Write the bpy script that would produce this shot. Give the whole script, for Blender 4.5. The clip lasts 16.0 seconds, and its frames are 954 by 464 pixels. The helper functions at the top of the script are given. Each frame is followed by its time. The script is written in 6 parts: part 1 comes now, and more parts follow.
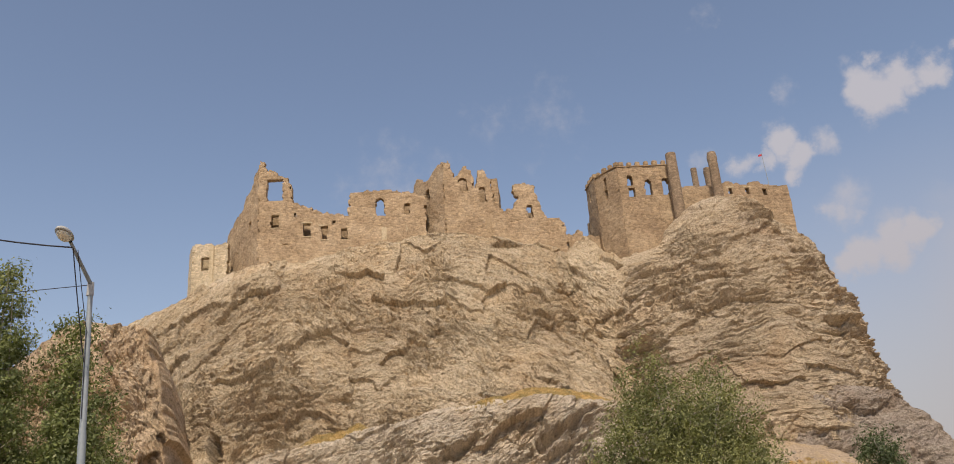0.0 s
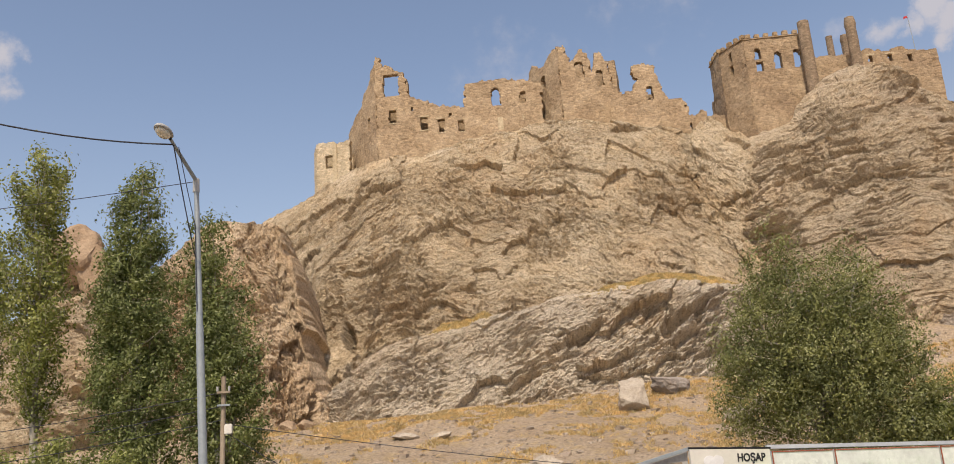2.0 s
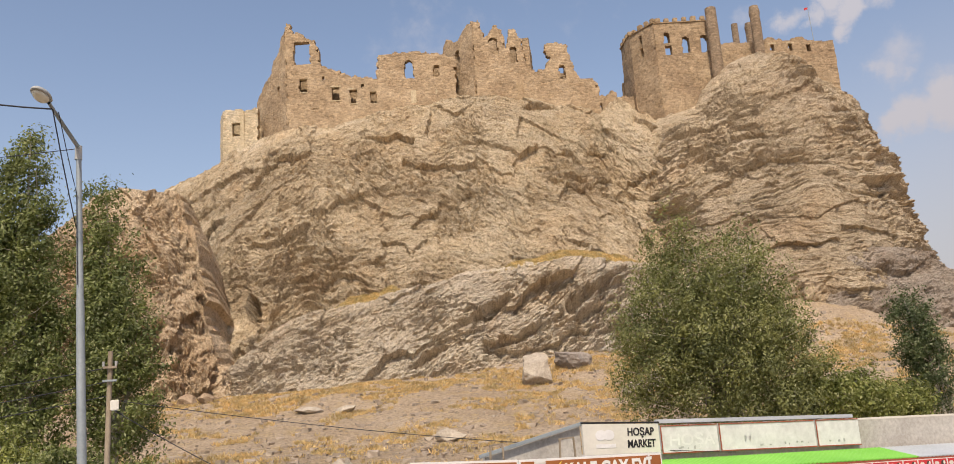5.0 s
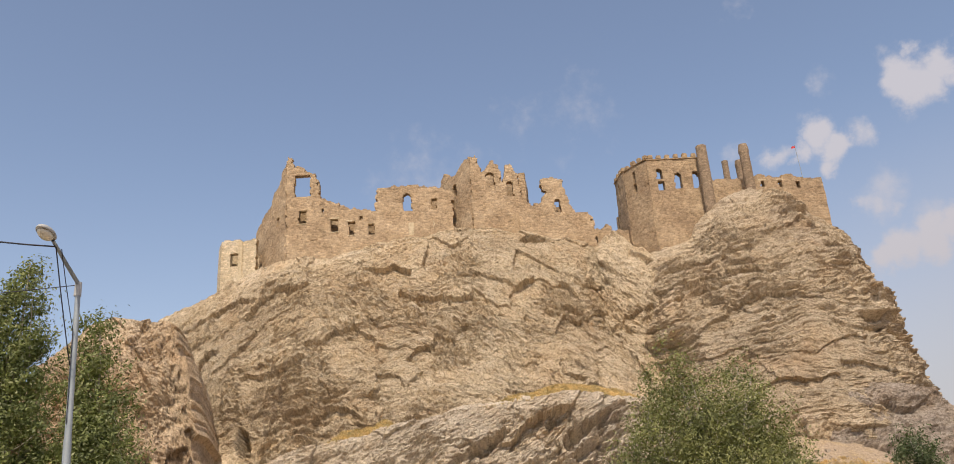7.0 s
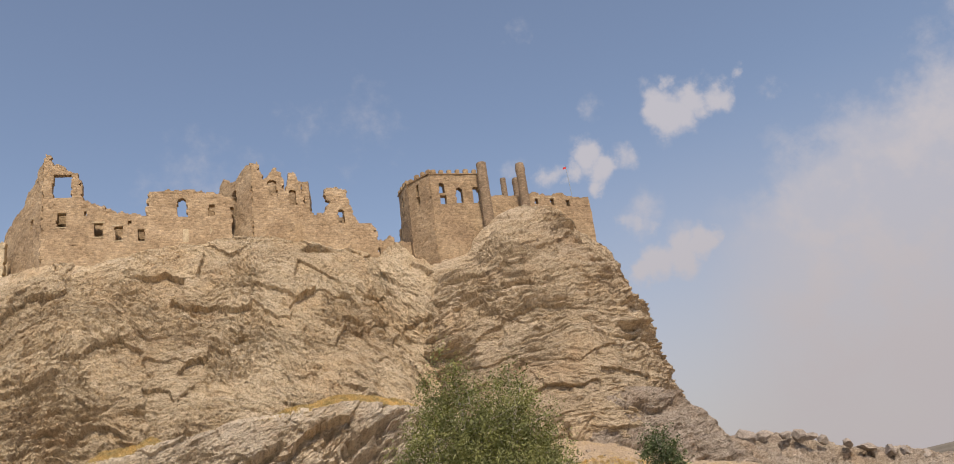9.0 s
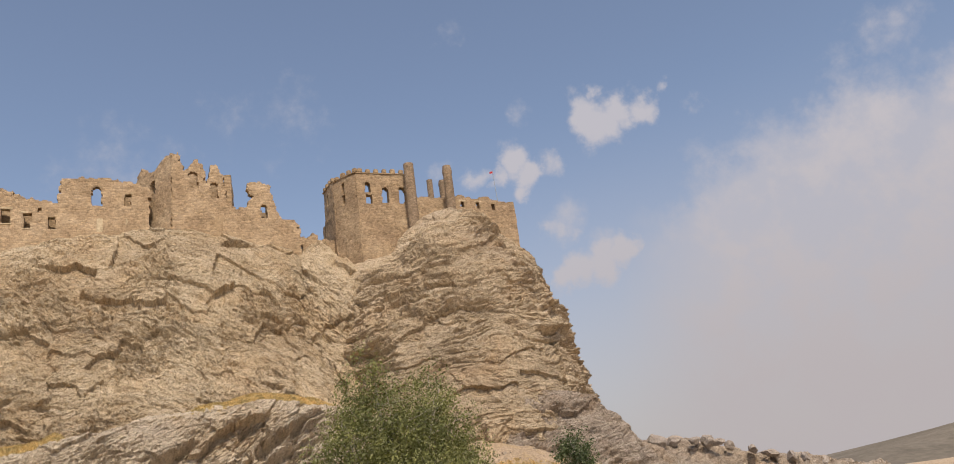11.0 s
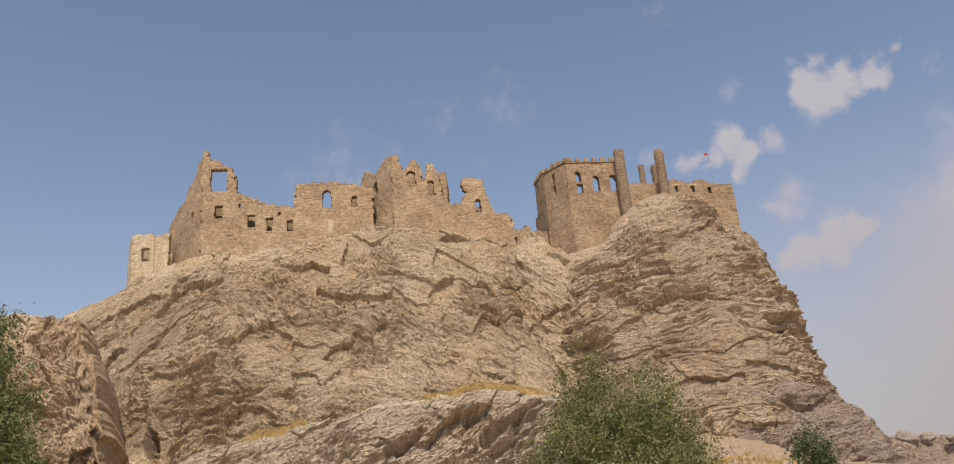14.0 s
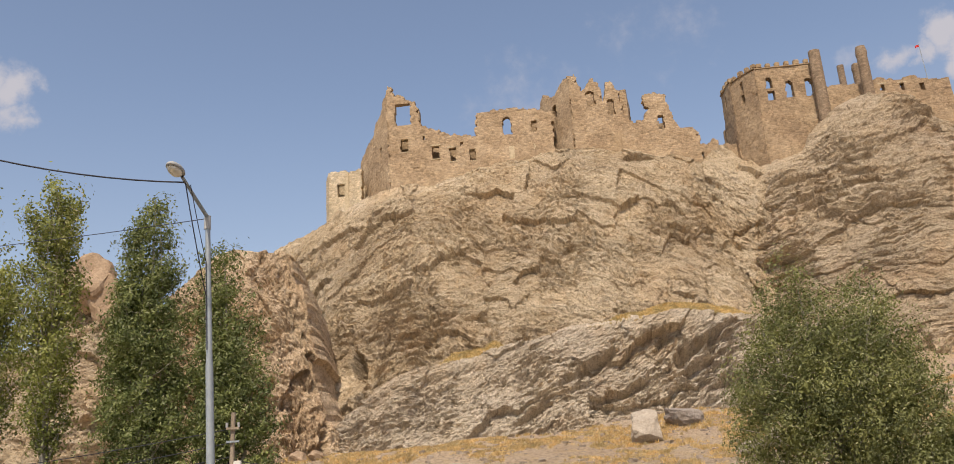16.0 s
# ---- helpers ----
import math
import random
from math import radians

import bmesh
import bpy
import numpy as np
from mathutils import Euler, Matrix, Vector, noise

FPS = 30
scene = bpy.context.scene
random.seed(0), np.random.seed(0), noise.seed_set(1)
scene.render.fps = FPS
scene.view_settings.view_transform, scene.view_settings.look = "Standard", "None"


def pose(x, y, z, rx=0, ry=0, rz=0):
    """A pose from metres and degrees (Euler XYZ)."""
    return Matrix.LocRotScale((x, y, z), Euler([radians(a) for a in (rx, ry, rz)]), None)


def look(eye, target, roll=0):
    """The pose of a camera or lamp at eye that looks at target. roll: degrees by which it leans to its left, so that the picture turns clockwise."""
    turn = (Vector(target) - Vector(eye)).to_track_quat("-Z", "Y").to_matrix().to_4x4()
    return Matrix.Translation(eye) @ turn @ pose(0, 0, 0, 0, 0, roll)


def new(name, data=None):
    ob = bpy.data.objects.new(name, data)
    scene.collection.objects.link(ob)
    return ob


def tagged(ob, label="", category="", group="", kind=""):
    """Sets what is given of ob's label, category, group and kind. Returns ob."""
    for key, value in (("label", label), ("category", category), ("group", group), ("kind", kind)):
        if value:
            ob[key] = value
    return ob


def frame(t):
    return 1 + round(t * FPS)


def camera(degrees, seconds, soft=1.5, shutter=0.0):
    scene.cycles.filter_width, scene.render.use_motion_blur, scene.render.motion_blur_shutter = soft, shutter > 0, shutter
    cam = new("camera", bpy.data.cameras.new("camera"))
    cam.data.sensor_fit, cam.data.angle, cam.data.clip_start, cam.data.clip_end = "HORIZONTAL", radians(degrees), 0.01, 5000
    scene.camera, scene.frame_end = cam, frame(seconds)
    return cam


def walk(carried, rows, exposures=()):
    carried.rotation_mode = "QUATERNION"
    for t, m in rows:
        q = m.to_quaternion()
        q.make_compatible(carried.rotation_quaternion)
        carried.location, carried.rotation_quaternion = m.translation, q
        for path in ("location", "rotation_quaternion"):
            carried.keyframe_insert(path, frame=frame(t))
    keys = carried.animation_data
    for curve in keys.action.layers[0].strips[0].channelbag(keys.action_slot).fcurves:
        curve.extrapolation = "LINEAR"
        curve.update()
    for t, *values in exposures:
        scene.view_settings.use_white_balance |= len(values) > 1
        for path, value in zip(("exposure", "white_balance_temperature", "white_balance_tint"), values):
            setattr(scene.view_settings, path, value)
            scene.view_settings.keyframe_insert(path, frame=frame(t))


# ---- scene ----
# camera: hand-held on the raised roadside, about 4.4 m above the shop floors
cam = camera(59.5, 16.0, soft=0.9)
PATH = [
    (0.0, pose(0.000, 0.000, 4.400, 110.447, 4.204, 1.675)),
    (0.5, pose(-0.060, 0.436, 4.554, 110.556, 4.219, 5.559)),
    (1.0, pose(0.158, 0.486, 4.514, 109.139, 4.517, 9.228)),
    (1.5, pose(0.277, 0.564, 4.462, 104.474, 4.879, 10.014)),
    (2.0, pose(0.296, 0.831, 4.482, 103.512, 3.959, 10.301)),
    (2.5, pose(0.379, 1.062, 4.498, 103.453, 3.131, 15.937)),
    (3.0, pose(0.513, 1.088, 4.440, 100.120, 1.744, 22.724)),
    (3.5, pose(0.504, 1.082, 4.458, 98.193, 2.677, 22.939)),
    (4.0, pose(0.537, 1.027, 4.455, 98.389, 4.460, 22.021)),
    (4.5, pose(0.565, 0.957, 4.475, 97.918, 4.776, 9.062)),
    (5.0, pose(0.595, 0.879, 4.536, 101.304, 4.005, 4.134)),
    (7.5, pose(0.551, 0.763, 4.690, 110.589, 3.742, 3.361)),
    (8.0, pose(0.549, 0.575, 4.664, 110.409, 5.600, -3.152)),
    (8.5, pose(0.519, 0.235, 4.504, 109.962, 6.605, -7.508)),
    (9.0, pose(0.511, 0.054, 4.506, 109.528, 7.468, -10.674)),
    (9.2, pose(0.517, -0.027, 4.478, 109.280, 8.036, -12.745)),
    (11.3, pose(0.402, -0.334, 4.418, 108.936, 7.184, -16.298)),
    (11.5, pose(0.457, -0.368, 4.458, 109.014, 6.888, -15.500)),
    (12.0, pose(0.531, -0.088, 4.691, 109.542, 5.328, -10.727)),
    (12.5, pose(0.580, -0.145, 4.797, 109.599, 5.275, -9.815)),
    (13.0, pose(0.547, -0.022, 4.835, 109.820, 4.461, -6.588)),
    (13.5, pose(0.517, 0.096, 4.754, 109.964, 3.823, -3.757)),
    (14.0, pose(0.534, 0.417, 4.744, 109.687, 4.627, -1.743)),
    (14.5, pose(0.460, 0.701, 4.659, 109.392, 3.588, 3.978)),
    (15.0, pose(0.352, 0.816, 4.702, 108.682, 3.885, 6.302)),
    (15.5, pose(0.308, 0.837, 4.690, 107.813, 3.646, 8.662)),
    (16.0, pose(0.288, 0.898, 4.702, 105.438, 3.717, 11.040)),
]
# the clip's camera brightens a little while it looks down at the shops
LIGHTNESS = ((0, 0.22), (1, 0.31), (2, 0.36), (3.5, 0.30), (4.5, 0.44), (5, 0.42), (7.5, 0.44), (8.5, 0.30), (11.5, 0.26), (14, 0.20), (16, 0.36))
walk(cam, PATH, [(t, e, 7300, 14.0) for t, e in LIGHTNESS])

# ---- daylight: hazy sky with clouds, high sun behind the viewer's left shoulder ----
SUN_DIR = Vector((-0.01, -0.59, 0.81)).normalized()
world = bpy.data.worlds.new("sky")
scene.world = world
world.use_nodes = True
wn, wl = world.node_tree.nodes, world.node_tree.links
wn.clear()
sky = wn.new("ShaderNodeTexSky")
sky.sky_type, sky.sun_disc = "NISHITA", False
sky.sun_elevation = math.asin(SUN_DIR.z)
sky.sun_rotation = math.atan2(SUN_DIR.x, SUN_DIR.y)
sky.air_density, sky.dust_density, sky.ozone_density, sky.altitude = 1.12, 4.4, 1.7, 1200
coord = wn.new("ShaderNodeTexCoord")
def sky_noise(scale, detail, rough=0.55):
    n = wn.new("ShaderNodeTexNoise")
    n.inputs["Scale"].default_value, n.inputs["Detail"].default_value, n.inputs["Roughness"].default_value = scale, detail, rough
    wl.new(coord.outputs["Generated"], n.inputs["Vector"])
    return n


def sky_math(how, a, b, c=None):
    m = wn.new("ShaderNodeMath")
    m.operation = how
    for i, value in enumerate((a, b, c)):
        if isinstance(value, (int, float)):
            m.inputs[i].default_value = value
        elif value is not None:
            wl.new(value, m.inputs[i])
    return m.outputs[0]


def sky_range(value, a, b, lo, hi):
    m = wn.new("ShaderNodeMapRange")
    m.interpolation_type = "SMOOTHSTEP"
    for key, v in (("From Min", a), ("From Max", b), ("To Min", lo), ("To Max", hi)):
        m.inputs[key].default_value = v
    wl.new(value, m.inputs["Value"])
    return m.outputs["Result"]


bent = wn.new("ShaderNodeVectorMath")
bent.operation = "MULTIPLY_ADD"
wl.new(sky_noise(20.0, 6.0, 0.6).outputs["Color"], bent.inputs[0])
bent.inputs[1].default_value = (0.07, 0.07, 0.055)
wl.new(coord.outputs["Generated"], bent.inputs[2])
shifted = wn.new("ShaderNodeVectorMath")
shifted.operation = "SUBTRACT"
wl.new(bent.outputs[0], shifted.inputs[0])
shifted.inputs[1].default_value = (0.035, 0.035, 0.0275)


def cloud_sum(blobs):
    """Largest of the soft round spots about the given directions."""
    last = None
    for x, y, z, r, w in blobs:
        d = wn.new("ShaderNodeVectorMath")
        d.operation = "DISTANCE"
        d.inputs[1].default_value = Vector((x, y, z)).normalized()
        wl.new(shifted.outputs[0], d.inputs[0])
        spot = sky_range(d.outputs["Value"], 0.0, r, w, 0.0)
        last = spot if last is None else sky_math("MAXIMUM", last, spot)
    return last


# small heaped clouds as (direction, radius, density)
CLOUDS = [
    (0.425, 0.798, 0.428, 0.041, 1.00), (0.440, 0.798, 0.411, 0.044, 1.00), (0.460, 0.781, 0.424, 0.039, 1.00), (0.481, 0.767, 0.425, 0.034, 0.90),
    (0.435, 0.780, 0.450, 0.022, 0.70), (0.496, 0.750, 0.437, 0.017, 0.60), (0.345, 0.850, 0.399, 0.039, 1.00), (0.326, 0.862, 0.387, 0.030, 0.90),
    (0.362, 0.852, 0.378, 0.032, 0.95), (0.385, 0.840, 0.383, 0.030, 0.62), (0.302, 0.872, 0.385, 0.030, 0.70), (0.257, 0.881, 0.397, 0.032, 0.45),
    (0.360, 0.859, 0.363, 0.020, 0.70), (0.467, 0.841, 0.276, 0.038, 1.00), (0.444, 0.855, 0.270, 0.044, 1.00), (0.420, 0.868, 0.264, 0.044, 1.00),
    (0.398, 0.881, 0.256, 0.038, 0.90), (0.387, 0.866, 0.316, 0.027, 0.55), (0.413, 0.857, 0.307, 0.027, 0.50), (0.442, 0.849, 0.290, 0.049, 0.45),
    (0.530, 0.738, 0.418, 0.026, 0.45), (0.684, 0.589, 0.430, 0.070, 0.42), (0.091, 0.888, 0.450, 0.130, 0.29), (0.033, 0.893, 0.450, 0.100, 0.27),
    (-0.100, 0.903, 0.418, 0.130, 0.29), (-0.144, 0.901, 0.409, 0.100, 0.26), (0.276, 0.801, 0.531, 0.035, 0.40), (0.404, 0.856, 0.324, 0.060, 0.42),
    (0.414, 0.790, 0.452, 0.027, 0.45), (0.345, 0.826, 0.445, 0.030, 0.40), (-0.745, 0.569, 0.348, 0.048, 1.00), (-0.726, 0.593, 0.348, 0.045, 1.00),
    (-0.710, 0.612, 0.348, 0.028, 0.85), (-0.737, 0.556, 0.384, 0.034, 0.80), (-0.619, 0.672, 0.406, 0.048, 1.00), (-0.597, 0.691, 0.408, 0.044, 1.00),
    (-0.634, 0.654, 0.412, 0.034, 0.80), (-0.605, 0.701, 0.377, 0.030, 0.70), (-0.759, 0.578, 0.300, 0.028, 0.70), (-0.741, 0.606, 0.290, 0.031, 0.75),
    (-0.756, 0.589, 0.285, 0.022, 0.60), (-0.759, 0.601, 0.252, 0.043, 0.50), (-0.781, 0.546, 0.304, 0.063, 0.90), (-0.781, 0.516, 0.351, 0.072, 0.90),
]
puff = sky_noise(26.0, 9.0, 0.6).outputs["Fac"]
heaped = sky_range(sky_math("MULTIPLY_ADD", puff, 0.85, cloud_sum(CLOUDS)), 0.60, 1.22, 0.03, 0.88)
# a broad bank of thin cloud over the east, its edge running up to the south, and haze towards the horizon
side = wn.new("ShaderNodeVectorMath")
side.operation = "DOT_PRODUCT"
wl.new(shifted.outputs[0], side.inputs[0])
side.inputs[1].default_value = (0.3981, 0.1436, -0.9060)
broad = sky_noise(5.5, 8.0, 0.6).outputs["Fac"]
streak = sky_math("MULTIPLY_ADD", broad, 0.55, sky_math("SUBTRACT", side.outputs["Value"], 0.275))
thin = sky_range(sky_noise(13.0, 8.0, 0.62).outputs["Fac"], 0.40, 0.62, 0.70, 1.0)

split = wn.new("ShaderNodeSeparateXYZ")
wl.new(coord.outputs["Generated"], split.inputs[0])
east = sky_range(split.outputs["X"], 0.08, 0.52, 0.0, 1.0)
bank = sky_math("MULTIPLY", sky_math("MULTIPLY", sky_range(streak, -0.03, 0.09, 0.0, 0.96), thin), sky_range(split.outputs["X"], 0.44, 0.57, 0.0, 1.0))
haze = sky_math("MULTIPLY", sky_range(split.outputs["Z"], 0.05, 0.46, 0.86, 0.0), sky_math("MULTIPLY_ADD", east, 0.75, 0.25))
cover = sky_math("MAXIMUM", heaped, bank)
tint = wn.new("ShaderNodeMix")
tint.data_type = "RGBA"
wl.new(cover, tint.inputs["Factor"])
wl.new(sky.outputs["Color"], tint.inputs["A"])
tint.inputs["B"].default_value = (3.36, 3.49, 4.02, 1.0)
veil = wn.new("ShaderNodeMix")
veil.data_type = "RGBA"
wl.new(haze, veil.inputs["Factor"])
wl.new(tint.outputs["Result"], veil.inputs["A"])
veil.inputs["B"].default_value = (2.78, 2.74, 3.02, 1.0)
back = wn.new("ShaderNodeBackground")
back.inputs["Strength"].default_value = 0.13
wl.new(veil.outputs["Result"], back.inputs["Color"])
out = wn.new("ShaderNodeOutputWorld")
wl.new(back.outputs[0], out.inputs["Surface"])

lamp = bpy.data.lights.new("sun", "SUN")
lamp.energy, lamp.angle, lamp.color = 3.0, radians(1.5), (1.0, 0.93, 0.82)
sun = new("sun", lamp)
sun.matrix_world = look(SUN_DIR * 200, (0, 0, 0))


# ---- materials ----
def ramp(nt, fac, stops):
    r = nt.nodes.new("ShaderNodeValToRGB")
    while len(r.color_ramp.elements) < len(stops):
        r.color_ramp.elements.new(0.5)
    for e, (p, c) in zip(r.color_ramp.elements, stops):
        e.position, e.color = p, (*c, 1)
    nt.links.new(fac, r.inputs[0])
    return r.outputs[0]


def noise_node(nt, vec, scale, detail=6.0, rough=0.6, distortion=0.0):
    n = nt.nodes.new("ShaderNodeTexNoise")
    n.inputs["Scale"].default_value, n.inputs["Detail"].default_value = scale, detail
    n.inputs["Roughness"].default_value, n.inputs["Distortion"].default_value = rough, distortion
    nt.links.new(vec, n.inputs["Vector"])
    return n.outputs["Fac"]


def stretched(nt, vec, s):
    m = nt.nodes.new("ShaderNodeMapping")
    m.inputs["Scale"].default_value = s
    nt.links.new(vec, m.inputs["Vector"])
    return m.outputs[0]


def mixed(nt, fac, a, b, how="MIX"):
    m = nt.nodes.new("ShaderNodeMix")
    m.data_type, m.blend_type = "RGBA", how
    for value, key in ((fac, "Factor"), (a, "A"), (b, "B")):
        if isinstance(value, (int, float)):
            m.inputs[key].default_value = value
        elif isinstance(value, tuple):
            m.inputs[key].default_value = (*value, 1)
        else:
            nt.links.new(value, m.inputs[key])
    return m.outputs["Result"]


def bumped(nt, height, strength, distance, bsdf):
    b = nt.nodes.new("ShaderNodeBump")
    b.inputs["Strength"].default_value, b.inputs["Distance"].default_value = strength, distance
    nt.links.new(height, b.inputs["Height"])
    nt.links.new(b.outputs[0], bsdf.inputs["Normal"])


def blank(name, rough=0.9, metal=0.0):
    m = bpy.data.materials.new(name)
    m.use_nodes = True
    nt = m.node_tree
    bsdf = nt.nodes["Principled BSDF"]
    bsdf.inputs["Roughness"].default_value, bsdf.inputs["Metallic"].default_value = rough, metal
    bsdf.inputs["Specular IOR Level"].default_value = 0.25
    return m, nt, bsdf


def position(nt):
    return nt.nodes.new("ShaderNodeNewGeometry").outputs["Position"]


def object_coord(nt):
    return nt.nodes.new("ShaderNodeTexCoord").outputs["Object"]


def surface(name, stops, scale=1.0, fine=12.0, rough=0.85, bump=0.3, metal=0.0, stretch=None, grain=0.35, depth=0.02):
    """A surface with large stains over fine grain and relief."""
    m, nt, bsdf = blank(name, rough, metal)
    p = object_coord(nt)
    if stretch:
        p = stretched(nt, p, stretch)
    col = ramp(nt, noise_node(nt, p, scale, 5.0), stops)
    g = noise_node(nt, p, fine, 5.0, 0.7)
    shade = ramp(nt, g, [(0.3, (1 - grain,) * 3), (0.7, (1.0,) * 3)])
    nt.links.new(mixed(nt, 1.0, col, shade, "MULTIPLY"), bsdf.inputs["Base Color"])
    if bump:
        bumped(nt, g, bump, depth, bsdf)
    return m


def rock(name, stops, line, streak=1.0, relief=0.9):
    """Bedded rock: colour in thin beds that follow the strata, painted crevice shade, broad stains and rough relief."""
    m, nt, bsdf = blank(name, 0.95)
    a = nt.nodes.new("ShaderNodeAttribute")
    a.attribute_name = "strata"
    v = a.outputs["Vector"]
    pos = position(nt)
    broad = noise_node(nt, pos, 0.07, 6.0, 0.6)
    beds = noise_node(nt, stretched(nt, v, (0.10, 1.1, 0.10)), 1.0, 6.0, 0.65, 0.4)
    thin = noise_node(nt, stretched(nt, v, (0.45, 3.4, 0.45)), 1.0, 5.0, 0.65, 0.6)
    rub = noise_node(nt, pos, 1.1, 12.0, 0.78)
    col = ramp(nt, broad, stops)
    col = mixed(nt, ramp(nt, beds, [(0.42, (0, 0, 0)), (0.62, (streak,) * 3)]), col, line)
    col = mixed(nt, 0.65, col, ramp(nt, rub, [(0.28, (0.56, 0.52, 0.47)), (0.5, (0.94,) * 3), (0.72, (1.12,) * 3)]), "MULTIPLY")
    patch = noise_node(nt, pos, 0.16, 5.0, 0.62, 0.5)
    col = mixed(nt, 0.8, col, ramp(nt, patch, [(0.34, (0.95, 0.87, 0.79)), (0.5, (1.0, 0.985, 0.965)), (0.64, (1.04, 1.04, 1.05))]), "MULTIPLY")
    # crevice shade painted as dark lines where the thin relief is low
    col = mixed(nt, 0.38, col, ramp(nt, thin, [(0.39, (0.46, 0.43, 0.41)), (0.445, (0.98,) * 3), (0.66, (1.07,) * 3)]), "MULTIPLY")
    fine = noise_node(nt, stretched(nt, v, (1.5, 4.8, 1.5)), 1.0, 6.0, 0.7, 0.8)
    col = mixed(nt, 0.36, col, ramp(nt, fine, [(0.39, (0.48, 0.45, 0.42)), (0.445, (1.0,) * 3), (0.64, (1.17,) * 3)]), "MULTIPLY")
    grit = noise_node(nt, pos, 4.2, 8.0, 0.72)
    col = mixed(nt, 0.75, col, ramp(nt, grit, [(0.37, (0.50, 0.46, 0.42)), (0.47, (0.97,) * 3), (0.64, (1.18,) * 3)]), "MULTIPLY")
    nt.links.new(col, bsdf.inputs["Base Color"])
    add = nt.nodes.new("ShaderNodeMath")
    add.operation = "ADD"
    nt.links.new(thin, add.inputs[0])
    nt.links.new(rub, add.inputs[1])
    bumped(nt, add.outputs[0], relief, 0.40, bsdf)
    first = bsdf.inputs["Normal"].links[0].from_socket
    b2 = nt.nodes.new("ShaderNodeBump")
    b2.inputs["Strength"].default_value, b2.inputs["Distance"].default_value = 1.0, 0.40
    nt.links.new(fine, b2.inputs["Height"])
    nt.links.new(first, b2.inputs["Normal"])
    nt.links.new(b2.outputs[0], bsdf.inputs["Normal"])
    return m


def masonry(name, stops, mortar, course=0.26, relief=0.6):
    """Rough coursed rubble masonry, stained and patched with old plaster."""
    m, nt, bsdf = blank(name, 0.95)
    uv = nt.nodes.new("ShaderNodeAttribute")
    uv.attribute_name = "strata"
    v = uv.outputs["Vector"]
    warp = nt.nodes.new("ShaderNodeTexNoise")
    warp.inputs["Scale"].default_value = 1.4
    nt.links.new(v, warp.inputs["Vector"])
    vm = nt.nodes.new("ShaderNodeVectorMath")
    vm.operation = "MULTIPLY_ADD"
    nt.links.new(warp.outputs["Color"], vm.inputs[0])
    vm.inputs[1].default_value = (0.5, 0.34, 0.0)
    nt.links.new(v, vm.inputs[2])
    br = nt.nodes.new("ShaderNodeTexBrick")
    nt.links.new(vm.outputs[0], br.inputs["Vector"])
    br.inputs["Scale"].default_value = 1.0
    br.inputs["Brick Width"].default_value, br.inputs["Row Height"].default_value = course * 1.9, course
    br.inputs["Mortar Size"].default_value, br.inputs["Mortar Smooth"].default_value = 0.035, 0.4
    br.inputs["Color1"].default_value, br.inputs["Color2"].default_value = (0.56, 0.55, 0.54, 1), (1.25, 1.2, 1.14, 1)
    br.inputs["Mortar"].default_value = (*mortar, 1)
    pos = position(nt)
    broad = noise_node(nt, pos, 0.22, 7.0, 0.65)
    col = ramp(nt, broad, stops)
    col = mixed(nt, 0.58, col, br.outputs["Color"], "MULTIPLY")
    rub = noise_node(nt, pos, 2.6, 8.0, 0.75)
    col = mixed(nt, 0.65, col, ramp(nt, rub, [(0.32, (0.40, 0.37, 0.35)), (0.50, (0.98,) * 3), (0.70, (1.3,) * 3)]), "MULTIPLY")
    nt.links.new(col, bsdf.inputs["Base Color"])
    add = nt.nodes.new("ShaderNodeMath")
    add.operation = "MULTIPLY_ADD"
    nt.links.new(br.outputs["Fac"], add.inputs[0])
    add.inputs[1].default_value = -0.5
    nt.links.new(rub, add.inputs[2])
    bumped(nt, add.outputs[0], relief, 0.18, bsdf)
    return m


def leaves(name, dark, light, pale, rough=0.62):
    m, nt, bsdf = blank(name, rough)
    g = nt.nodes.new("ShaderNodeNewGeometry")
    r = g.outputs["Random Per Island"]
    col = ramp(nt, r, [(0.0, dark), (0.62, light), (0.80, light), (0.86, pale), (1.0, pale)])
    clump = noise_node(nt, g.outputs["Position"], 0.7, 3.0)
    col = mixed(nt, 0.7, col, ramp(nt, clump, [(0.36, (0.55, 0.60, 0.55)), (0.62, (1.25, 1.2, 1.02))]), "MULTIPLY")
    nt.links.new(col, bsdf.inputs["Base Color"])
    tr = nt.nodes.new("ShaderNodeBsdfTranslucent")
    nt.links.new(mixed(nt, 1.0, col, (1.5, 1.55, 1.1), "MULTIPLY"), tr.inputs["Color"])
    mx = nt.nodes.new("ShaderNodeMixShader")
    mx.inputs[0].default_value = 0.26
    nt.links.new(bsdf.outputs[0], mx.inputs[1])
    nt.links.new(tr.outputs[0], mx.inputs[2])
    nt.links.new(mx.outputs[0], nt.nodes["Material Output"].inputs["Surface"])
    return m


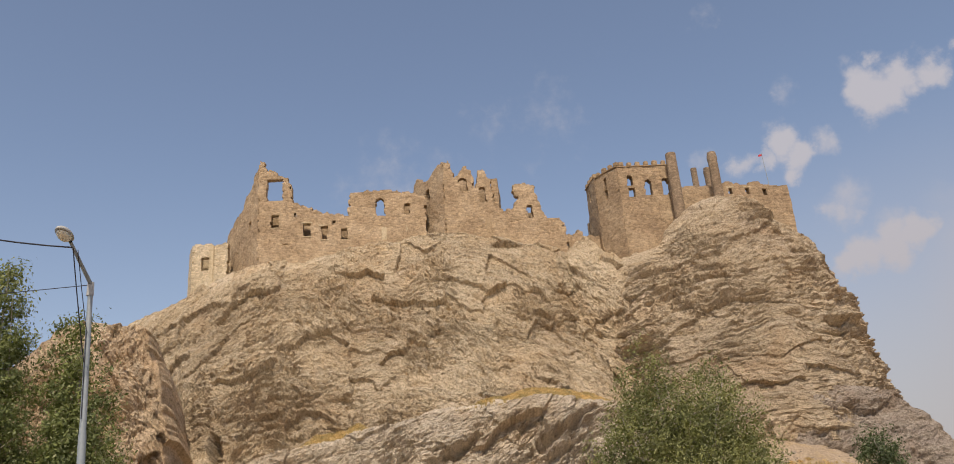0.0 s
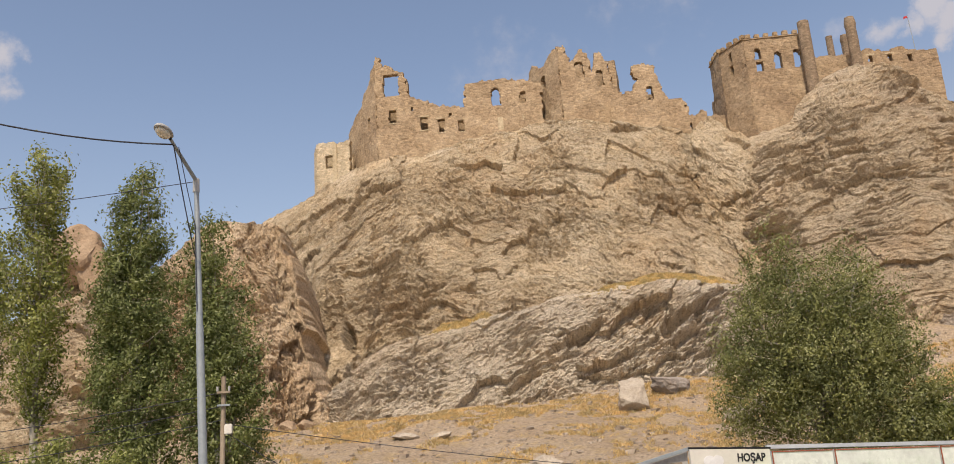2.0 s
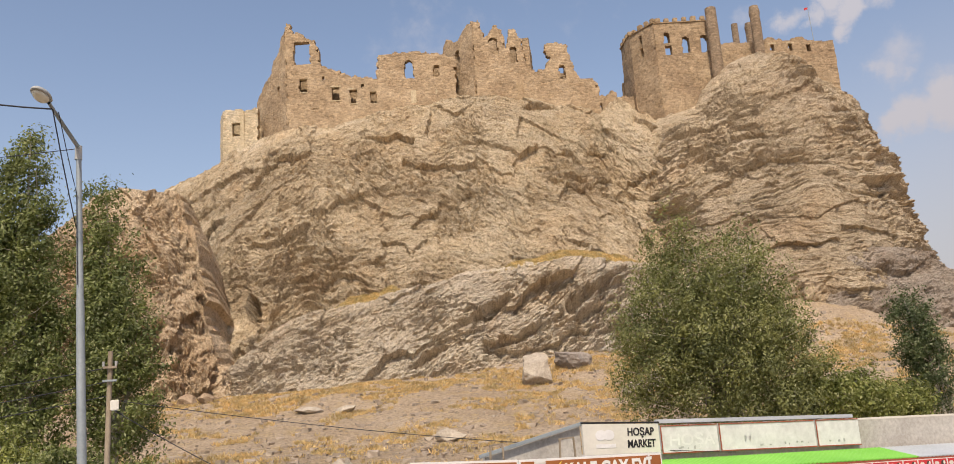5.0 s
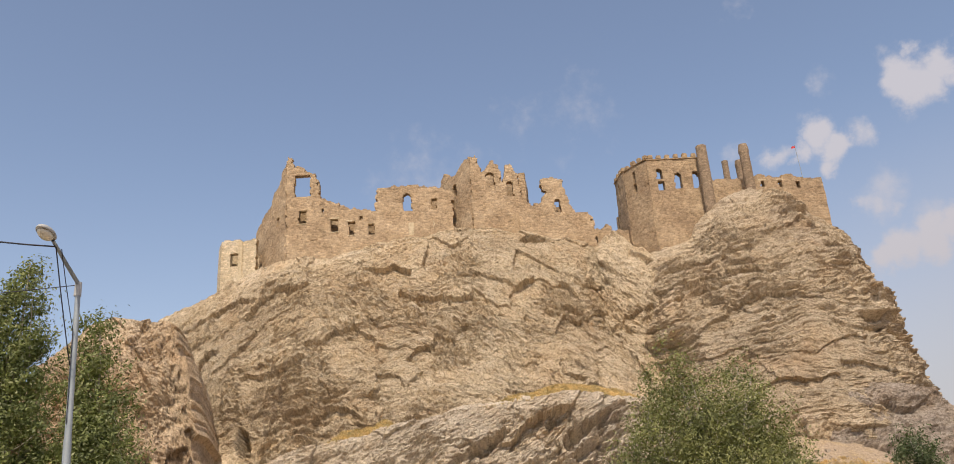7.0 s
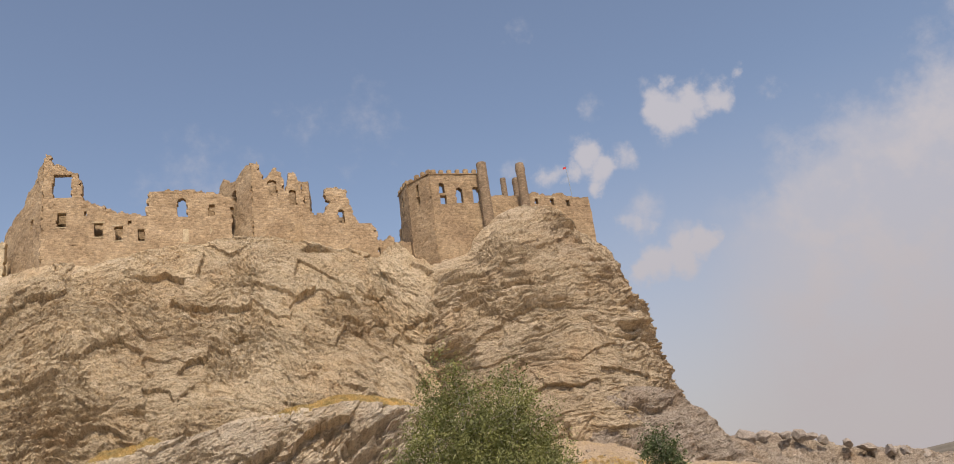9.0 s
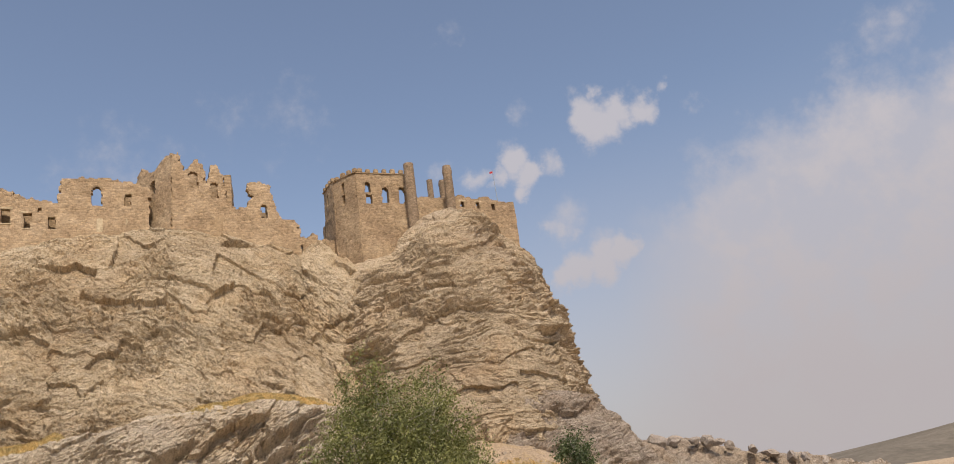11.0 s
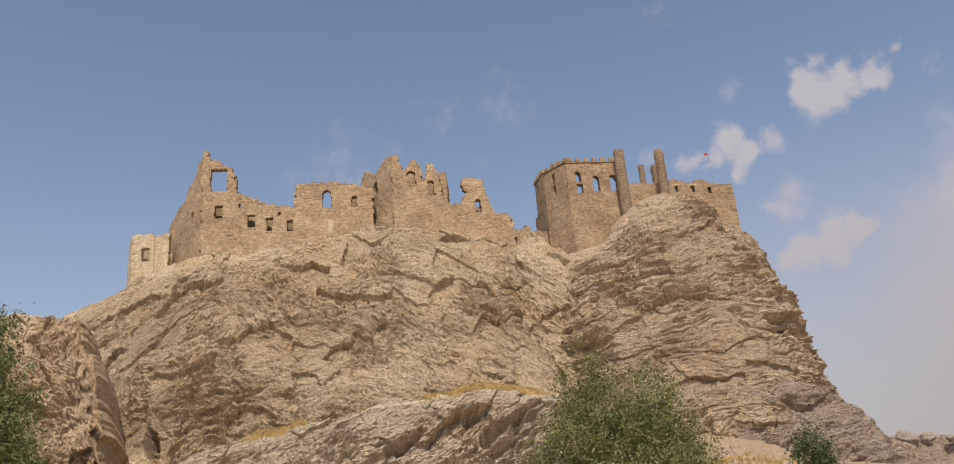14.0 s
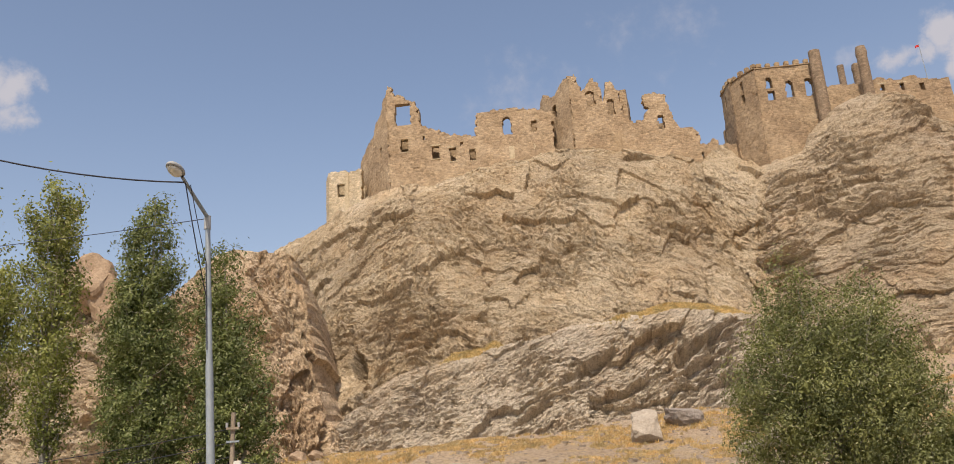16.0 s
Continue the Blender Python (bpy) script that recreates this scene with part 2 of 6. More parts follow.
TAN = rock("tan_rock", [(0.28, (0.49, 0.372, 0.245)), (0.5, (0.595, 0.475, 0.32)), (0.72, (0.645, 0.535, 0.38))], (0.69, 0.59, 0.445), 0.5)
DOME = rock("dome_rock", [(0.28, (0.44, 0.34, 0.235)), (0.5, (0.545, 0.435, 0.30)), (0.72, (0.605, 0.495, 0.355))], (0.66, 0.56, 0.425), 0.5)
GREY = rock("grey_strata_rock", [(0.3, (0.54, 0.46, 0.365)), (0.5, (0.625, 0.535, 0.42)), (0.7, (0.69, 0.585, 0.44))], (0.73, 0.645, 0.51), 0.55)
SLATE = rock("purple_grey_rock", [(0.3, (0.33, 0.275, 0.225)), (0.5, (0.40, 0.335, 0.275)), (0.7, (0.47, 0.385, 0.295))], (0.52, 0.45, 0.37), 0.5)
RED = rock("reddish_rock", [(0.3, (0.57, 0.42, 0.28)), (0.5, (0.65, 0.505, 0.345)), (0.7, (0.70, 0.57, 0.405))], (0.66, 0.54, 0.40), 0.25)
PALACE = masonry("palace_masonry", [(0.3, (0.33, 0.24, 0.155)), (0.5, (0.43, 0.325, 0.215)), (0.7, (0.52, 0.41, 0.285))], (0.8, 0.75, 0.66))
KEEP = masonry("keep_masonry", [(0.3, (0.29, 0.21, 0.14)), (0.5, (0.37, 0.275, 0.18)), (0.7, (0.46, 0.355, 0.24))], (0.85, 0.8, 0.7))
COLUMN_BRICK = masonry("dark_column_masonry", [(0.3, (0.23, 0.17, 0.12)), (0.5, (0.29, 0.22, 0.155)), (0.7, (0.36, 0.28, 0.20))], (0.7, 0.65, 0.58))
PALE = masonry("pale_masonry", [(0.3, (0.50, 0.42, 0.30)), (0.5, (0.58, 0.49, 0.35)), (0.7, (0.64, 0.56, 0.43))], (0.75, 0.7, 0.6))
BOULDER_RED = surface("brown_boulder_stone", [(0.3, (0.36, 0.25, 0.16)), (0.7, (0.50, 0.37, 0.25))], 0.5, 4.0, 0.95, 0.8, depth=0.2)
BOULDER_GREY = surface("grey_boulder_stone", [(0.3, (0.30, 0.26, 0.23)), (0.7, (0.44, 0.38, 0.32))], 0.5, 4.0, 0.95, 0.8, depth=0.2)
BOULDER = surface("boulder_stone", [(0.3, (0.40, 0.34, 0.27)), (0.7, (0.58, 0.50, 0.40))], 0.8, 6.0, 0.95, 0.6, depth=0.1)
LEAF_POPLAR = leaves("poplar_leaf", (0.088, 0.112, 0.040), (0.195, 0.225, 0.086), (0.28, 0.30, 0.17))
LEAF_LIGHT = leaves("aspen_leaf", (0.130, 0.152, 0.044), (0.255, 0.272, 0.085), (0.36, 0.37, 0.19))
LEAF_WILLOW = leaves("willow_leaf", (0.112, 0.125, 0.050), (0.230, 0.240, 0.098), (0.30, 0.31, 0.18))
LEAF_DARK = leaves("dark_leaf", (0.055, 0.080, 0.040), (0.115, 0.145, 0.070), (0.24, 0.27, 0.18))
LEAF_BUSH = leaves("bush_leaf", (0.120, 0.145, 0.045), (0.245, 0.265, 0.090), (0.34, 0.35, 0.18))
BARK = surface("pale_bark", [(0.3, (0.36, 0.32, 0.25)), (0.7, (0.60, 0.55, 0.46))], 2.0, 14.0, 0.9, 0.5)
TARP = surface("white_tarpaulin", [(0.3, (0.50, 0.49, 0.47)), (0.7, (0.66, 0.65, 0.63))], 0.6, 5.0, 0.6, 0.6, grain=0.25, depth=0.08)
ZINC = surface("grey_roof_sheet", [(0.3, (0.42, 0.45, 0.47)), (0.7, (0.55, 0.58, 0.60))], 0.5, 7.0, 0.5, 0.1, metal=0.25, grain=0.12)
DULLZINC = surface("weathered_roof_sheet", [(0.3, (0.38, 0.38, 0.36)), (0.7, (0.52, 0.52, 0.50))], 0.6, 6.0, 0.7, 0.2, metal=0.1, grain=0.25)
STEEL = surface("galvanised_steel", [(0.3, (0.27, 0.31, 0.33)), (0.7, (0.38, 0.42, 0.44))], 1.5, 22.0, 0.55, 0.05, metal=0.3, grain=0.15)
WOOD = surface("grey_wood", [(0.3, (0.25, 0.20, 0.14)), (0.7, (0.42, 0.34, 0.25))], 1.2, 16.0, 0.85, 0.4, stretch=(4, 4, 0.4))
CEMENT = surface("cement_render", [(0.3, (0.42, 0.39, 0.35)), (0.7, (0.60, 0.57, 0.52))], 0.7, 9.0, 0.9, 0.3)
# near-black: shop interior shade put into the colour, also the banner's dark print
DARK = surface("interior_shade_and_print", [(0.3, (0.05, 0.045, 0.04)), (0.7, (0.10, 0.09, 0.08))], 0.9, 8.0, 0.8, 0.1)
GREEN = surface("green_roof_sheet", [(0.3, (0.15, 0.43, 0.06)), (0.7, (0.21, 0.53, 0.09))], 0.5, 6.0, 0.5, 0.05, grain=0.12)
BROWN = surface("brown_sign_print", [(0.3, (0.28, 0.095, 0.033)), (0.7, (0.36, 0.135, 0.05))], 0.5, 30.0, 0.45, 0.0, grain=0.05)
CREAM = surface("cream_sign_print", [(0.3, (0.60, 0.57, 0.50)), (0.7, (0.70, 0.67, 0.60))], 0.7, 9.0, 0.5, 0.0, grain=0.10)
FADED = surface("faded_sign_print", [(0.3, (0.64, 0.62, 0.62)), (0.7, (0.74, 0.73, 0.72))], 0.9, 5.0, 0.55, 0.0, grain=0.22)
WHITE = surface("white_paint", [(0.3, (0.66, 0.66, 0.64)), (0.7, (0.75, 0.75, 0.73))], 1.0, 12.0, 0.45, 0.0, grain=0.08)
YELLOW = surface("yellow_print", [(0.3, (0.80, 0.60, 0.06)), (0.7, (0.86, 0.68, 0.12))], 1.0, 20.0, 0.5, 0.0, grain=0.05)
REDP = surface("red_paint", [(0.3, (0.50, 0.035, 0.045)), (0.7, (0.62, 0.06, 0.06))], 1.0, 12.0, 0.45, 0.0, grain=0.12)
POSTRED = surface("rusty_red_post", [(0.3, (0.30, 0.07, 0.04)), (0.7, (0.42, 0.12, 0.07))], 2.0, 14.0, 0.6, 0.1, grain=0.3)
BLACK = surface("black_paint", [(0.3, (0.018, 0.018, 0.02)), (0.7, (0.035, 0.035, 0.038))], 1.0, 12.0, 0.35, 0.0, grain=0.1)
TEA = surface("tea_print", [(0.3, (0.42, 0.09, 0.03)), (0.7, (0.58, 0.16, 0.06))], 3.0, 12.0, 0.4, 0.0, grain=0.1)
CUPGLASS = surface("cup_print", [(0.3, (0.62, 0.56, 0.50)), (0.7, (0.74, 0.70, 0.65))], 3.0, 12.0, 0.4, 0.0, grain=0.1)
PALETXT = surface("faded_letter", [(0.3, (0.68, 0.66, 0.65)), (0.7, (0.78, 0.77, 0.76))], 2.0, 12.0, 0.6, 0.0, grain=0.1)
RUBBER = surface("rubber", [(0.3, (0.02, 0.02, 0.02)), (0.7, (0.04, 0.04, 0.04))], 3.0, 20.0, 0.9, 0.1)
CABLE = surface("black_cable", [(0.3, (0.03, 0.03, 0.035)), (0.7, (0.06, 0.06, 0.07))], 1.0, 9.0, 0.6, 0.0)
DRYGRASS = leaves("dry_grass_blade", (0.50, 0.37, 0.19), (0.57, 0.43, 0.23), (0.62, 0.50, 0.31), 0.8)
DRYORANGE = leaves("orange_grass_blade", (0.50, 0.35, 0.18), (0.58, 0.42, 0.23), (0.62, 0.50, 0.32), 0.8)
STONES = surface("loose_stone", [(0.3, (0.34, 0.27, 0.21)), (0.7, (0.50, 0.42, 0.33))], 0.3, 3.0, 0.95, 0.3)
GLASS, _nt, _b = blank("window_glass", 0.06)
_b.inputs["Base Color"].default_value = (0.05, 0.055, 0.06, 1)
_b.inputs["Specular IOR Level"].default_value = 0.6
LENS, _nt, _b = blank("lamp_diffuser", 0.35)
_b.inputs["Base Color"].default_value = (0.72, 0.68, 0.56, 1)
CARPAINT, _nt, _b = blank("dark_car_paint", 0.2, 0.3)
_b.inputs["Base Color"].default_value = (0.035, 0.038, 0.045, 1)


def earth_material():
    """Stony talus, with dry yellow grass where the noise and the slope's foot allow it."""
    m, nt, bsdf = blank("stony_earth", 0.97)
    p = position(nt)
    col = ramp(nt, noise_node(nt, p, 0.11, 6.0, 0.6), [(0.3, (0.40, 0.295, 0.20)), (0.5, (0.47, 0.36, 0.25)), (0.7, (0.53, 0.42, 0.31))])
    tuft = noise_node(nt, p, 0.55, 7.0, 0.7)
    col = mixed(nt, ramp(nt, tuft, [(0.50, (0, 0, 0)), (0.66, (0.6,) * 3)]), col, (0.52, 0.38, 0.19))
    peb = noise_node(nt, p, 3.2, 9.0, 0.8)
    col = mixed(nt, 0.85, col, ramp(nt, peb, [(0.34, (0.42, 0.40, 0.38)), (0.5, (0.95,) * 3), (0.68, (1.35,) * 3)]), "MULTIPLY")
    nt.links.new(col, bsdf.inputs["Base Color"])
    bumped(nt, peb, 1.0, 0.3, bsdf)
    return m


EARTH = earth_material()
STRAW = surface("straw_covered_earth", [(0.3, (0.53, 0.42, 0.26)), (0.7, (0.62, 0.50, 0.33))], 0.6, 8.0, 0.95, 0.6, grain=0.3, depth=0.1)
FAR = surface("far_brown_slope", [(0.3, (0.15, 0.13, 0.10)), (0.7, (0.22, 0.19, 0.15))], 0.01, 0.08, 0.95, 0.0)


# ---- mesh helpers ----
def mesh_from(name, verts, faces, material, smooth=False, strata=None):
    """A mesh from arrays of vertices and of equal-sided faces."""
    verts, faces = np.asarray(verts, np.float32), np.asarray(faces, np.int32)
    me = bpy.data.meshes.new(name)
    n, k = faces.shape
    me.vertices.add(len(verts))
    me.vertices.foreach_set("co", verts.ravel())
    me.loops.add(n * k)
    me.loops.foreach_set("vertex_index", faces.ravel())
    me.polygons.add(n)
    me.polygons.foreach_set("loop_start", np.arange(0, n * k, k, dtype=np.int32))
    me.polygons.foreach_set("use_smooth", np.full(n, smooth))
    me.update(calc_edges=True)
    if strata is not None:
        at = me.attributes.new("strata", "FLOAT_VECTOR", "POINT")
        at.data.foreach_set("vector", np.asarray(strata, np.float32).ravel())
    me.materials.append(material)
    return me


def child(name, me, parent, label=""):
    ob = new(name, me)
    ob.parent = parent
    if label:
        tagged(ob, label)
    return ob


def part(name, bm, material, parent, label=""):
    """One bmesh as one mesh object under a thing or a part."""
    me = bpy.data.meshes.new(name)
    bm.to_mesh(me)
    bm.free()
    me.materials.append(material)
    return child(name, me, parent, label)


def thing(name, label, category, group="", at=(0, 0, 0)):
    ob = new(name)
    ob.location = at
    return tagged(ob, label, category, group)


def box(bm, a, b, frame_m=None, bevel=0.0):
    """A box between two corners in the axes of frame_m."""
    a, b = Vector(a), Vector(b)
    made = bmesh.ops.create_cube(bm, size=1.0)["verts"]
    for v in made:
        v.co = Vector([(a[i] + b[i]) / 2 + v.co[i] * abs(b[i] - a[i]) for i in range(3)])
    if bevel:
        es = list({e for v in made for e in v.link_edges})
        got = bmesh.ops.bevel(bm, geom=es, offset=bevel, segments=2, affect="EDGES")
        made = list({v for f in got["faces"] for v in f.verts} | {v for v in made if v.is_valid})
    if frame_m is not None:
        for v in made:
            v.co = frame_m @ v.co
    return made


def tube_arrays(points, radii, sides=8):
    """Vertices and quads of a tapered tube along points."""
    pts = [Vector(p) for p in points]
    vs, fs = [], []
    for i, p in enumerate(pts):
        t = (pts[min(i + 1, len(pts) - 1)] - pts[max(i - 1, 0)]).normalized()
        a = t.orthogonal().normalized() if abs(t.z) < 0.9 else Vector((1, 0, 0)).cross(t).normalized()
        b = t.cross(a)
        for k in range(sides):
            w = 2 * math.pi * k / sides
            vs.append(p + (a * math.cos(w) + b * math.sin(w)) * radii[i])
        if i:
            o = (i - 1) * sides
            fs += [(o + k, o + (k + 1) % sides, o + sides + (k + 1) % sides, o + sides + k) for k in range(sides)]
    return [tuple(v) for v in vs], fs


def tubes_mesh(name, runs, material, sides=8, smooth=True):
    vs, fs = [], []
    for points, radii in runs:
        v, f = tube_arrays(points, radii, sides)
        fs += [tuple(i + len(vs) for i in q) for q in f]
        vs += v
    return mesh_from(name, vs, fs, material, smooth)


# lattice noise on arrays
_LAT = np.random.RandomState(7).rand(64, 64, 64).astype(np.float32)


def value_noise(p):
    i = np.floor(p).astype(np.int64)
    f = (p - i).astype(np.float32)
    f = f * f * f * (f * (f * 6 - 15) + 10)
    x0, y0, z0 = (i[..., k] & 63 for k in range(3))
    x1, y1, z1 = (x0 + 1) & 63, (y0 + 1) & 63, (z0 + 1) & 63
    fx, fy, fz = f[..., 0], f[..., 1], f[..., 2]
    a = _LAT[x0, y0, z0] * (1 - fx) + _LAT[x1, y0, z0] * fx
    b = _LAT[x0, y1, z0] * (1 - fx) + _LAT[x1, y1, z0] * fx
    c = _LAT[x0, y0, z1] * (1 - fx) + _LAT[x1, y0, z1] * fx
    d = _LAT[x0, y1, z1] * (1 - fx) + _LAT[x1, y1, z1] * fx
    return (a * (1 - fy) + b * fy) * (1 - fz) + (c * (1 - fy) + d * fy) * fz


def fbm(p, octaves=4, gain=0.5):
    """Fractal noise about 0, within -1 and 1."""
    s, w, tot = 0, 1.0, 0
    for k in range(octaves):
        s = s + w * (value_noise(p * 2.0**k + 13.7 * k) * 2 - 1)
        tot += w
        w *= gain
    return s / tot


def ridged(p, octaves=4):
    s, w, tot = 0, 1.0, 0
    for k in range(octaves):
        s = s + w * (1 - abs(value_noise(p * 2.0**k + 5.1 * k) * 2 - 1))
        tot += w
        w *= 0.5
    return s / tot


def hash2(a, b):
    return _LAT[a.astype(np.int64) & 63, b.astype(np.int64) & 63, (a.astype(np.int64) * 7 + b.astype(np.int64) * 3) & 63]


def spline(points, n):
    """n points, evenly spread, along a smooth curve through the given ones."""
    p = np.array(points, float)
    p = np.vstack([2 * p[0] - p[1], p, 2 * p[-1] - p[-2]])
    m = len(p) - 3
    t = np.linspace(0, m - 1e-6, 60 * m)
    i = t.astype(int)
    f = (t - i)[:, None]
    a, b, c, d = p[i], p[i + 1], p[i + 2], p[i + 3]
    q = 0.5 * (2 * b + (c - a) * f + (2 * a - 5 * b + 4 * c - d) * f**2 + (3 * b - a - 3 * c + d) * f**3)
    return q, n


def paired(rim, foot, n):
    """Rim and foot curves resampled alike, evenly along their mean."""
    r, _ = spline(rim, n)
    b, _ = spline(foot, n)
    mean = (r + b) / 2
    s = np.r_[0, np.cumsum(np.linalg.norm(np.diff(mean, axis=0), axis=1))]
    t = np.linspace(0, s[-1], n)
    pick = lambda q: np.stack([np.interp(t, s, q[:, k]) for k in range(3)], 1)
    return pick(r), pick(b)


def grid_faces(nv, nu):
    i = np.arange(nv * nu).reshape(nv, nu)
    return np.stack([i[:-1, :-1], i[:-1, 1:], i[1:, 1:], i[1:, :-1]], -1).reshape(-1, 4)


def beds(b, along, thick, amp, block):
    """Relief of broken beds: each bed and each block in it stands out by its own amount."""
    k = np.floor(b / thick)
    f = b / thick - k
    j = np.floor(along / (thick * block) + hash2(k, k * 0 + 3) * 9)
    h = hash2(k, j) * 0.88 + hash2(k, k * 0 + 11) * 0.12
    edge = np.clip(f * 5, 0, 1) * np.clip((1 - f) * 7, 0, 1)
    return amp * (h - 0.5) * edge


def blocks(c, salt):
    """Cells of broken rock about jittered centres: three random numbers for each, and the offset from its centre."""
    c = c.astype(np.float32)
    low = np.floor(c - 0.5).astype(np.int64)
    best = np.full(c.shape[:-1], 9.0, np.float32)
    rnd, away = np.zeros(c.shape, np.float32), np.zeros(c.shape, np.float32)
    for i, j, k in [(n & 1, n >> 1 & 1, n >> 2) for n in range(8)]:
        x, y, z = low[..., 0] + i, low[..., 1] + j, low[..., 2] + k
        h = np.stack([_LAT[(x + 17 * n + salt) & 63, (y + 29 * n) & 63, (z + 5 * n + 3 * salt) & 63] for n in range(3)], -1)
        off = c - np.stack([x, y, z], -1).astype(np.float32) - (0.15 + 0.7 * h)
        d = (off * off).sum(-1)
        near = d < best
        best = np.where(near, d, best)
        rnd, away = np.where(near[..., None], h, rnd), np.where(near[..., None], off, away)
    return rnd, away


def broken(b, along, deep, long, thick, amp, salt, tilt=1.0):
    """Relief of angular blocks that lie along the beds, each pushed out and tilted by its own amount."""
    rnd, away = blocks(np.stack([along / long, b / thick, deep / long], -1), salt)
    return amp * (rnd[..., 0] - 0.5 + tilt * ((rnd[..., 1] - 0.5) * away[..., 0] - (rnd[..., 2] - 0.2) * away[..., 1])), rnd


RIMS = {}


def rock_mass(name, label, rim, foot, nu, nv, material, bed, power=1.2, rough=(2.0, 0.8), layers=((2.6, 0.9, 6), (0.9, 0.45, 9)),
              depth=26.0, warp=1.2, seed=0.0, pits=(), crack=(6.0, 4.0, 1.1)):
    """A crag: a face lofted from its foot to its rim, a top that runs back and a far side that comes down."""
    R, B = paired(rim, foot, nu)
    v = np.linspace(0, 1, nv)[:, None, None]
    g = v**power
    P = np.empty((nv, nu, 3))
    P[..., :2] = B[None, :, :2] + (R - B)[None, :, :2] * g
    P[..., 2] = B[None, :, 2] + (R - B)[None, :, 2] * v[..., 0]
    tu, tv = np.gradient(P, axis=1), np.gradient(P, axis=0)
    N = np.cross(tu, tv)
    N /= np.linalg.norm(N, axis=-1, keepdims=True) + 1e-9
    q = P + seed
    w = fbm(q / 16.0, 3) * warp * 3.2 + fbm(q / 4.5, 3) * warp * 0.6 + fbm(q / 1.6, 2) * 0.22
    b, along = bed(P)
    b = b + w
    turn = q + np.stack([fbm(q / 5, 2), fbm(q / 5 + 40, 2), fbm(q / 5 + 80, 2)], -1) * 2.5
    d = fbm(q / 17.0, 4) * rough[0] * 1.6 + (ridged(turn / 7.0, 6) - 0.62) * rough[1] * 1.7
    d = d + fbm(np.stack([q[..., 0] / 5, q[..., 1] / 5, q[..., 2] / 22], -1), 3) * rough[1] * 1.2
    # big broken blocks; some of them massive, some split into thin beds
    long, thick, amp = crack
    wob = fbm(q / 2.2 + 31, 3)
    big, rnd = broken(b + wob * 0.5, along + wob * 1.2, q[..., 1], long, thick, amp, int(seed), 0.45)
    mid, rnd2 = broken(b + wob * 0.25, along + wob * 0.5, q[..., 1], long * 0.22, thick * 0.19, amp * 0.30, int(seed) + 5, 0.8)
    bit, _ = broken(b, along + wob * 0.3, q[..., 1], long * 0.08, thick * 0.075, amp * 0.22, int(seed) + 9)
    # where the rock is split into beds and where it is worn smooth
    worn = np.clip(0.62 + fbm(q / 7.0 + 77, 4) * 2.0, 0.28, 1.1)
    d = d + big + (mid + bit) * (0.3 + 0.7 * worn)
    split = np.clip(0.4 + 1.4 * rnd[..., 1] * (0.5 + rnd2[..., 2]), 0.4, 1.5)
    for th, am, block in layers:
        local = np.clip(0.8 + fbm(q / 7.0 + th * 3, 2) * 1.6, 0.15, 1.7)
        d = d + beds(b, along, th, am, block) * local * split * worn
    d = d + fbm(q / 0.9, 3) * 0.30 + fbm(q / 0.33 + 50, 2) * 0.07 + (ridged(turn / 2.3 + 60, 3) - 0.62) * 0.5 * rough[1] - 0.5 * np.clip(ridged(turn / 4.0 + 20, 2) - 0.86, 0, 1) * 6
    for px_, pz, rx, rz, deep, tilt in pits:
        e = ((P[..., 0] - px_) / rx) ** 2 + ((P[..., 2] - pz - tilt * (P[..., 0] - px_)) / rz + 0.7 * fbm(q / 1.4, 3)) ** 2 + 0.5 * fbm(q / 0.8 + 9, 2)
        d = d - deep * np.clip(1.6 * (1 - e), 0, 1)
    top = np.clip((1 - v[..., 0]) * 9, 0.55, 1)
    D = P + N * (d * top)[..., None]
    RIMS[name] = D[-1].copy()
    rows, strat = [D], [np.stack([along, b, P[..., 1] * 0.5], -1)]
    last, st = D[-1], strat[0][-1]
    for back_by, drop in ((0.12, 0.0), (0.35, 0.02), (0.75, 0.12), (1.0, 0.35), (1.35, 1.0)):
        r = last.copy()
        r[:, 1] += depth * back_by
        r[:, 2] = last[:, 2] * (1 - drop) + drop * (B[:, 2] - 2)
        r[:, 2] += fbm(np.stack([r[:, 0] / 6, r[:, 1] / 6, r[:, 2] * 0 + seed], -1), 3) * 1.0 * (drop < 0.9)
        rows.append(r[None])
        strat.append((st + np.array([0, 0, back_by * 10]))[None])
    A, S = np.concatenate(rows), np.concatenate(strat)
    me = mesh_from(name, A.reshape(-1, 3), grid_faces(A.shape[0], nu), material, False, S.reshape(-1, 3))
    return tagged(new(name, me), label, "rock face", kind="structure")


def tilted(angle, along_y=0.15):
    """Beds that rise to the right by angle degrees."""
    c, s = math.cos(radians(angle)), math.sin(radians(angle))
    return lambda P: (P[..., 2] * c - P[..., 0] * s + P[..., 1] * along_y, P[..., 0] * c + P[..., 2] * s)


# ---- ground and rock ----
SHOP_O, SHOP_D, SHOP_N = np.array([-2.5, 21.0]), np.array([0.919, 0.395]), np.array([-0.395, 0.919])


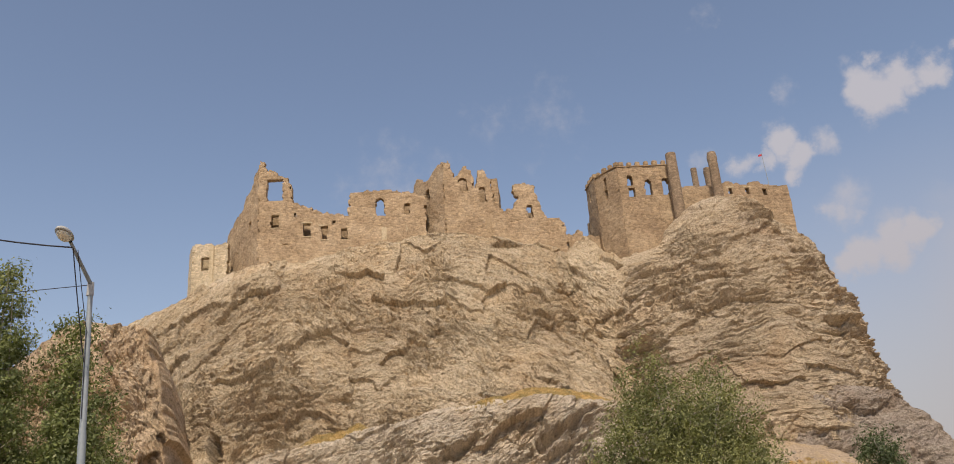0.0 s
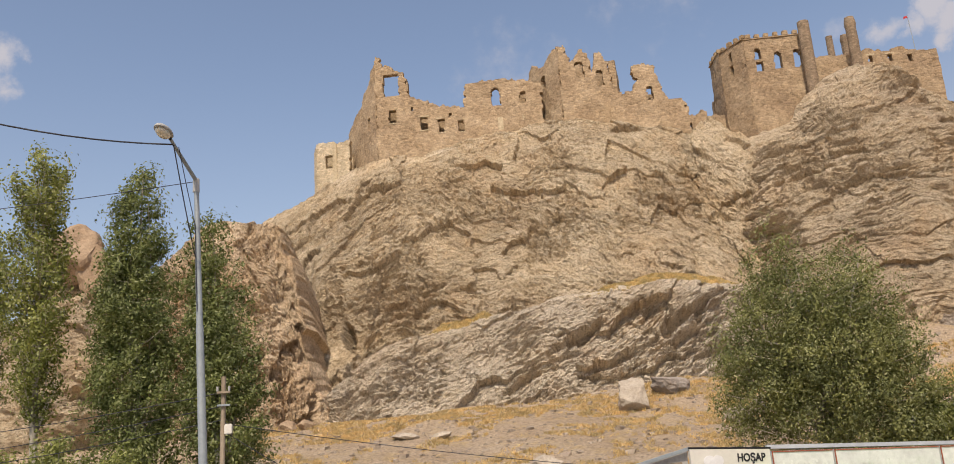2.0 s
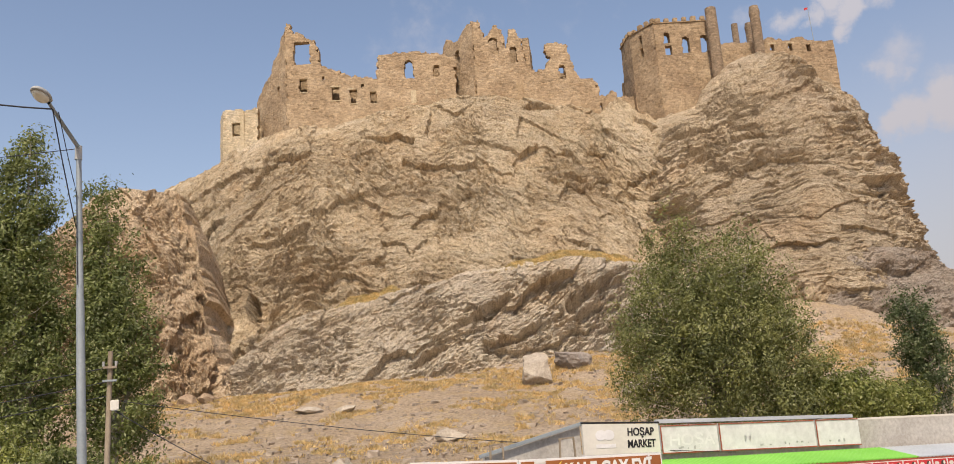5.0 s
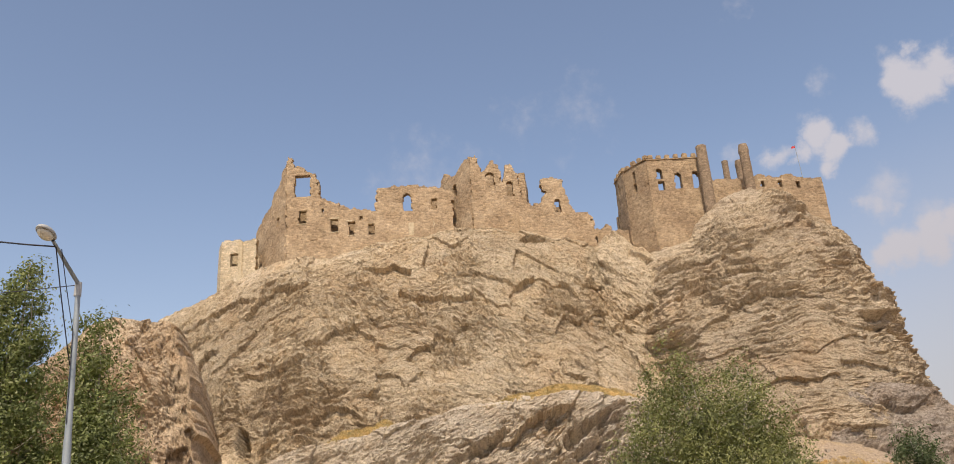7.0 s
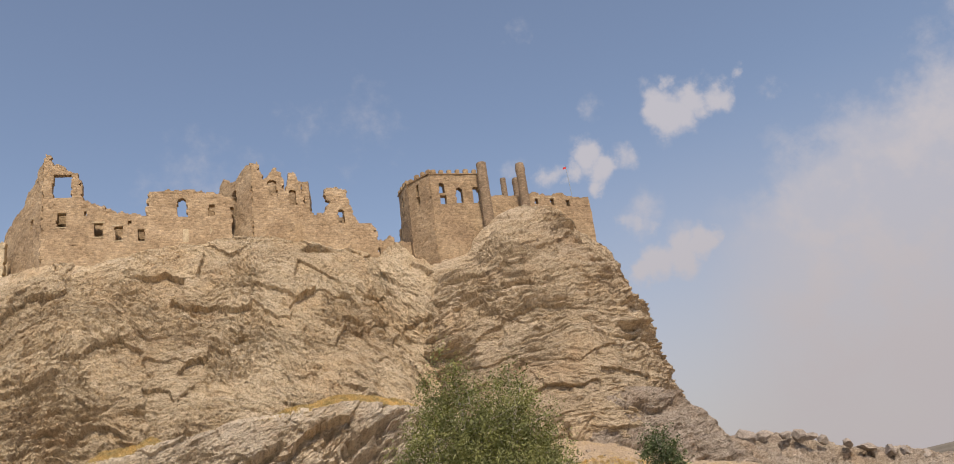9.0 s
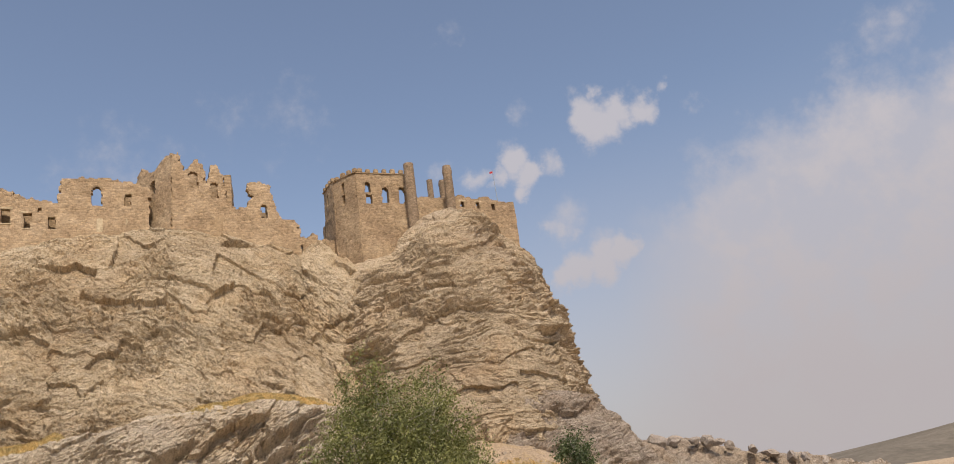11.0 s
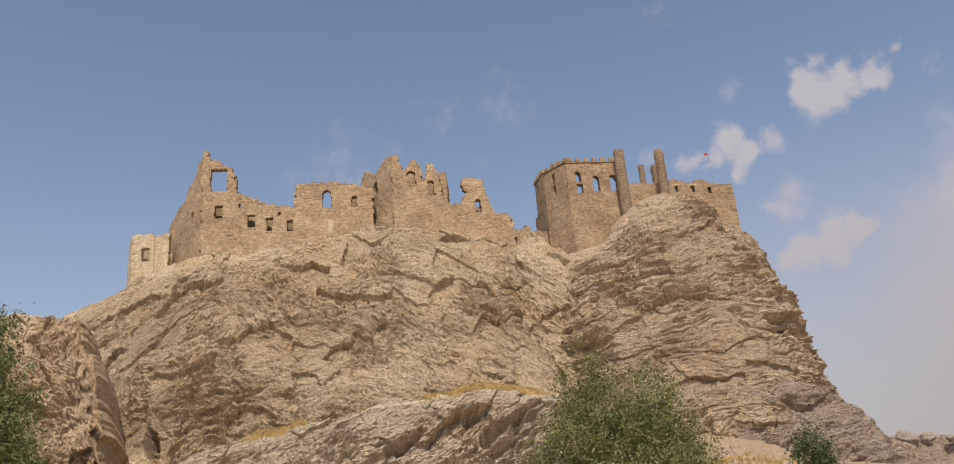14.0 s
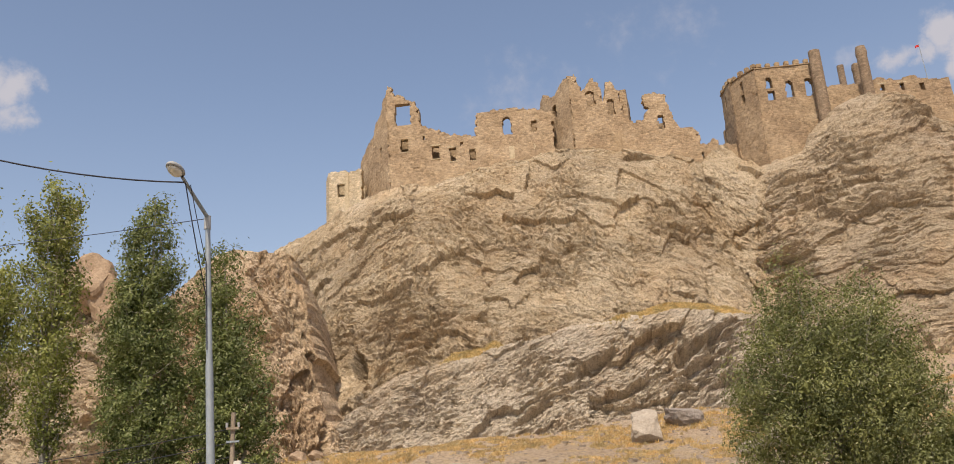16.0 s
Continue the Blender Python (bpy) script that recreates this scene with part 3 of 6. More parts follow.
def ground_height(x, y):
    """Height of the ground: raised roadside, the shops' yard, the talus up to the crag's foot."""
    x, y = np.asarray(x, float), np.asarray(y, float)
    z = np.interp(y, [-400, -6, 2, 8, 13, 27, 33, 57, 72, 80, 88, 105, 160, 500, 1600], [3, 2.9, 2.8, 0.9, 0.1, 0.0, 1.1, 2.1, 4.4, 5.6, 6.6, 9.0, 8.5, 3.0, 2.0])
    u = (x - SHOP_O[0]) * SHOP_D[0] + (y - SHOP_O[1]) * SHOP_D[1]
    o = (x - SHOP_O[0]) * SHOP_N[0] + (y - SHOP_O[1]) * SHOP_N[1]
    near = np.clip((y - 9) / 4, 0, 1) * np.clip((14 - o) / 6, 0, 1)
    z = z * (1 - near * np.clip((9 - o) / 5, 0, 1)) - 0.05 * np.clip(u, 0, 25) * near
    z = z + 5.0 * np.exp(-((x - 31) / 11) ** 2 - ((y - 97) / 9) ** 2) + 1.6 * np.exp(-((x - 5) / 9) ** 2 - ((y - 87) / 6) ** 2)
    z = z - np.clip((x - 50) / 18, 0, 1) * np.clip((y - 66) / 20, 0, 1) * np.clip(z - 1.5, 0, 20)
    slope = np.clip((y - 34) / 20, 0, 1)
    z = z + fbm(np.stack([x / 9, y / 9, x * 0], -1), 4) * 0.7 * slope + fbm(np.stack([x / 1.6, y / 1.6, x * 0 + 4], -1), 3) * 0.16 * slope
    return z


def spread(a, b, fine, reach):
    """Fine steps between a and b, then steps that grow out to reach."""
    out_steps, s = [], fine
    while sum(out_steps) < reach:
        s *= 1.22
        out_steps.append(s)
    far = np.cumsum(out_steps)
    return np.r_[a - far[::-1], np.arange(a, b, fine), b + far]


gx, gy = spread(-110, 95, 0.55, 1700), spread(-12, 108, 0.5, 1700)
GX, GY = np.meshgrid(gx, gy)
gv = np.stack([GX, GY, ground_height(GX, GY)], -1)
ground = new("ground", mesh_from("ground", gv.reshape(-1, 3), grid_faces(len(gy), len(gx)), EARTH, True))
tagged(ground, "stony tan slope with dry yellow grass below the crag", "ground", kind="structure")


def dome_beds(P):
    bend = 0.010 * (P[..., 0] - 36) ** 2 * np.where(P[..., 0] < 36, 1.0, 0.35)
    return P[..., 2] + bend + P[..., 1] * 0.1, P[..., 0]


def main_beds(P):
    x = P[..., 0]
    dip = np.interp(x, [-50, -34, -22, -8, 6, 16], [0.35, 0.05, -0.12, -0.30, -0.38, -0.45])
    fold = 1.6 * np.sin(x / 3.6) * np.exp(-((x + 28) / 9) ** 2)
    return P[..., 2] - dip * (x + 10) + fold + P[..., 1] * 0.12, x


rock_mass("crag_west", "broad tan layered cliff below the ruined palace",
          [(-62, 110, 24), (-55, 114, 33), (-49.5, 117, 38.5), (-44.4, 119, 41.5), (-38.6, 119.5, 44.5), (-33, 119, 45.6), (-28, 119.5, 46),
           (-20, 120, 48.1), (-12, 120.5, 49), (-3.7, 120.5, 49.8), (3.5, 120, 47.8), (10, 120.3, 45.8), (14.3, 122, 45), (18, 126, 44), (21, 132, 42)],
          [(-58, 97, 2), (-52, 95, 2), (-46, 93, 2), (-41, 92, 2), (-36, 91, 2), (-31, 90.5, 2), (-26, 91, 2), (-19, 92, 3), (-12, 93, 4), (-4, 94, 5),
           (3, 95.3, 6), (8.5, 97.5, 8), (14, 101.5, 9), (19, 107.5, 10), (23, 116, 12)],
          660, 420, TAN, main_beds, 1.12, (1.7, 0.65), ((3.4, 0.3, 2.2), (1.1, 0.42, 3.5), (0.5, 0.60, 5), (0.27, 0.40, 7)), 30, 1.5, crack=(6.0, 4.6, 1.25),
          pits=((-32.6, 40.6, 2.8, 0.8, 3.2, 0.62), (4.4, 46.3, 2.6, 0.8, 2.2, -0.15), (-33.4, 17.8, 1.1, 1.7, 3.0, -0.8), (-29.6, 19.2, 2.2, 0.5, 1.6, 0.1), (-32.0, 10.0, 0.7, 5.0, 3.0, 0.0), (-24, 22.6, 3.4, 0.5, 1.6, 0.1), (9, 33, 2.6, 0.6, 1.6, -0.4)))
rock_mass("crag_east", "steep rounded dome of layered rock below the keep",
          [(15.5, 131, 41), (17.3, 124, 42), (19.2, 120.5, 42.6), (23, 119, 43.6), (26.3, 118.5, 44.4), (29.2, 118, 47.4), (31.4, 117.6, 49.2), (35, 117.2, 50.2), (38.8, 117.2, 50.3), (42.8, 117.5, 48),
           (46.6, 118, 45), (50.4, 120, 43.4), (52.6, 128, 42), (52.5, 142, 40)],
          [(17, 118, 12), (17.5, 108, 9), (20, 103, 8), (23.5, 98.5, 8), (26, 97.2, 8), (28.5, 96, 8), (32.5, 95, 8), (37, 95.5, 7), (41, 97, 7), (45.8, 100.5, 7), (50, 106, 7), (53.4, 115, 7), (55, 128, 7),
           (54, 143, 7)],
          640, 430, DOME, dome_beds, 2.1, (0.9, 0.42), ((3.0, 0.5, 5), (1.3, 1.0, 8), (0.62, 1.0, 9), (0.3, 0.55, 11)), 26, 1.0, seed=31.0, crack=(9.0, 3.2, 0.75))
rock_mass("lower_strata", "tilted slabs of grey-brown layered rock at the cliff's foot",
          [(-36, 92, 8), (-31, 92.5, 12), (-26, 93.5, 15), (-20.6, 95, 16.6), (-15.4, 95.5, 17.2), (-8, 96, 18.3), (0.5, 96.5, 19.0), (6, 97, 19.6), (12, 97.5, 19),
           (18, 99, 17.5), (24, 101, 15)],
          [(-35, 87, 2.5), (-31.5, 86.5, 3), (-27, 86.5, 3), (-20, 87, 3), (-14, 87.5, 3.5), (-8, 88.5, 3.5), (0, 90, 4.5), (6, 90.5, 5.5), (12, 91, 5.5), (18, 92, 6.5), (24, 95, 7)],
          460, 150, GREY, tilted(27), 0.9, (1.0, 0.5), ((3.2, 0.9, 3), (1.0, 1.0, 6), (0.42, 0.65, 9)), 9, 0.35, seed=57.0, crack=(6.5, 3.6, 1.9),
          pits=((-4.9, 14.0, 3.6, 0.75, 2.4, 0.5), (6.8, 14.8, 3.0, 0.9, 2.4, 0.45), (-11, 9.5, 2.2, 0.5, 1.6, 0.5), (10, 11.0, 2.6, 0.6, 1.6, 0.1)))
rock_mass("red_fin", "reddish-brown upright rock fin beside the cliff",
          [(-66, 92, 14), (-59, 91, 20), (-53, 90.5, 26), (-48.5, 91, 30.6), (-45.5, 91.5, 31.6), (-42, 91.5, 30.6), (-39, 92.5, 30.6), (-37, 92.5, 24), (-34.8, 91.5, 14), (-32.6, 91, 6)],
          [(-62, 82, 2), (-57, 81.5, 2), (-52, 81.5, 2), (-48, 82, 2), (-45, 82.5, 2), (-42, 83, 2), (-39, 83.5, 2.5), (-36.5, 84.5, 2.5), (-34, 85.5, 3), (-32, 87, 3)],
          230, 210, RED, tilted(-64), 0.95, (1.7, 1.5), ((2.2, 0.9, 2.5), (0.8, 0.6, 3), (0.4, 0.34, 4)), 10, 1.0, seed=83.0, crack=(5.0, 2.6, 1.9),
          pits=((-44, 19, 1.2, 2.0, 2.0, 0.5), (-39.5, 13, 1.0, 1.6, 1.8, 0.4)))
rock_mass("knoll_west", "low tan rocky knolls behind the poplars",
          [(-150, 92, 20), (-128, 90, 25), (-112, 88, 28), (-102, 87, 29.6), (-94, 86.5, 29), (-87, 86, 27.6), (-82, 87, 24), (-76, 88, 21), (-70, 87, 21), (-65, 86, 24),
           (-60, 85, 26), (-56, 86, 26), (-50, 89, 20)],
          [(-148, 72, 3), (-126, 72, 3), (-110, 73, 4), (-100, 73, 4), (-92, 73, 4), (-85, 74, 4), (-79, 75, 4), (-74, 76, 3), (-69, 76, 3), (-64, 76, 3), (-59, 77, 3), (-54, 78, 3), (-48, 80, 3)],
          380, 130, TAN, tilted(6), 1.0, (2.2, 1.5), ((2.6, 2.0, 5), (1.0, 1.1, 7), (0.5, 0.4, 9)), 14, 1.2, seed=19.0)
rock_mass("outcrop_east", "low outcrop of thin purple-grey beds at the dome's foot",
          [(27, 98, 10), (31, 97.5, 15), (34, 98, 18.2), (39, 98.5, 18.6), (44.8, 98.5, 18), (48, 98.5, 16.2), (50.6, 98.5, 13.9), (51.6, 99, 11.8), (55, 101, 10.5), (60, 105, 9)],
          [(26, 91, 5), (30, 90, 6), (34, 90, 6), (39, 90, 5), (44, 90, 4), (48, 91, 4), (51, 92, 4), (54, 93, 4), (58, 95, 4), (63, 99, 4)],
          240, 90, SLATE, tilted(14), 0.8, (1.0, 0.6), ((1.3, 1.0, 7), (0.6, 0.55, 9)), 10, 0.8, seed=44.0)
rock_mass("ridge_east", "low broken ridge of boulders running out from the crag",
          [(46, 108, 11), (52, 109, 12.3), (57.5, 110, 12.3), (62, 110, 11.8), (66.7, 110, 11.3), (72.6, 110, 9.4), (79.4, 110, 8.0), (87.8, 110, 6.4), (105, 112, 2)],
          [(45, 100, 5), (51, 101, 5), (57, 102, 4), (62, 102, 4), (67, 102, 4), (73, 102, 3), (80, 102, 2.5), (88, 102, 2), (106, 104, 1)],
          260, 40, SLATE, tilted(-6), 0.8, (1.0, 1.0), ((1.6, 0.9, 3), (0.8, 0.4, 3)), 8, 0.8, seed=71.0)

rock_mass("gully_rib", "pale rock rib standing in the gully between the crags",
          [(11.5, 124, 43.5), (14.2, 122.5, 46.2), (16.6, 122, 47.2), (19, 120.8, 44.5), (22.5, 121, 41.5)], [(9.5, 112, 24), (12.5, 109.5, 20), (15.5, 107.5, 17), (18.5, 105.8, 17), (23, 105, 18)],
          90, 170, TAN, tilted(-58), 1.15, (1.2, 0.9), ((1.8, 0.9, 4), (0.7, 0.5, 6)), 8, 1.0, seed=12.0)

# far brown mountain to the east
mx = np.linspace(500, 2600, 80)
MV = np.stack([np.stack([mx, np.full(80, 1000.0 + 330 * k), np.maximum(0, np.interp(mx, [500, 780, 1031, 1400, 2000, 2600], [0, 12, 40, 92, 160, 120])
      + 6 * fbm(np.stack([mx / 90, mx * 0 + k, mx * 0], -1), 3)) * (0.0, 1.0, 0.5, 0.0)[k] - 3], -1) for k in range(4)])
MV[0, :, 1], MV[1, :, 1] = 860, 1000
tagged(new("far_mountain", mesh_from("far_mountain", MV.reshape(-1, 3), grid_faces(4, 80), FAR, True)), "distant bare brown mountain slope", "mountain", kind="structure")


# ---- the castle ----
def inside(poly, u, z):
    hit = np.zeros(u.shape, bool)
    for (x0, y0), (x1, y1) in zip(poly, poly[1:] + poly[:1]):
        cross = (y0 > z) != (y1 > z)
        hit ^= cross & (u < (x1 - x0) * (z - y0) / (y1 - y0 + 1e-12) + x0)
    return hit


def ruin_wall(name, parent, p0, p1, outline, holes, material, thick=1.1, cell=0.17, flip=False, ragged=0.28, batter=0.0, label=""):
    """A thick rubble wall with a broken edge and real openings, standing on the line from p0 to p1."""
    p0, p1 = np.array(p0, float), np.array(p1, float)
    d = (p1 - p0) / np.linalg.norm(p1 - p0)
    n = np.array([-d[1], d[0]]) * (-1 if flip else 1)
    us, zs = [p[0] for p in outline], [p[1] for p in outline]
    u = np.arange(min(us) - cell, max(us) + cell * 2, cell)
    z = np.arange(min(zs) - cell, max(zs) + cell * 2, cell)
    uc, zc = np.meshgrid((u[:-1] + u[1:]) / 2, (z[:-1] + z[1:]) / 2)
    base = np.stack([uc, zc, np.full(uc.shape, p0[0])], -1)
    j = ragged * np.stack([value_noise(base * 1.7) - 0.5, value_noise(base * 1.7 + 9) - 0.5], -1) * 2
    keep = inside(outline, uc + j[..., 0], zc + j[..., 1])
    for a, b, c, e, *arch in holes:
        mid, r = (a + c) / 2, (c - a) / 2
        open_h = (uc + j[..., 0] * 0.35 > a) & (uc + j[..., 0] * 0.35 < c) & (zc > b) & (zc < e)
        if arch:
            open_h &= ~((zc > e - r) & ((uc - mid) ** 2 + (zc - (e - r)) ** 2 > r * r))
        keep &= ~open_h
    nz, nu = keep.shape
    U, Z = np.meshgrid(u, z)
    s = np.stack([U, Z, np.full(U.shape, p0[1])], -1)
    relief = 0.10 * fbm(s * 1.1, 3) + 0.16 * fbm(s / 4, 2)
    ju, jz = 0.09 * (value_noise(s * 3.3) - 0.5), 0.09 * (value_noise(s * 3.3 + 7) - 0.5)
    lean = batter * (max(zs) - Z)
    layers = []
    for off, sign in ((0.0, 1), (thick, -1)):
        o = off - sign * relief - (lean if sign > 0 else 0)
        layers.append(np.stack([p0[0] + d[0] * (U + ju) + n[0] * o, p0[1] + d[1] * (U + ju) + n[1] * o, Z + jz], -1).reshape(-1, 3))
    verts = np.concatenate(layers)
    W, half = nu + 1, (nu + 1) * (nz + 1)
    faces = []
    pad = np.pad(keep, 1)
    for r in range(nz):
        for c in range(nu):
            if not keep[r, c]:
                continue
            a, b, e, f = r * W + c, r * W + c + 1, (r + 1) * W + c + 1, (r + 1) * W + c
            faces.append((a, b, e, f))
            faces.append((half + b, half + a, half + f, half + e))
            if not pad[r, c + 1]:
                faces.append((a, half + a, half + b, b))
            if not pad[r + 2, c + 1]:
                faces.append((f, e, half + e, half + f))
            if not pad[r + 1, c]:
                faces.append((a, f, half + f, half + a))
            if not pad[r + 1, c + 2]:
                faces.append((b, half + b, half + e, e))
    faces = np.array(faces)
    if flip:
        faces = faces[:, ::-1]
    used, inv = np.unique(faces, return_inverse=True)
    st = np.concatenate([s.reshape(-1, 3)] * 2)[used]
    me = mesh_from(name, verts[used], inv.reshape(faces.shape), material, False, st)
    return child(name, me, parent, label)


def at_wall(p0, p1, u, off=0.0):
    p0, p1 = np.array(p0, float), np.array(p1, float)
    d = (p1 - p0) / np.linalg.norm(p1 - p0)
    return p0 + d * u + np.array([-d[1], d[0]]) * off


def lintels(parent, p0, p1, holes):
    """Paler dressed stones over and under the openings."""
    ang = math.atan2(p1[1] - p0[1], p1[0] - p0[0])
    for a, b, c, e, *arch in holes:
        for name, z, h, side in (("lintel", e, 0.28, 0.35), ("sill", b - 0.2, 0.2, 0.2)):
            x, y = at_wall(p0, p1, (a + c) / 2, -0.03)
            bm = bmesh.new()
            box(bm, (-(c - a) / 2 - side, 0, 0), ((c - a) / 2 + side, 0.6, h), Matrix.Translation((x, y, z)) @ pose(0, 0, 0, 0, 0, math.degrees(ang)), 0.05)
            part(name, bm, PALE, parent)


# ruined palace with its side wall and inner wall
palace = thing("palace_ruin", "roofless ruined stone palace with empty windows on the cliff edge", "castle ruin")
PF = ((-34.2, 121), (-8.0, 122.5))
PALACE_HOLES = [(1.2, 57.4, 3.7, 61.0), (1.9, 52.8, 3.1, 54.9), (6.9, 51.1, 8.0, 53.2), (9.7, 50.4, 10.7, 52.6), (12.8, 50.2, 13.8, 52.0), (18.3, 53.7, 19.7, 56.8, 1),
                (22.8, 53.7, 23.7, 55.7), (11.4, 52.8, 12.0, 53.4), (5.5, 54.5, 5.9, 55.2)]
front = ruin_wall("front_wall", palace, *PF, [(0, 40), (-0.1, 63.2), (0.0, 64.3), (0.75, 64.3), (0.88, 62.9), (2.24, 62.5), (4.5, 61.0), (4.96, 59.8), (5.3, 56.9), (7.1, 56.2), (9, 55.1), (12.8, 54.4),
                  (14.1, 54.2), (14.2, 58), (16.7, 58.2), (20.6, 58.1), (24.4, 57.4), (26.2, 56.6), (26.2, 42)], PALACE_HOLES, PALACE)
lintels(front, *PF, PALACE_HOLES[1:5] + PALACE_HOLES[6:7])
for a, b, c, e in ((19.1, 49.7, 19.9, 51.8), (22.9, 50.8, 23.7, 52.4)):
    x, y = at_wall(*PF, (a + c) / 2, -0.08)
    bm = bmesh.new()
    box(bm, (-(c - a) / 2, 0, b), ((c - a) / 2, 0.3, e), Matrix.Translation((x, y, 0)) @ pose(0, 0, 0, 0, 0, 3.3), 0.04)
    part("blocked_window", bm, PALE, front, "walled-up window of paler stone")
ruin_wall("side_wall", palace, (-34.2, 121), (-39.8, 128), [(0, 40), (0.3, 63.6), (2.1, 62.6), (3, 60.8), (5.2, 60), (6.4, 58.3), (8.9, 57.5), (11.4, 56.5), (13, 55.9), (13, 40)],
          [(2.9, 53.6, 4.0, 55.1)], PALACE, flip=True)
ruin_wall("inner_wall", palace, (-34.6, 124.2), (-8, 125.6), [(0, 44), (0, 57.4), (4.6, 57.4), (5.6, 55.6), (13.6, 54.6), (14.6, 57.4), (17.6, 57.2), (18.0, 54.4), (20.6, 54.4), (21, 57.6), (26, 57), (26, 44)], [], PALACE, cell=0.4)
ruin_wall("cross_wall", palace, (-29.4, 121.6), (-30, 130.5), [(0, 44), (0, 56.5), (3, 57.5), (5, 55), (9, 54), (9, 44)], [], PALACE, cell=0.4)

outwork = thing("outwork_tower", "small pale restored polygonal wall tower on the cliff edge", "tower")
ruin_wall("front_wall", outwork, (-46.3, 126), (-40.5, 126), [(0, 40), (0.1, 52.8), (2.8, 52.9), (3.5, 52.4), (5.7, 52.8), (5.9, 40)], [(1.5, 48.4, 3.1, 50.5)], PALE, ragged=0.15)
ruin_wall("side_wall", outwork, (-46.3, 126), (-47.6, 128.5), [(0, 40), (0, 52.6), (2.8, 52.4), (2.8, 40)], [], PALE, flip=True, ragged=0.15)
ruin_wall("back_wall", outwork, (-47.6, 129), (-40.5, 130), [(0, 40), (0, 51.8), (7, 51.8), (7, 40)], [], PALE, cell=0.4, ragged=0.1)
bm = bmesh.new()
box(bm, (-43.4, 125.75, 40), (-42.7, 126.2, 52.5), None, 0.08)
part("buttress", bm, PALE, outwork)

tower = thing("tower_ruin", "tall broken stone tower with jagged walls above the cliff", "castle ruin")
MF = ((-5.0, 121), (13.8, 123))
TOWER_HOLES = [(2.4, 56.2, 3.8, 58.9, 1), (5.6, 54.7, 6.7, 57.2, 1), (12.9, 51.6, 13.9, 53.8, 1)]
front = ruin_wall("front_wall", tower, *MF, [(0, 42), (0, 61.8), (1.1, 61.9), (1.2, 60.5), (2.1, 59.8), (1.9, 58.6), (2.3, 59.6), (2.9, 60.1), (3.5, 61.2), (3.9, 60.9), (4.7, 59.4), (4.9, 57.0), (5.3, 58.0), (5.8, 59.9), (6.5, 60.0), (7.3, 58.8), (7.6, 57.2),
                  (8, 54.3), (9.2, 53.1), (10.8, 53.5), (11.7, 54.9), (10.9, 55.9), (11.3, 57.4), (12.8, 57.5), (14.5, 56.9), (15, 53.7), (16.1, 51.2), (17.9, 51.5), (18.9, 49.7), (18.9, 40)],
                  TOWER_HOLES, PALACE, ragged=0.4)
ruin_wall("side_wall", tower, (-5.0, 121), (-10.5, 128), [(0, 42), (-0.1, 61.7), (0.7, 61.8), (2.8, 61.1), (4.1, 60.3), (5.9, 60.3), (7.3, 61.6), (8.4, 60.4), (8.9, 58), (8.9, 42)], [(3.7, 56.4, 5.1, 58.7, 1)],
          PALACE, flip=True, ragged=0.35)
ruin_wall("inner_wall", tower, (-6.5, 125), (10, 126.5), [(0, 44), (0, 59), (2.5, 59.5), (3.9, 60.4), (6.4, 60.4), (6.8, 57), (7.2, 58.8), (9.3, 58.6), (9.8, 54), (12, 53), (13.8, 55.0), (16, 54), (16, 44)], [], PALACE, cell=0.4)
ruin_wall("cross_wall", tower, (3.6, 122.4), (4.2, 129), [(0, 44), (0, 59), (2, 58), (6, 55), (6.5, 44)], [], PALACE, cell=0.4)
for x0, w, z0, z1 in ((1.3, 0.9, 44, 51.6),):
    bm = bmesh.new()
    box(bm, (x0, 120.7, z0), (x0 + w, 121.8, z1), None, 0.15)
    part("buttress", bm, PALACE, tower)

gate_wall = thing("curtain_wall", "low broken stone wall stubs across the gully top", "castle ruin")
ruin_wall("wall_stub", gate_wall, (13.9, 124), (19.5, 125), [(0, 41), (0, 48.9), (0.9, 48.4), (1.6, 49.8), (2.4, 49.6), (2.8, 48.2), (3.8, 48.8), (4.6, 48.3), (5.6, 48.9), (5.6, 40)], [], PALACE, ragged=0.5)

keep = thing("keep", "massive polygonal stone keep with crenellated top and round columns", "castle tower")
KF = ((22.3, 119.36), (47.8, 121.5))
KEEP_HOLES = [(1.3, 54.4, 2.2, 56.2, 1), (1.4, 52.5, 2.3, 54.1), (4.0, 52.7, 5.1, 55.4, 1), (6.8, 52.8, 7.9, 55.5, 1), (17.1, 52.2, 17.7, 53.3), (19.8, 52.0, 20.4, 53.2), (22.5, 51.8, 23.1, 53.0)]
front = ruin_wall("front_wall", keep, *KF, [(0, 40), (0, 57.7), (8.8, 57.7), (8.9, 54), (14.9, 53.7), (16.0, 54.2), (17.4, 54.5), (18.2, 53.8), (22, 53.8), (25.6, 53.2), (26.5, 43), (26.5, 40)], KEEP_HOLES, KEEP, ragged=0.14)
lintels(front, *KF, KEEP_HOLES[4:])
F1 = ((19.3, 123.6), (22.3, 119.36))
ruin_wall("corner_wall", keep, *F1, [(0, 40), (0, 58.0), (5.2, 57.7), (5.2, 40)], [(1.9, 55.2, 2.6, 57.0, 1), (1.9, 53.5, 2.6, 54.9)], KEEP, ragged=0.12)
F0 = ((18.4, 129.0), (19.3, 123.6))
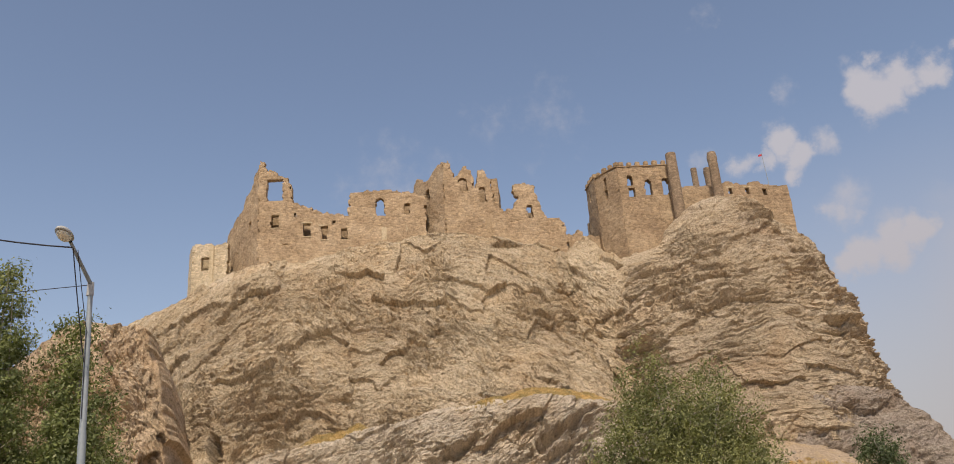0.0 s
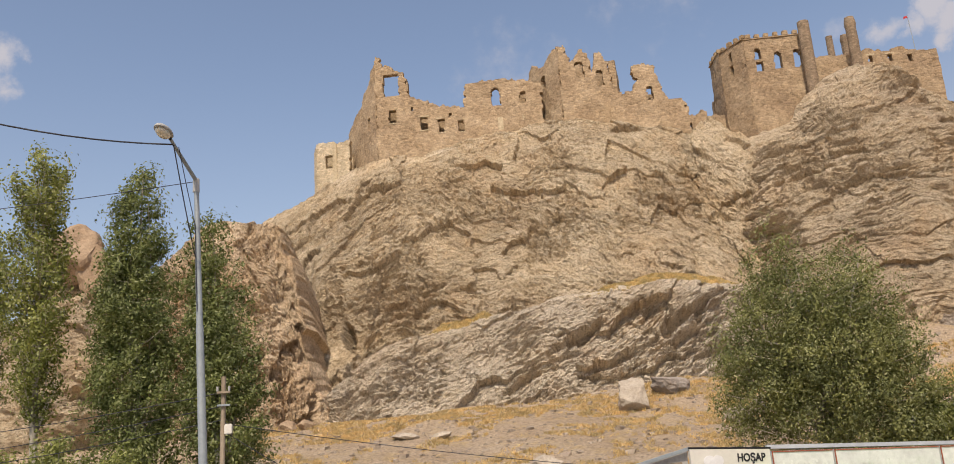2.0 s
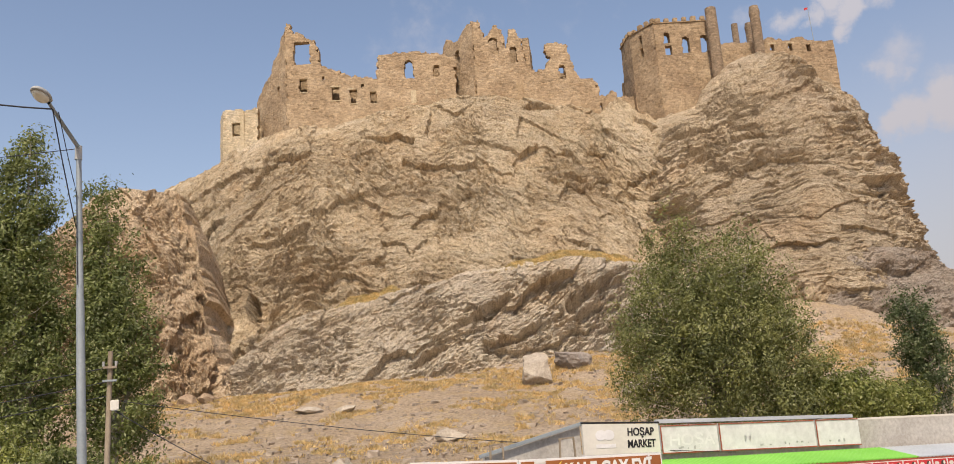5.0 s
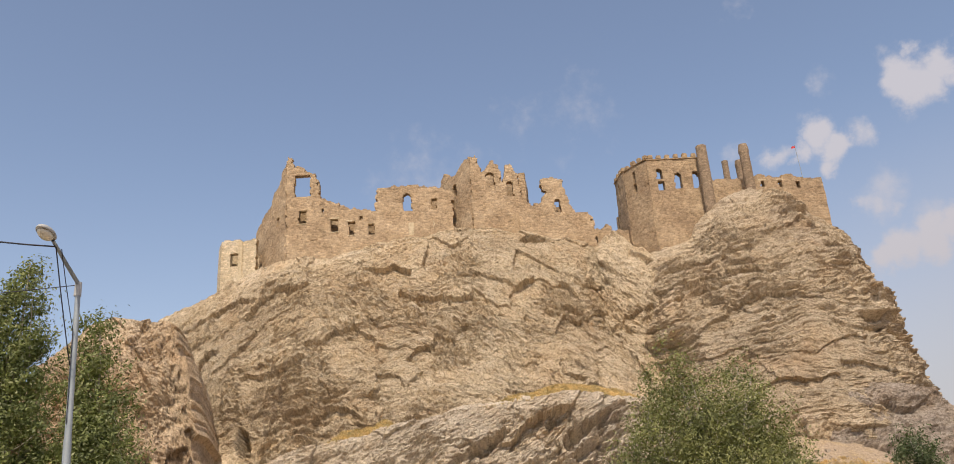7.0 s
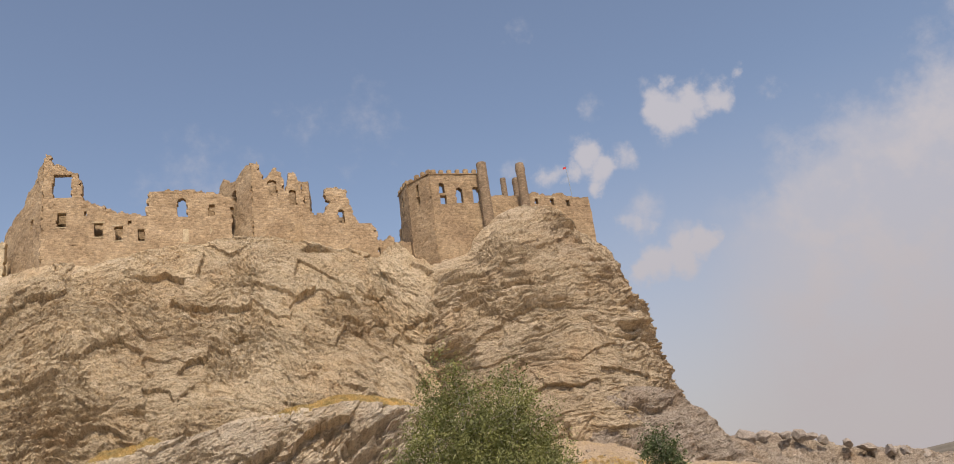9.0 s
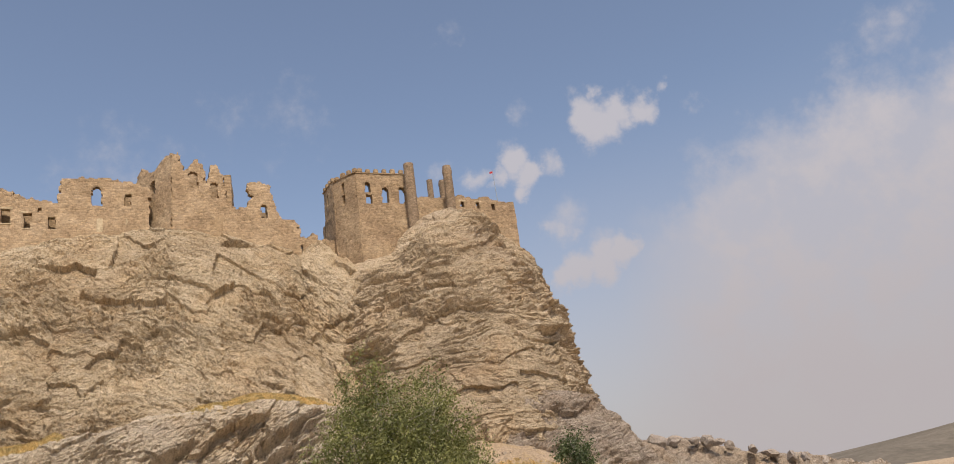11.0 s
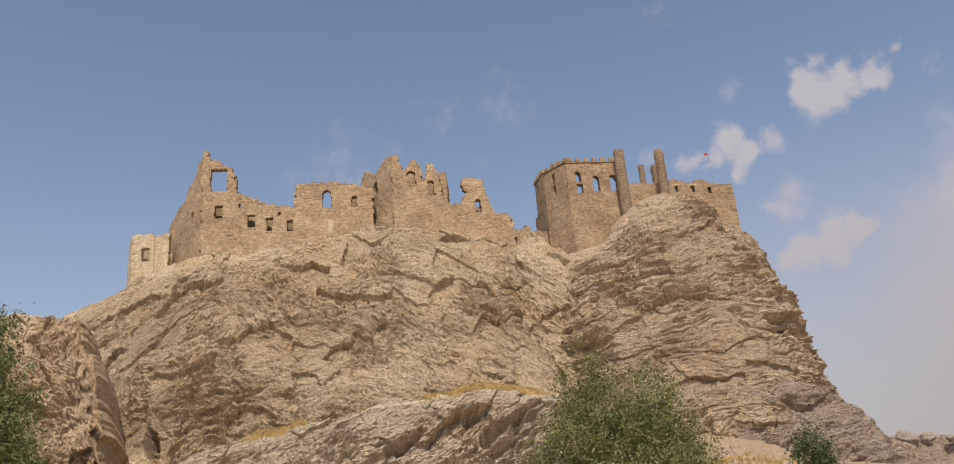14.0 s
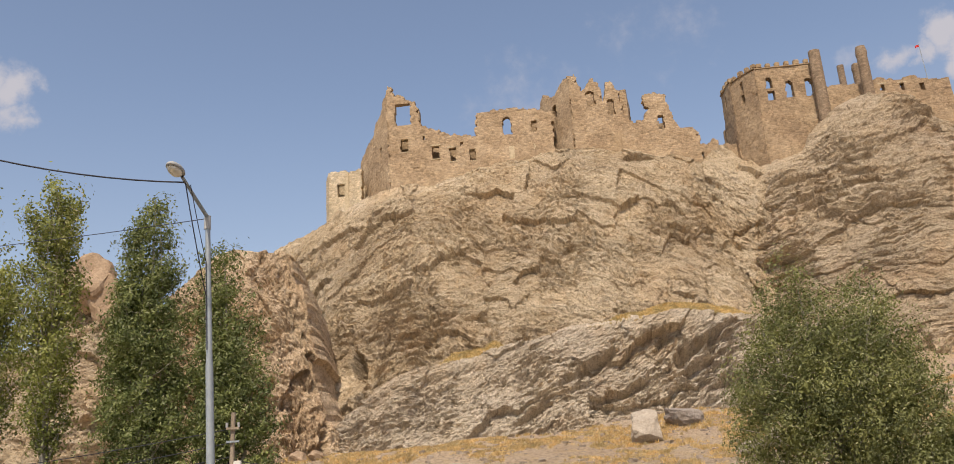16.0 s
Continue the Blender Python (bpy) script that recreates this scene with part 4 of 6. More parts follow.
ruin_wall("west_wall", keep, *F0, [(0, 40), (0, 58.4), (5.5, 58), (5.5, 40)], [(2.0, 55.2, 2.8, 57.0, 1)], KEEP, ragged=0.12)
ruin_wall("back_wall", keep, (18.4, 131), (48, 132), [(0, 42), (0, 53), (30, 52.4), (30, 42)], [], KEEP, cell=0.45)
ruin_wall("inner_wall", keep, (36.5, 123.6), (47.5, 124.4), [(0, 46), (0, 53.6), (11, 53.4), (11, 46)], [], KEEP, cell=0.45)
ruin_wall("east_wall", keep, (47.7, 121.5), (49, 132), [(0, 40), (0, 53.2), (11, 52.6), (11, 40)], [], KEEP, flip=True, ragged=0.12, cell=0.35)
# the projecting cornice and the merlons on it
for (p0, p1, length, z) in ((*KF, 8.6, 57.6), (*F1, 5.2, 57.8), (*F0, 5.4, 58.1)):
    ang = math.degrees(math.atan2(p1[1] - p0[1], p1[0] - p0[0]))
    x, y = p0
    bm = bmesh.new()
    box(bm, (0, -0.18, 0), (length, 1.1, 0.22), Matrix.Translation((x, y, z)) @ pose(0, 0, 0, 0, 0, ang), 0.06)
    part("cornice", bm, KEEP, keep)
    k = 0.35
    while k < length - 0.6:
        x, y = at_wall(p0, p1, k, -0.02)
        bm = bmesh.new()
        w, h = random.uniform(0.62, 0.82), random.uniform(0.55, 0.8)
        box(bm, (0, -0.1, 0), (w, 0.55, h), Matrix.Translation((x, y, z + 0.2)) @ pose(0, 0, 0, 0, random.uniform(-3, 3), ang), 0.1)
        part("merlon", bm, KEEP, keep)
        k += random.uniform(1.25, 1.5)
for k in range(9):
    x, y = at_wall(*KF, random.uniform(18.2, 22.5), 0.3)
    bm = bmesh.new()
    box(bm, (-0.3, -0.25, 0), (random.uniform(0.1, 0.4), 0.3, random.uniform(0.3, 0.7)), Matrix.Translation((x, y, 53.6)) @ pose(0, 0, 0, 0, 5, random.uniform(0, 60)), 0.08)
    part("coping_stone", bm, KEEP, keep)


def column(parent, x, y, z0, z1, r0, r1, cap):
    zs = np.linspace(z0, z1, 30)
    runs, sides = [], 20
    vs, fs = [], []
    for i, z in enumerate(zs):
        r = r0 + (r1 - r0) * i / 29
        if cap and i in (26, 27):
            r *= 1.12
        if cap and i == 29:
            r *= 0.9
        for k in range(sides):
            w = 2 * math.pi * k / sides
            rr = r * (1 + 0.05 * noise.noise((math.cos(w) * 2 + x, math.sin(w) * 2, z * 0.9)))
            vs.append((x + rr * math.cos(w), y + rr * math.sin(w), z))
        if i:
            o = (i - 1) * sides
            fs += [(o + k, o + (k + 1) % sides, o + sides + (k + 1) % sides, o + sides + k) for k in range(sides)]
    st = [(math.atan2(v[1] - y, v[0] - x) * r0, v[2], 0) for v in vs]
    ob = child("column", mesh_from("column", vs, fs, COLUMN_BRICK, True, st), parent, "round tapering stone column")
    bm = bmesh.new()
    bmesh.ops.create_circle(bm, cap_ends=True, segments=sides, radius=r1 * (0.87 if cap else 0.97), matrix=Matrix.Translation((x, y, z1 - 0.02)))
    part("column_top", bm, COLUMN_BRICK, ob)


column(keep, 30.7, 118.5, 47, 58.85, 0.86, 0.80, False)
column(keep, 37.0, 118.5, 47, 58.5, 0.78, 0.70, True)
column(keep, 36.0, 126, 50, 59.3, 0.52, 0.50, False)
column(keep, 38.2, 126, 50, 59.2, 0.62, 0.62, True)

flag_pole = thing("flag_pole", "thin leaning metal flagpole with a small red flag on the keep", "flagpole", at=(47.06, 124, 52.2))
child("pole", tubes_mesh("pole", [([(0, 0, 0), (-0.25, 0, 8)], [0.06, 0.04])], STEEL, 6), flag_pole)
fv = [(-0.25 - 0.55 * i / 8, 0.1 * math.sin(i * 0.9), 7.9 - 0.36 * j / 3 - 0.02 * i) for j in range(4) for i in range(9)]
child("flag", mesh_from("flag", fv, grid_faces(4, 9), REDP, True), flag_pole, "small red cloth flag")


# ---- loose rocks ----
def boulder_mesh(name, size, seed, material=BOULDER, cuts=7, detail=4):
    """A broken block: a ball cut by flat planes and roughened."""
    bm = bmesh.new()
    bmesh.ops.create_icosphere(bm, subdivisions=detail, radius=1.0)
    rnd = random.Random(seed)
    planes = [(Vector((rnd.uniform(-1, 1), rnd.uniform(-1, 1), rnd.uniform(-0.8, 1))).normalized(), rnd.uniform(0.55, 0.8)) for _ in range(cuts)]
    for v in bm.verts:
        for n, d in planes:
            over = v.co.dot(n) - d
            if over > 0:
                v.co -= n * over
        v.co *= 1 + 0.10 * noise.fractal(v.co * 2.2 + Vector((seed, 0, 0)), 0.8, 2.0, 4)
        v.co = Vector((v.co.x * size[0], v.co.y * size[1], v.co.z * size[2]))
    me = bpy.data.meshes.new(name)
    bm.to_mesh(me)
    bm.free()
    me.materials.append(material)
    return me


def boulder(x, y, z, size, seed, turn, label, material=BOULDER, cuts=7):
    ob = new("boulder", boulder_mesh("boulder", size, seed, material, cuts))
    ob.matrix_world = Matrix.Translation((x, y, z)) @ pose(0, 0, 0, *turn)
    return tagged(ob, label, "boulder", "fallen rocks")


boulder(0.7, 80, 6.6, (2.0, 1.7, 1.8), 3, (12, 20, 15), "large pale angular boulder fallen on the talus", cuts=9)
boulder(-5.4, 57.4, 2.25, (1.05, 0.8, 0.55), 5, (5, -6, 10), "grey flat boulder lying on dry grass")
boulder(-7.3, 32.6, 1.75, (0.75, 0.6, 0.95), 8, (0, 10, 0), "brown rock standing behind the stalls")
boulder(-6.6, 33.5, 1.6, (0.6, 0.6, 1.25), 9, (0, -12, 30), "pale upright slab of rock behind the stalls")
boulder(-5.6, 34.0, 1.5, (0.9, 0.7, 0.7), 11, (0, 6, 60), "grey block of rock behind the stalls")
boulder(4.0, 84, 7.6, (2.6, 1.8, 1.3), 12, (0, 14, 40), "grey crumbling rock beside the pale boulder", BOULDER_GREY)
boulder(-19, 72, 4.55, (1.3, 0.9, 0.35), 14, (0, 4, 20), "thin pale slab of rock on the dry grass")
boulder(-15.5, 71, 4.4, (1.3, 0.8, 0.35), 15, (4, -12, -20), "pale tilted slab of rock on the dry grass")
boulder(-59.3, 83, 27.0, (3.2, 3.0, 3.5), 21, (0, 18, 10), "huge smooth brown boulder balanced on the knoll", BOULDER_RED, 5)
boulder(-56.2, 84, 24.6, (2.6, 2.6, 3.6), 22, (0, -8, 60), "brown rock wedged beside the balanced boulder", BOULDER_RED, 5)
boulder(8.6, 70, 4.4, (1.3, 1.0, 0.7), 24, (0, 0, 10), "grey rock on the talus beside the willow")
boulder(10.2, 71.5, 4.8, (1.1, 1.0, 0.9), 25, (0, 0, 40), "dark rock on the talus beside the willow")
for k in range(12):
    x = 60 + k * 2.4 + random.uniform(-0.9, 0.9)
    boulder(x, 108.6 + random.uniform(-0.9, 0.9), float(np.interp(x, [50, 58, 67, 73, 80, 88], [11.2, 11.4, 10.9, 9.2, 7.4, 5.8])), tuple(random.uniform(0.6, 1.5) for _ in range(3)), 40 + k,
            (random.uniform(-20, 20), random.uniform(-20, 20), random.uniform(0, 180)), "grey block of rock on the broken ridge", BOULDER_GREY, 14)
for k in range(14):
    x = random.uniform(-43, -31)
    y = random.uniform(80.5, 84.5)
    s = random.uniform(0.35, 1.0)
    boulder(x, y, float(ground_height(x, y)) + s * 0.3, (s, s * 0.9, s * 0.75), 70 + k, (0, random.uniform(-20, 20), random.uniform(0, 180)), "brown block of rock fallen at the fin's foot", BOULDER_RED)

# scattered stones, past counting
stones_v, stones_f = [], []
cube_v = np.array([(x, y, z) for z in (-1, 1) for y in (-1, 1) for x in (-1, 1)], float)
cube_f = np.array([(0, 2, 3, 1), (4, 5, 7, 6), (0, 1, 5, 4), (2, 6, 7, 3), (0, 4, 6, 2), (1, 3, 7, 5)])
rs = np.random.RandomState(5)
for k in range(5200):
    y = rs.uniform(34, 92)
    x = rs.uniform(-0.52, 0.55) * y
    s = 0.045 + 0.26 * rs.rand() ** 6
    v = cube_v * (s * rs.uniform(0.6, 1.3, 3)) * (1 + 0.9 * (rs.rand(8, 3) - 0.5)) * (1, 1, 0.6)
    a = rs.uniform(0, 6.28)
    v = v @ np.array([(math.cos(a), math.sin(a), 0), (-math.sin(a), math.cos(a), 0), (0, 0, 1)])
    stones_f.append(cube_f + 8 * k)
    stones_v.append(v + (x, y, 0))
stones_v = np.concatenate(stones_v)
cx, cy = np.repeat(stones_v.reshape(-1, 8, 3).mean(1)[:, 0], 8), np.repeat(stones_v.reshape(-1, 8, 3).mean(1)[:, 1], 8)
stones_v[:, 2] += ground_height(cx, cy) + 0.03
tagged(new("loose_stones", mesh_from("loose_stones", stones_v, np.concatenate(stones_f), STONES)), "small loose stones scattered over the talus", "stones", kind="stuff")


# ---- dry grass ----
def blades(points, size, seed):
    r = np.random.RandomState(seed)
    per = 9
    base = np.repeat(points, per, axis=0) + r.normal(0, size * 0.45, (len(points) * per, 3)) * (1, 1, 0)
    n = len(base)
    tip = base + np.stack([r.normal(0, size * 0.55, n), r.normal(0, size * 0.55, n), size * r.uniform(0.5, 1.2, n)], 1)
    side = np.stack([r.normal(0, 1, n), r.normal(0, 1, n), np.zeros(n)], 1)
    side *= (size * 0.16) / np.linalg.norm(side, axis=1, keepdims=True)
    v = np.stack([base - side, base + side, tip + side * 0.5, tip - side * 0.3], 1).reshape(-1, 3)
    return v, np.arange(4 * n).reshape(n, 4)


def dry_grass(label, points, size, seed, material=DRYGRASS):
    v, f = blades(points, size, seed)
    return tagged(new("dry_grass", mesh_from("dry_grass", v, f, material)), label, "grass", kind="stuff")


g = np.random.RandomState(9)
gy2 = 40 + 50 * g.rand(30000) ** 0.55
gx2 = g.uniform(-0.50, 0.5, 30000) * gy2
thick = fbm(np.stack([gx2 / 3, gy2 / 3.5, gx2 * 0], -1), 5, 0.75) * 1.1 + 0.32 * np.exp(-((gy2 - 83) / 5.0) ** 2) * (gx2 < 12) + 0.25 * np.exp(-((gx2 - 30) / 12) ** 2 - ((gy2 - 88) / 7) ** 2)
pick = thick > 0.12
gx2, gy2 = gx2[pick], gy2[pick]
dry_grass("orange-yellow dry grass tufts on the talus", np.stack([gx2, gy2, ground_height(gx2, gy2) - 0.03], 1), 0.24, 2, DRYORANGE)


def grass_bank(label, a, b, run, climb, count, seed):
    """A sloping bank of straw-covered earth behind a stretch of the lower strata's rim, thick with dry grass."""
    rim = RIMS["lower_strata"]
    sel = rim[(rim[:, 0] > a) & (rim[:, 0] < b)]
    sel = sel[np.linspace(0, len(sel) - 1, 90).astype(int)]
    k = np.hanning(9) / np.hanning(9).sum()
    soft = np.stack([np.convolve(np.pad(sel[:, c], 4, mode="edge"), k, "valid") for c in range(3)], 1)
    fade = np.clip(np.sin(np.pi * np.linspace(0.02, 0.98, 90)) * 1.8, 0.1, 1)
    P = np.stack([soft + np.stack([soft[:, 0] * 0, 0.1 + run * w + soft[:, 0] * 0, climb * w * fade - 0.25 + 0.2 * fbm(np.stack([soft[:, 0] / 2, soft[:, 0] * 0 + w * 3, soft[:, 0] * 0], -1), 3)], 1) for w in np.linspace(0, 1, 14)])
    ob = tagged(new("grass_bank", mesh_from("grass_bank", P.reshape(-1, 3), grid_faces(14, 90), STRAW, True)), label, "grass bank", kind="structure")
    r = np.random.RandomState(seed)
    i, j = r.randint(0, 13, count), r.randint(0, 89, count)
    dry_grass("yellow dry grass growing on the rock ledge", P[i, j] * 0.5 + P[i + 1, j + 1] * 0.5 + np.stack([r.normal(0, 0.12, count), r.normal(0, 0.12, count), np.zeros(count)], 1), 0.20, seed)
    return ob


grass_bank("sloping strip of dry yellow grass on the ledge", -4.5, 15.0, 3.4, 1.5, 2600, 3)
grass_bank("small patch of dry yellow grass on the ledge", -22.0, -14.0, 3.0, 1.5, 1100, 4)


# ---- trees ----
def leaf_mesh(name, points, facing, size, material, seed, slim=0.55, wind=(0, 0, -0.4)):
    r = np.random.RandomState(seed)
    n = len(points)
    nrm = facing / (np.linalg.norm(facing, axis=1, keepdims=True) + 1e-6) + r.normal(0, 0.55, (n, 3))
    a = r.normal(0, 1, (n, 3)) + wind
    a -= nrm * ((a * nrm).sum(1) / (nrm * nrm).sum(1))[:, None]
    a /= np.linalg.norm(a, axis=1, keepdims=True)
    b = np.cross(nrm, a)
    b /= np.linalg.norm(b, axis=1, keepdims=True) + 1e-9
    s = size * r.uniform(0.6, 1.3, (n, 1))
    a, b = a * s, b * s * slim
    v = np.stack([points - a, points + b, points + a, points - b], 1).reshape(-1, 3)
    return mesh_from(name, v, np.arange(4 * n).reshape(n, 4), material)


def curve(p, d, length, bend, steps, r, sway=0.09):
    pts, q, w = [Vector(p)], Vector(p), Vector(d).normalized()
    for _ in range(steps):
        w = (w + Vector((0, 0, bend)) + Vector((r.gauss(0, sway), r.gauss(0, sway), r.gauss(0, sway * 0.5)))).normalized()
        q = q + w * (length / steps)
        pts.append(q.copy())
    return pts


def tree(name, label, x, y, height, radius, profile, limbs, count, leaf, material, seed, stems=1, lean=(0, 0), first=0.12, rise=55, spread_sigma=0.24, slim=0.55, fan=0.0, category="tree",
         trunk_r=None, group="trees below the crag", z0=None):
    """A tree: tapered stems, limbs that rise from them, and a crown of single leaves round the limbs."""
    r = random.Random(seed)
    z0 = float(ground_height(x, y)) - 0.2 if z0 is None else z0
    ob = thing(name, label, category, group, (x, y, z0))
    trunk_r = trunk_r or height * 0.013
    runs, anchors = [], []
    hs, rad = [p[0] for p in profile], [p[1] for p in profile]
    stem_paths = []
    for s in range(stems):
        w = 2 * math.pi * (s + r.random() * 0.6) / stems
        out_dir = Vector((math.cos(w) * fan + lean[0], math.sin(w) * fan * 0.8 + lean[1], 1.0))
        h = height * (1.0 if stems == 1 else r.uniform(0.72, 1.0))
        path = curve((math.cos(w) * 0.2 * (stems > 1), math.sin(w) * 0.2 * (stems > 1), 0), out_dir, h, 0.03 if stems > 1 else 0.0, 10, r, 0.03)
        stem_paths.append(path)
        runs.append((path, [trunk_r * (1 - 0.92 * i / 10) + 0.012 for i in range(11)]))
    for k in range(limbs):
        path = stem_paths[k % stems]
        t = first + (1 - first) * ((k + r.random()) / limbs)
        i = min(int(t * 10), 9)
        p = path[i].lerp(path[i + 1], t * 10 - i)
        w = r.uniform(0, 2 * math.pi)
        reach = radius * float(np.interp(t, hs, rad)) * r.uniform(0.55, 1.1)
        el = radians(rise + r.uniform(-14, 14))
        d = Vector((math.cos(w) * math.cos(el), math.sin(w) * math.cos(el), math.sin(el)))
        length = reach / max(0.25, math.cos(el)) * 0.9
        pts = curve(p, d, length, 0.05, 5, r)
        runs.append((pts, [max(0.012, trunk_r * 0.30 * (1 - t * 0.6) * (1 - 0.16 * j)) for j in range(6)]))
        anchors += [(q, reach) for q in pts[1:]]
        for q in pts[2:]:
            side = curve(q, (r.uniform(-1, 1), r.uniform(-1, 1), r.uniform(-0.1, 0.9)), reach * r.uniform(0.2, 0.5), 0.02, 3, r)
            runs.append((side, [0.02, 0.016, 0.012, 0.008]))
            anchors += [(c, reach) for c in side[1:]]
    child("trunk", tubes_mesh("trunk", runs, BARK, 6), ob, "pale bark")
    rn = np.random.RandomState(seed)
    A = np.array([tuple(a[0]) for a in anchors])
    wgt = np.array([0.35 + a[1] for a in anchors]) * np.random.RandomState(seed + 1).uniform(0.25, 1.6, len(A))
    idx = rn.choice(len(A), count, p=wgt / wgt.sum())
    pts = A[idx] + rn.normal(0, 1, (count, 3)) * (spread_sigma, spread_sigma, spread_sigma * 1.2)
    up = pts[:, 2] > 0.15
    axis = np.stack([pts[:, 0] * 0.25, pts[:, 1] * 0.25, pts[:, 0] * 0 + 0.1], 1)
    child("crown", leaf_mesh("crown", pts[up], (pts - A[idx] + axis)[up], leaf, material, seed, slim), ob)
    return ob


def leafy(name, label, x, y, lobes, clumps, per, leaf, material, seed, stems=5, sigma=0.30, slim=0.45, wind=(0.7, 0.0, 0.7), category="tree", group="trees below the crag", trunk_r=0.16):
    """A dense tree: stems that fan out into its lobes, twigs, and clumps of leaves blown one way, thickest near the lobes' skins."""
    z0 = float(ground_height(x, y)) - 0.2
    ob = thing(name, label, category, group, (x, y, z0))
    rn, r = np.random.RandomState(seed), random.Random(seed)
    size = np.array([a[3] * a[5] for a in lobes])
    which = rn.choice(len(lobes), clumps, p=size / size.sum())
    lob = np.array(lobes)[which]
    d = rn.normal(0, 1, (clumps, 3))
    d /= np.linalg.norm(d, axis=1, keepdims=True)
    skin = 1 + 0.22 * fbm(d * 2.6 + which[:, None] * 7.3 + seed, 3) + 0.10 * rn.normal(0, 1, clumps)
    C = lob[:, :3] + d * lob[:, 3:] * (rn.uniform(0.12, 1.0, clumps) ** 0.42 * skin)[:, None]
    low = C[:, 2] > 0.3
    C = C[low]
    runs = []
    for k in range(stems):
        a = lobes[k % len(lobes)]
        goal = Vector((a[0] + r.uniform(-0.3, 0.3) * a[3], a[1] + r.uniform(-0.3, 0.3) * a[4], a[2] + a[5] * r.uniform(0.6, 0.9)))
        foot = Vector((r.uniform(-0.25, 0.25), r.uniform(-0.2, 0.2), 0))
        pts = [foot.lerp(goal, t) + Vector((goal.x * 0.25 * (t * t - t), goal.y * 0.25 * (t * t - t), 0)) + Vector((r.gauss(0, 0.06), r.gauss(0, 0.06), 0)) * (t > 0) for t in np.linspace(0, 1, 9)]
        runs.append((pts, [trunk_r * (1 - 0.9 * i / 8) + 0.012 for i in range(9)]))
        for c in C[rn.choice(len(C), 14)]:
            end = Vector(c)
            near = min(pts[1:], key=lambda p: (p - end).length + 2.0 * max(0, p.z - end.z + 0.5))
            mid = near.lerp(end, 0.5) + Vector((0, 0, -0.15))
            runs.append(([near, mid, end], [0.03, 0.02, 0.008]))
    child("trunk", tubes_mesh("trunk", runs, BARK, 6), ob, "pale bark")
    n = len(C) * per
    along = rn.normal(0, 1, (n, 1)) * (np.array(wind) / np.linalg.norm(wind)) * sigma * 1.1
    pts = np.repeat(C, per, axis=0) + rn.normal(0, 1, (n, 3)) * sigma * 0.7 + along
    up = pts[:, 2] > 0.1
    hub = np.repeat((C - lob[low, :3]) / lob[low, 3:], per, axis=0) * 0.28
    child("crown", leaf_mesh("crown", pts[up], (pts - np.repeat(C, per, axis=0) + hub)[up], leaf, material, seed, slim, wind), ob)
    return ob


COLUMN = [(0.0, 0.55), (0.12, 0.85), (0.35, 1.0), (0.6, 0.85), (0.82, 0.5), (1.0, 0.16)]
OPEN = [(0.0, 0.25), (0.25, 0.6), (0.45, 0.9), (0.7, 1.0), (0.9, 0.6), (1.0, 0.2)]
WAIST = [(0.0, 0.5), (0.25, 1.0), (0.48, 0.75), (0.58, 0.12), (0.66, 0.2), (0.78, 1.0), (0.92, 0.8), (1.0, 0.3)]
leafy("poplar", "tall dense dark green columnar poplar behind the stalls", -24.1, 40,
      [(0.1, 0, 5.5, 2.5, 2.2, 5.6), (-0.1, 0, 9.5, 2.3, 2.0, 6.0), (-0.3, 0, 13.8, 1.5, 1.4, 5.2), (-1.5, 0.3, 10.0, 1.1, 1.1, 4.2)], 620, 92, 0.098, LEAF_POPLAR, 1, sigma=0.30)
leafy("poplar", "dense dark green poplar beside the utility pole", -19.7, 40.6,
      [(0.1, 0, 4.8, 2.2, 2.0, 5.0), (-0.4, 0, 7.6, 1.9, 1.8, 5.0), (-1.0, 0, 11.2, 1.2, 1.1, 4.8)], 470, 92, 0.098, LEAF_POPLAR, 2, sigma=0.30)
tree("poplar", "slender light green poplar with a pale trunk", -29.6, 40, 17.9, 2.4, OPEN, 84, 19000, 0.098, LEAF_LIGHT, 3, first=0.24, rise=58)
tree("poplar", "tall airy light green poplar with forked stems", -35.0, 40, 18.8, 3.6, OPEN, 130, 36000, 0.098, LEAF_LIGHT, 4, stems=3, fan=0.07, first=0.30, rise=55)
tree("poplar", "thin poplar with a bare stretch of trunk below its top", -42.9, 40, 18.7, 2.5, WAIST, 80, 15000, 0.098, LEAF_POPLAR, 5, first=0.06, rise=52, lean=(-0.02, 0))
tree("poplar", "half-bare young poplar behind the shed", -50.0, 40, 15.6, 2.4, OPEN, 60, 8000, 0.095, LEAF_LIGHT, 6, first=0.15, rise=58)
tree("sapling", "small leafy poplar sapling in front of the knoll", -43.6, 38, 7.6, 1.5, COLUMN, 40, 7500, 0.09, LEAF_POPLAR, 7)
tree("sapling", "small leafy green sapling among the poplars", -36.8, 38.5, 7.8, 1.6, COLUMN, 44, 7500, 0.09, LEAF_LIGHT, 8)
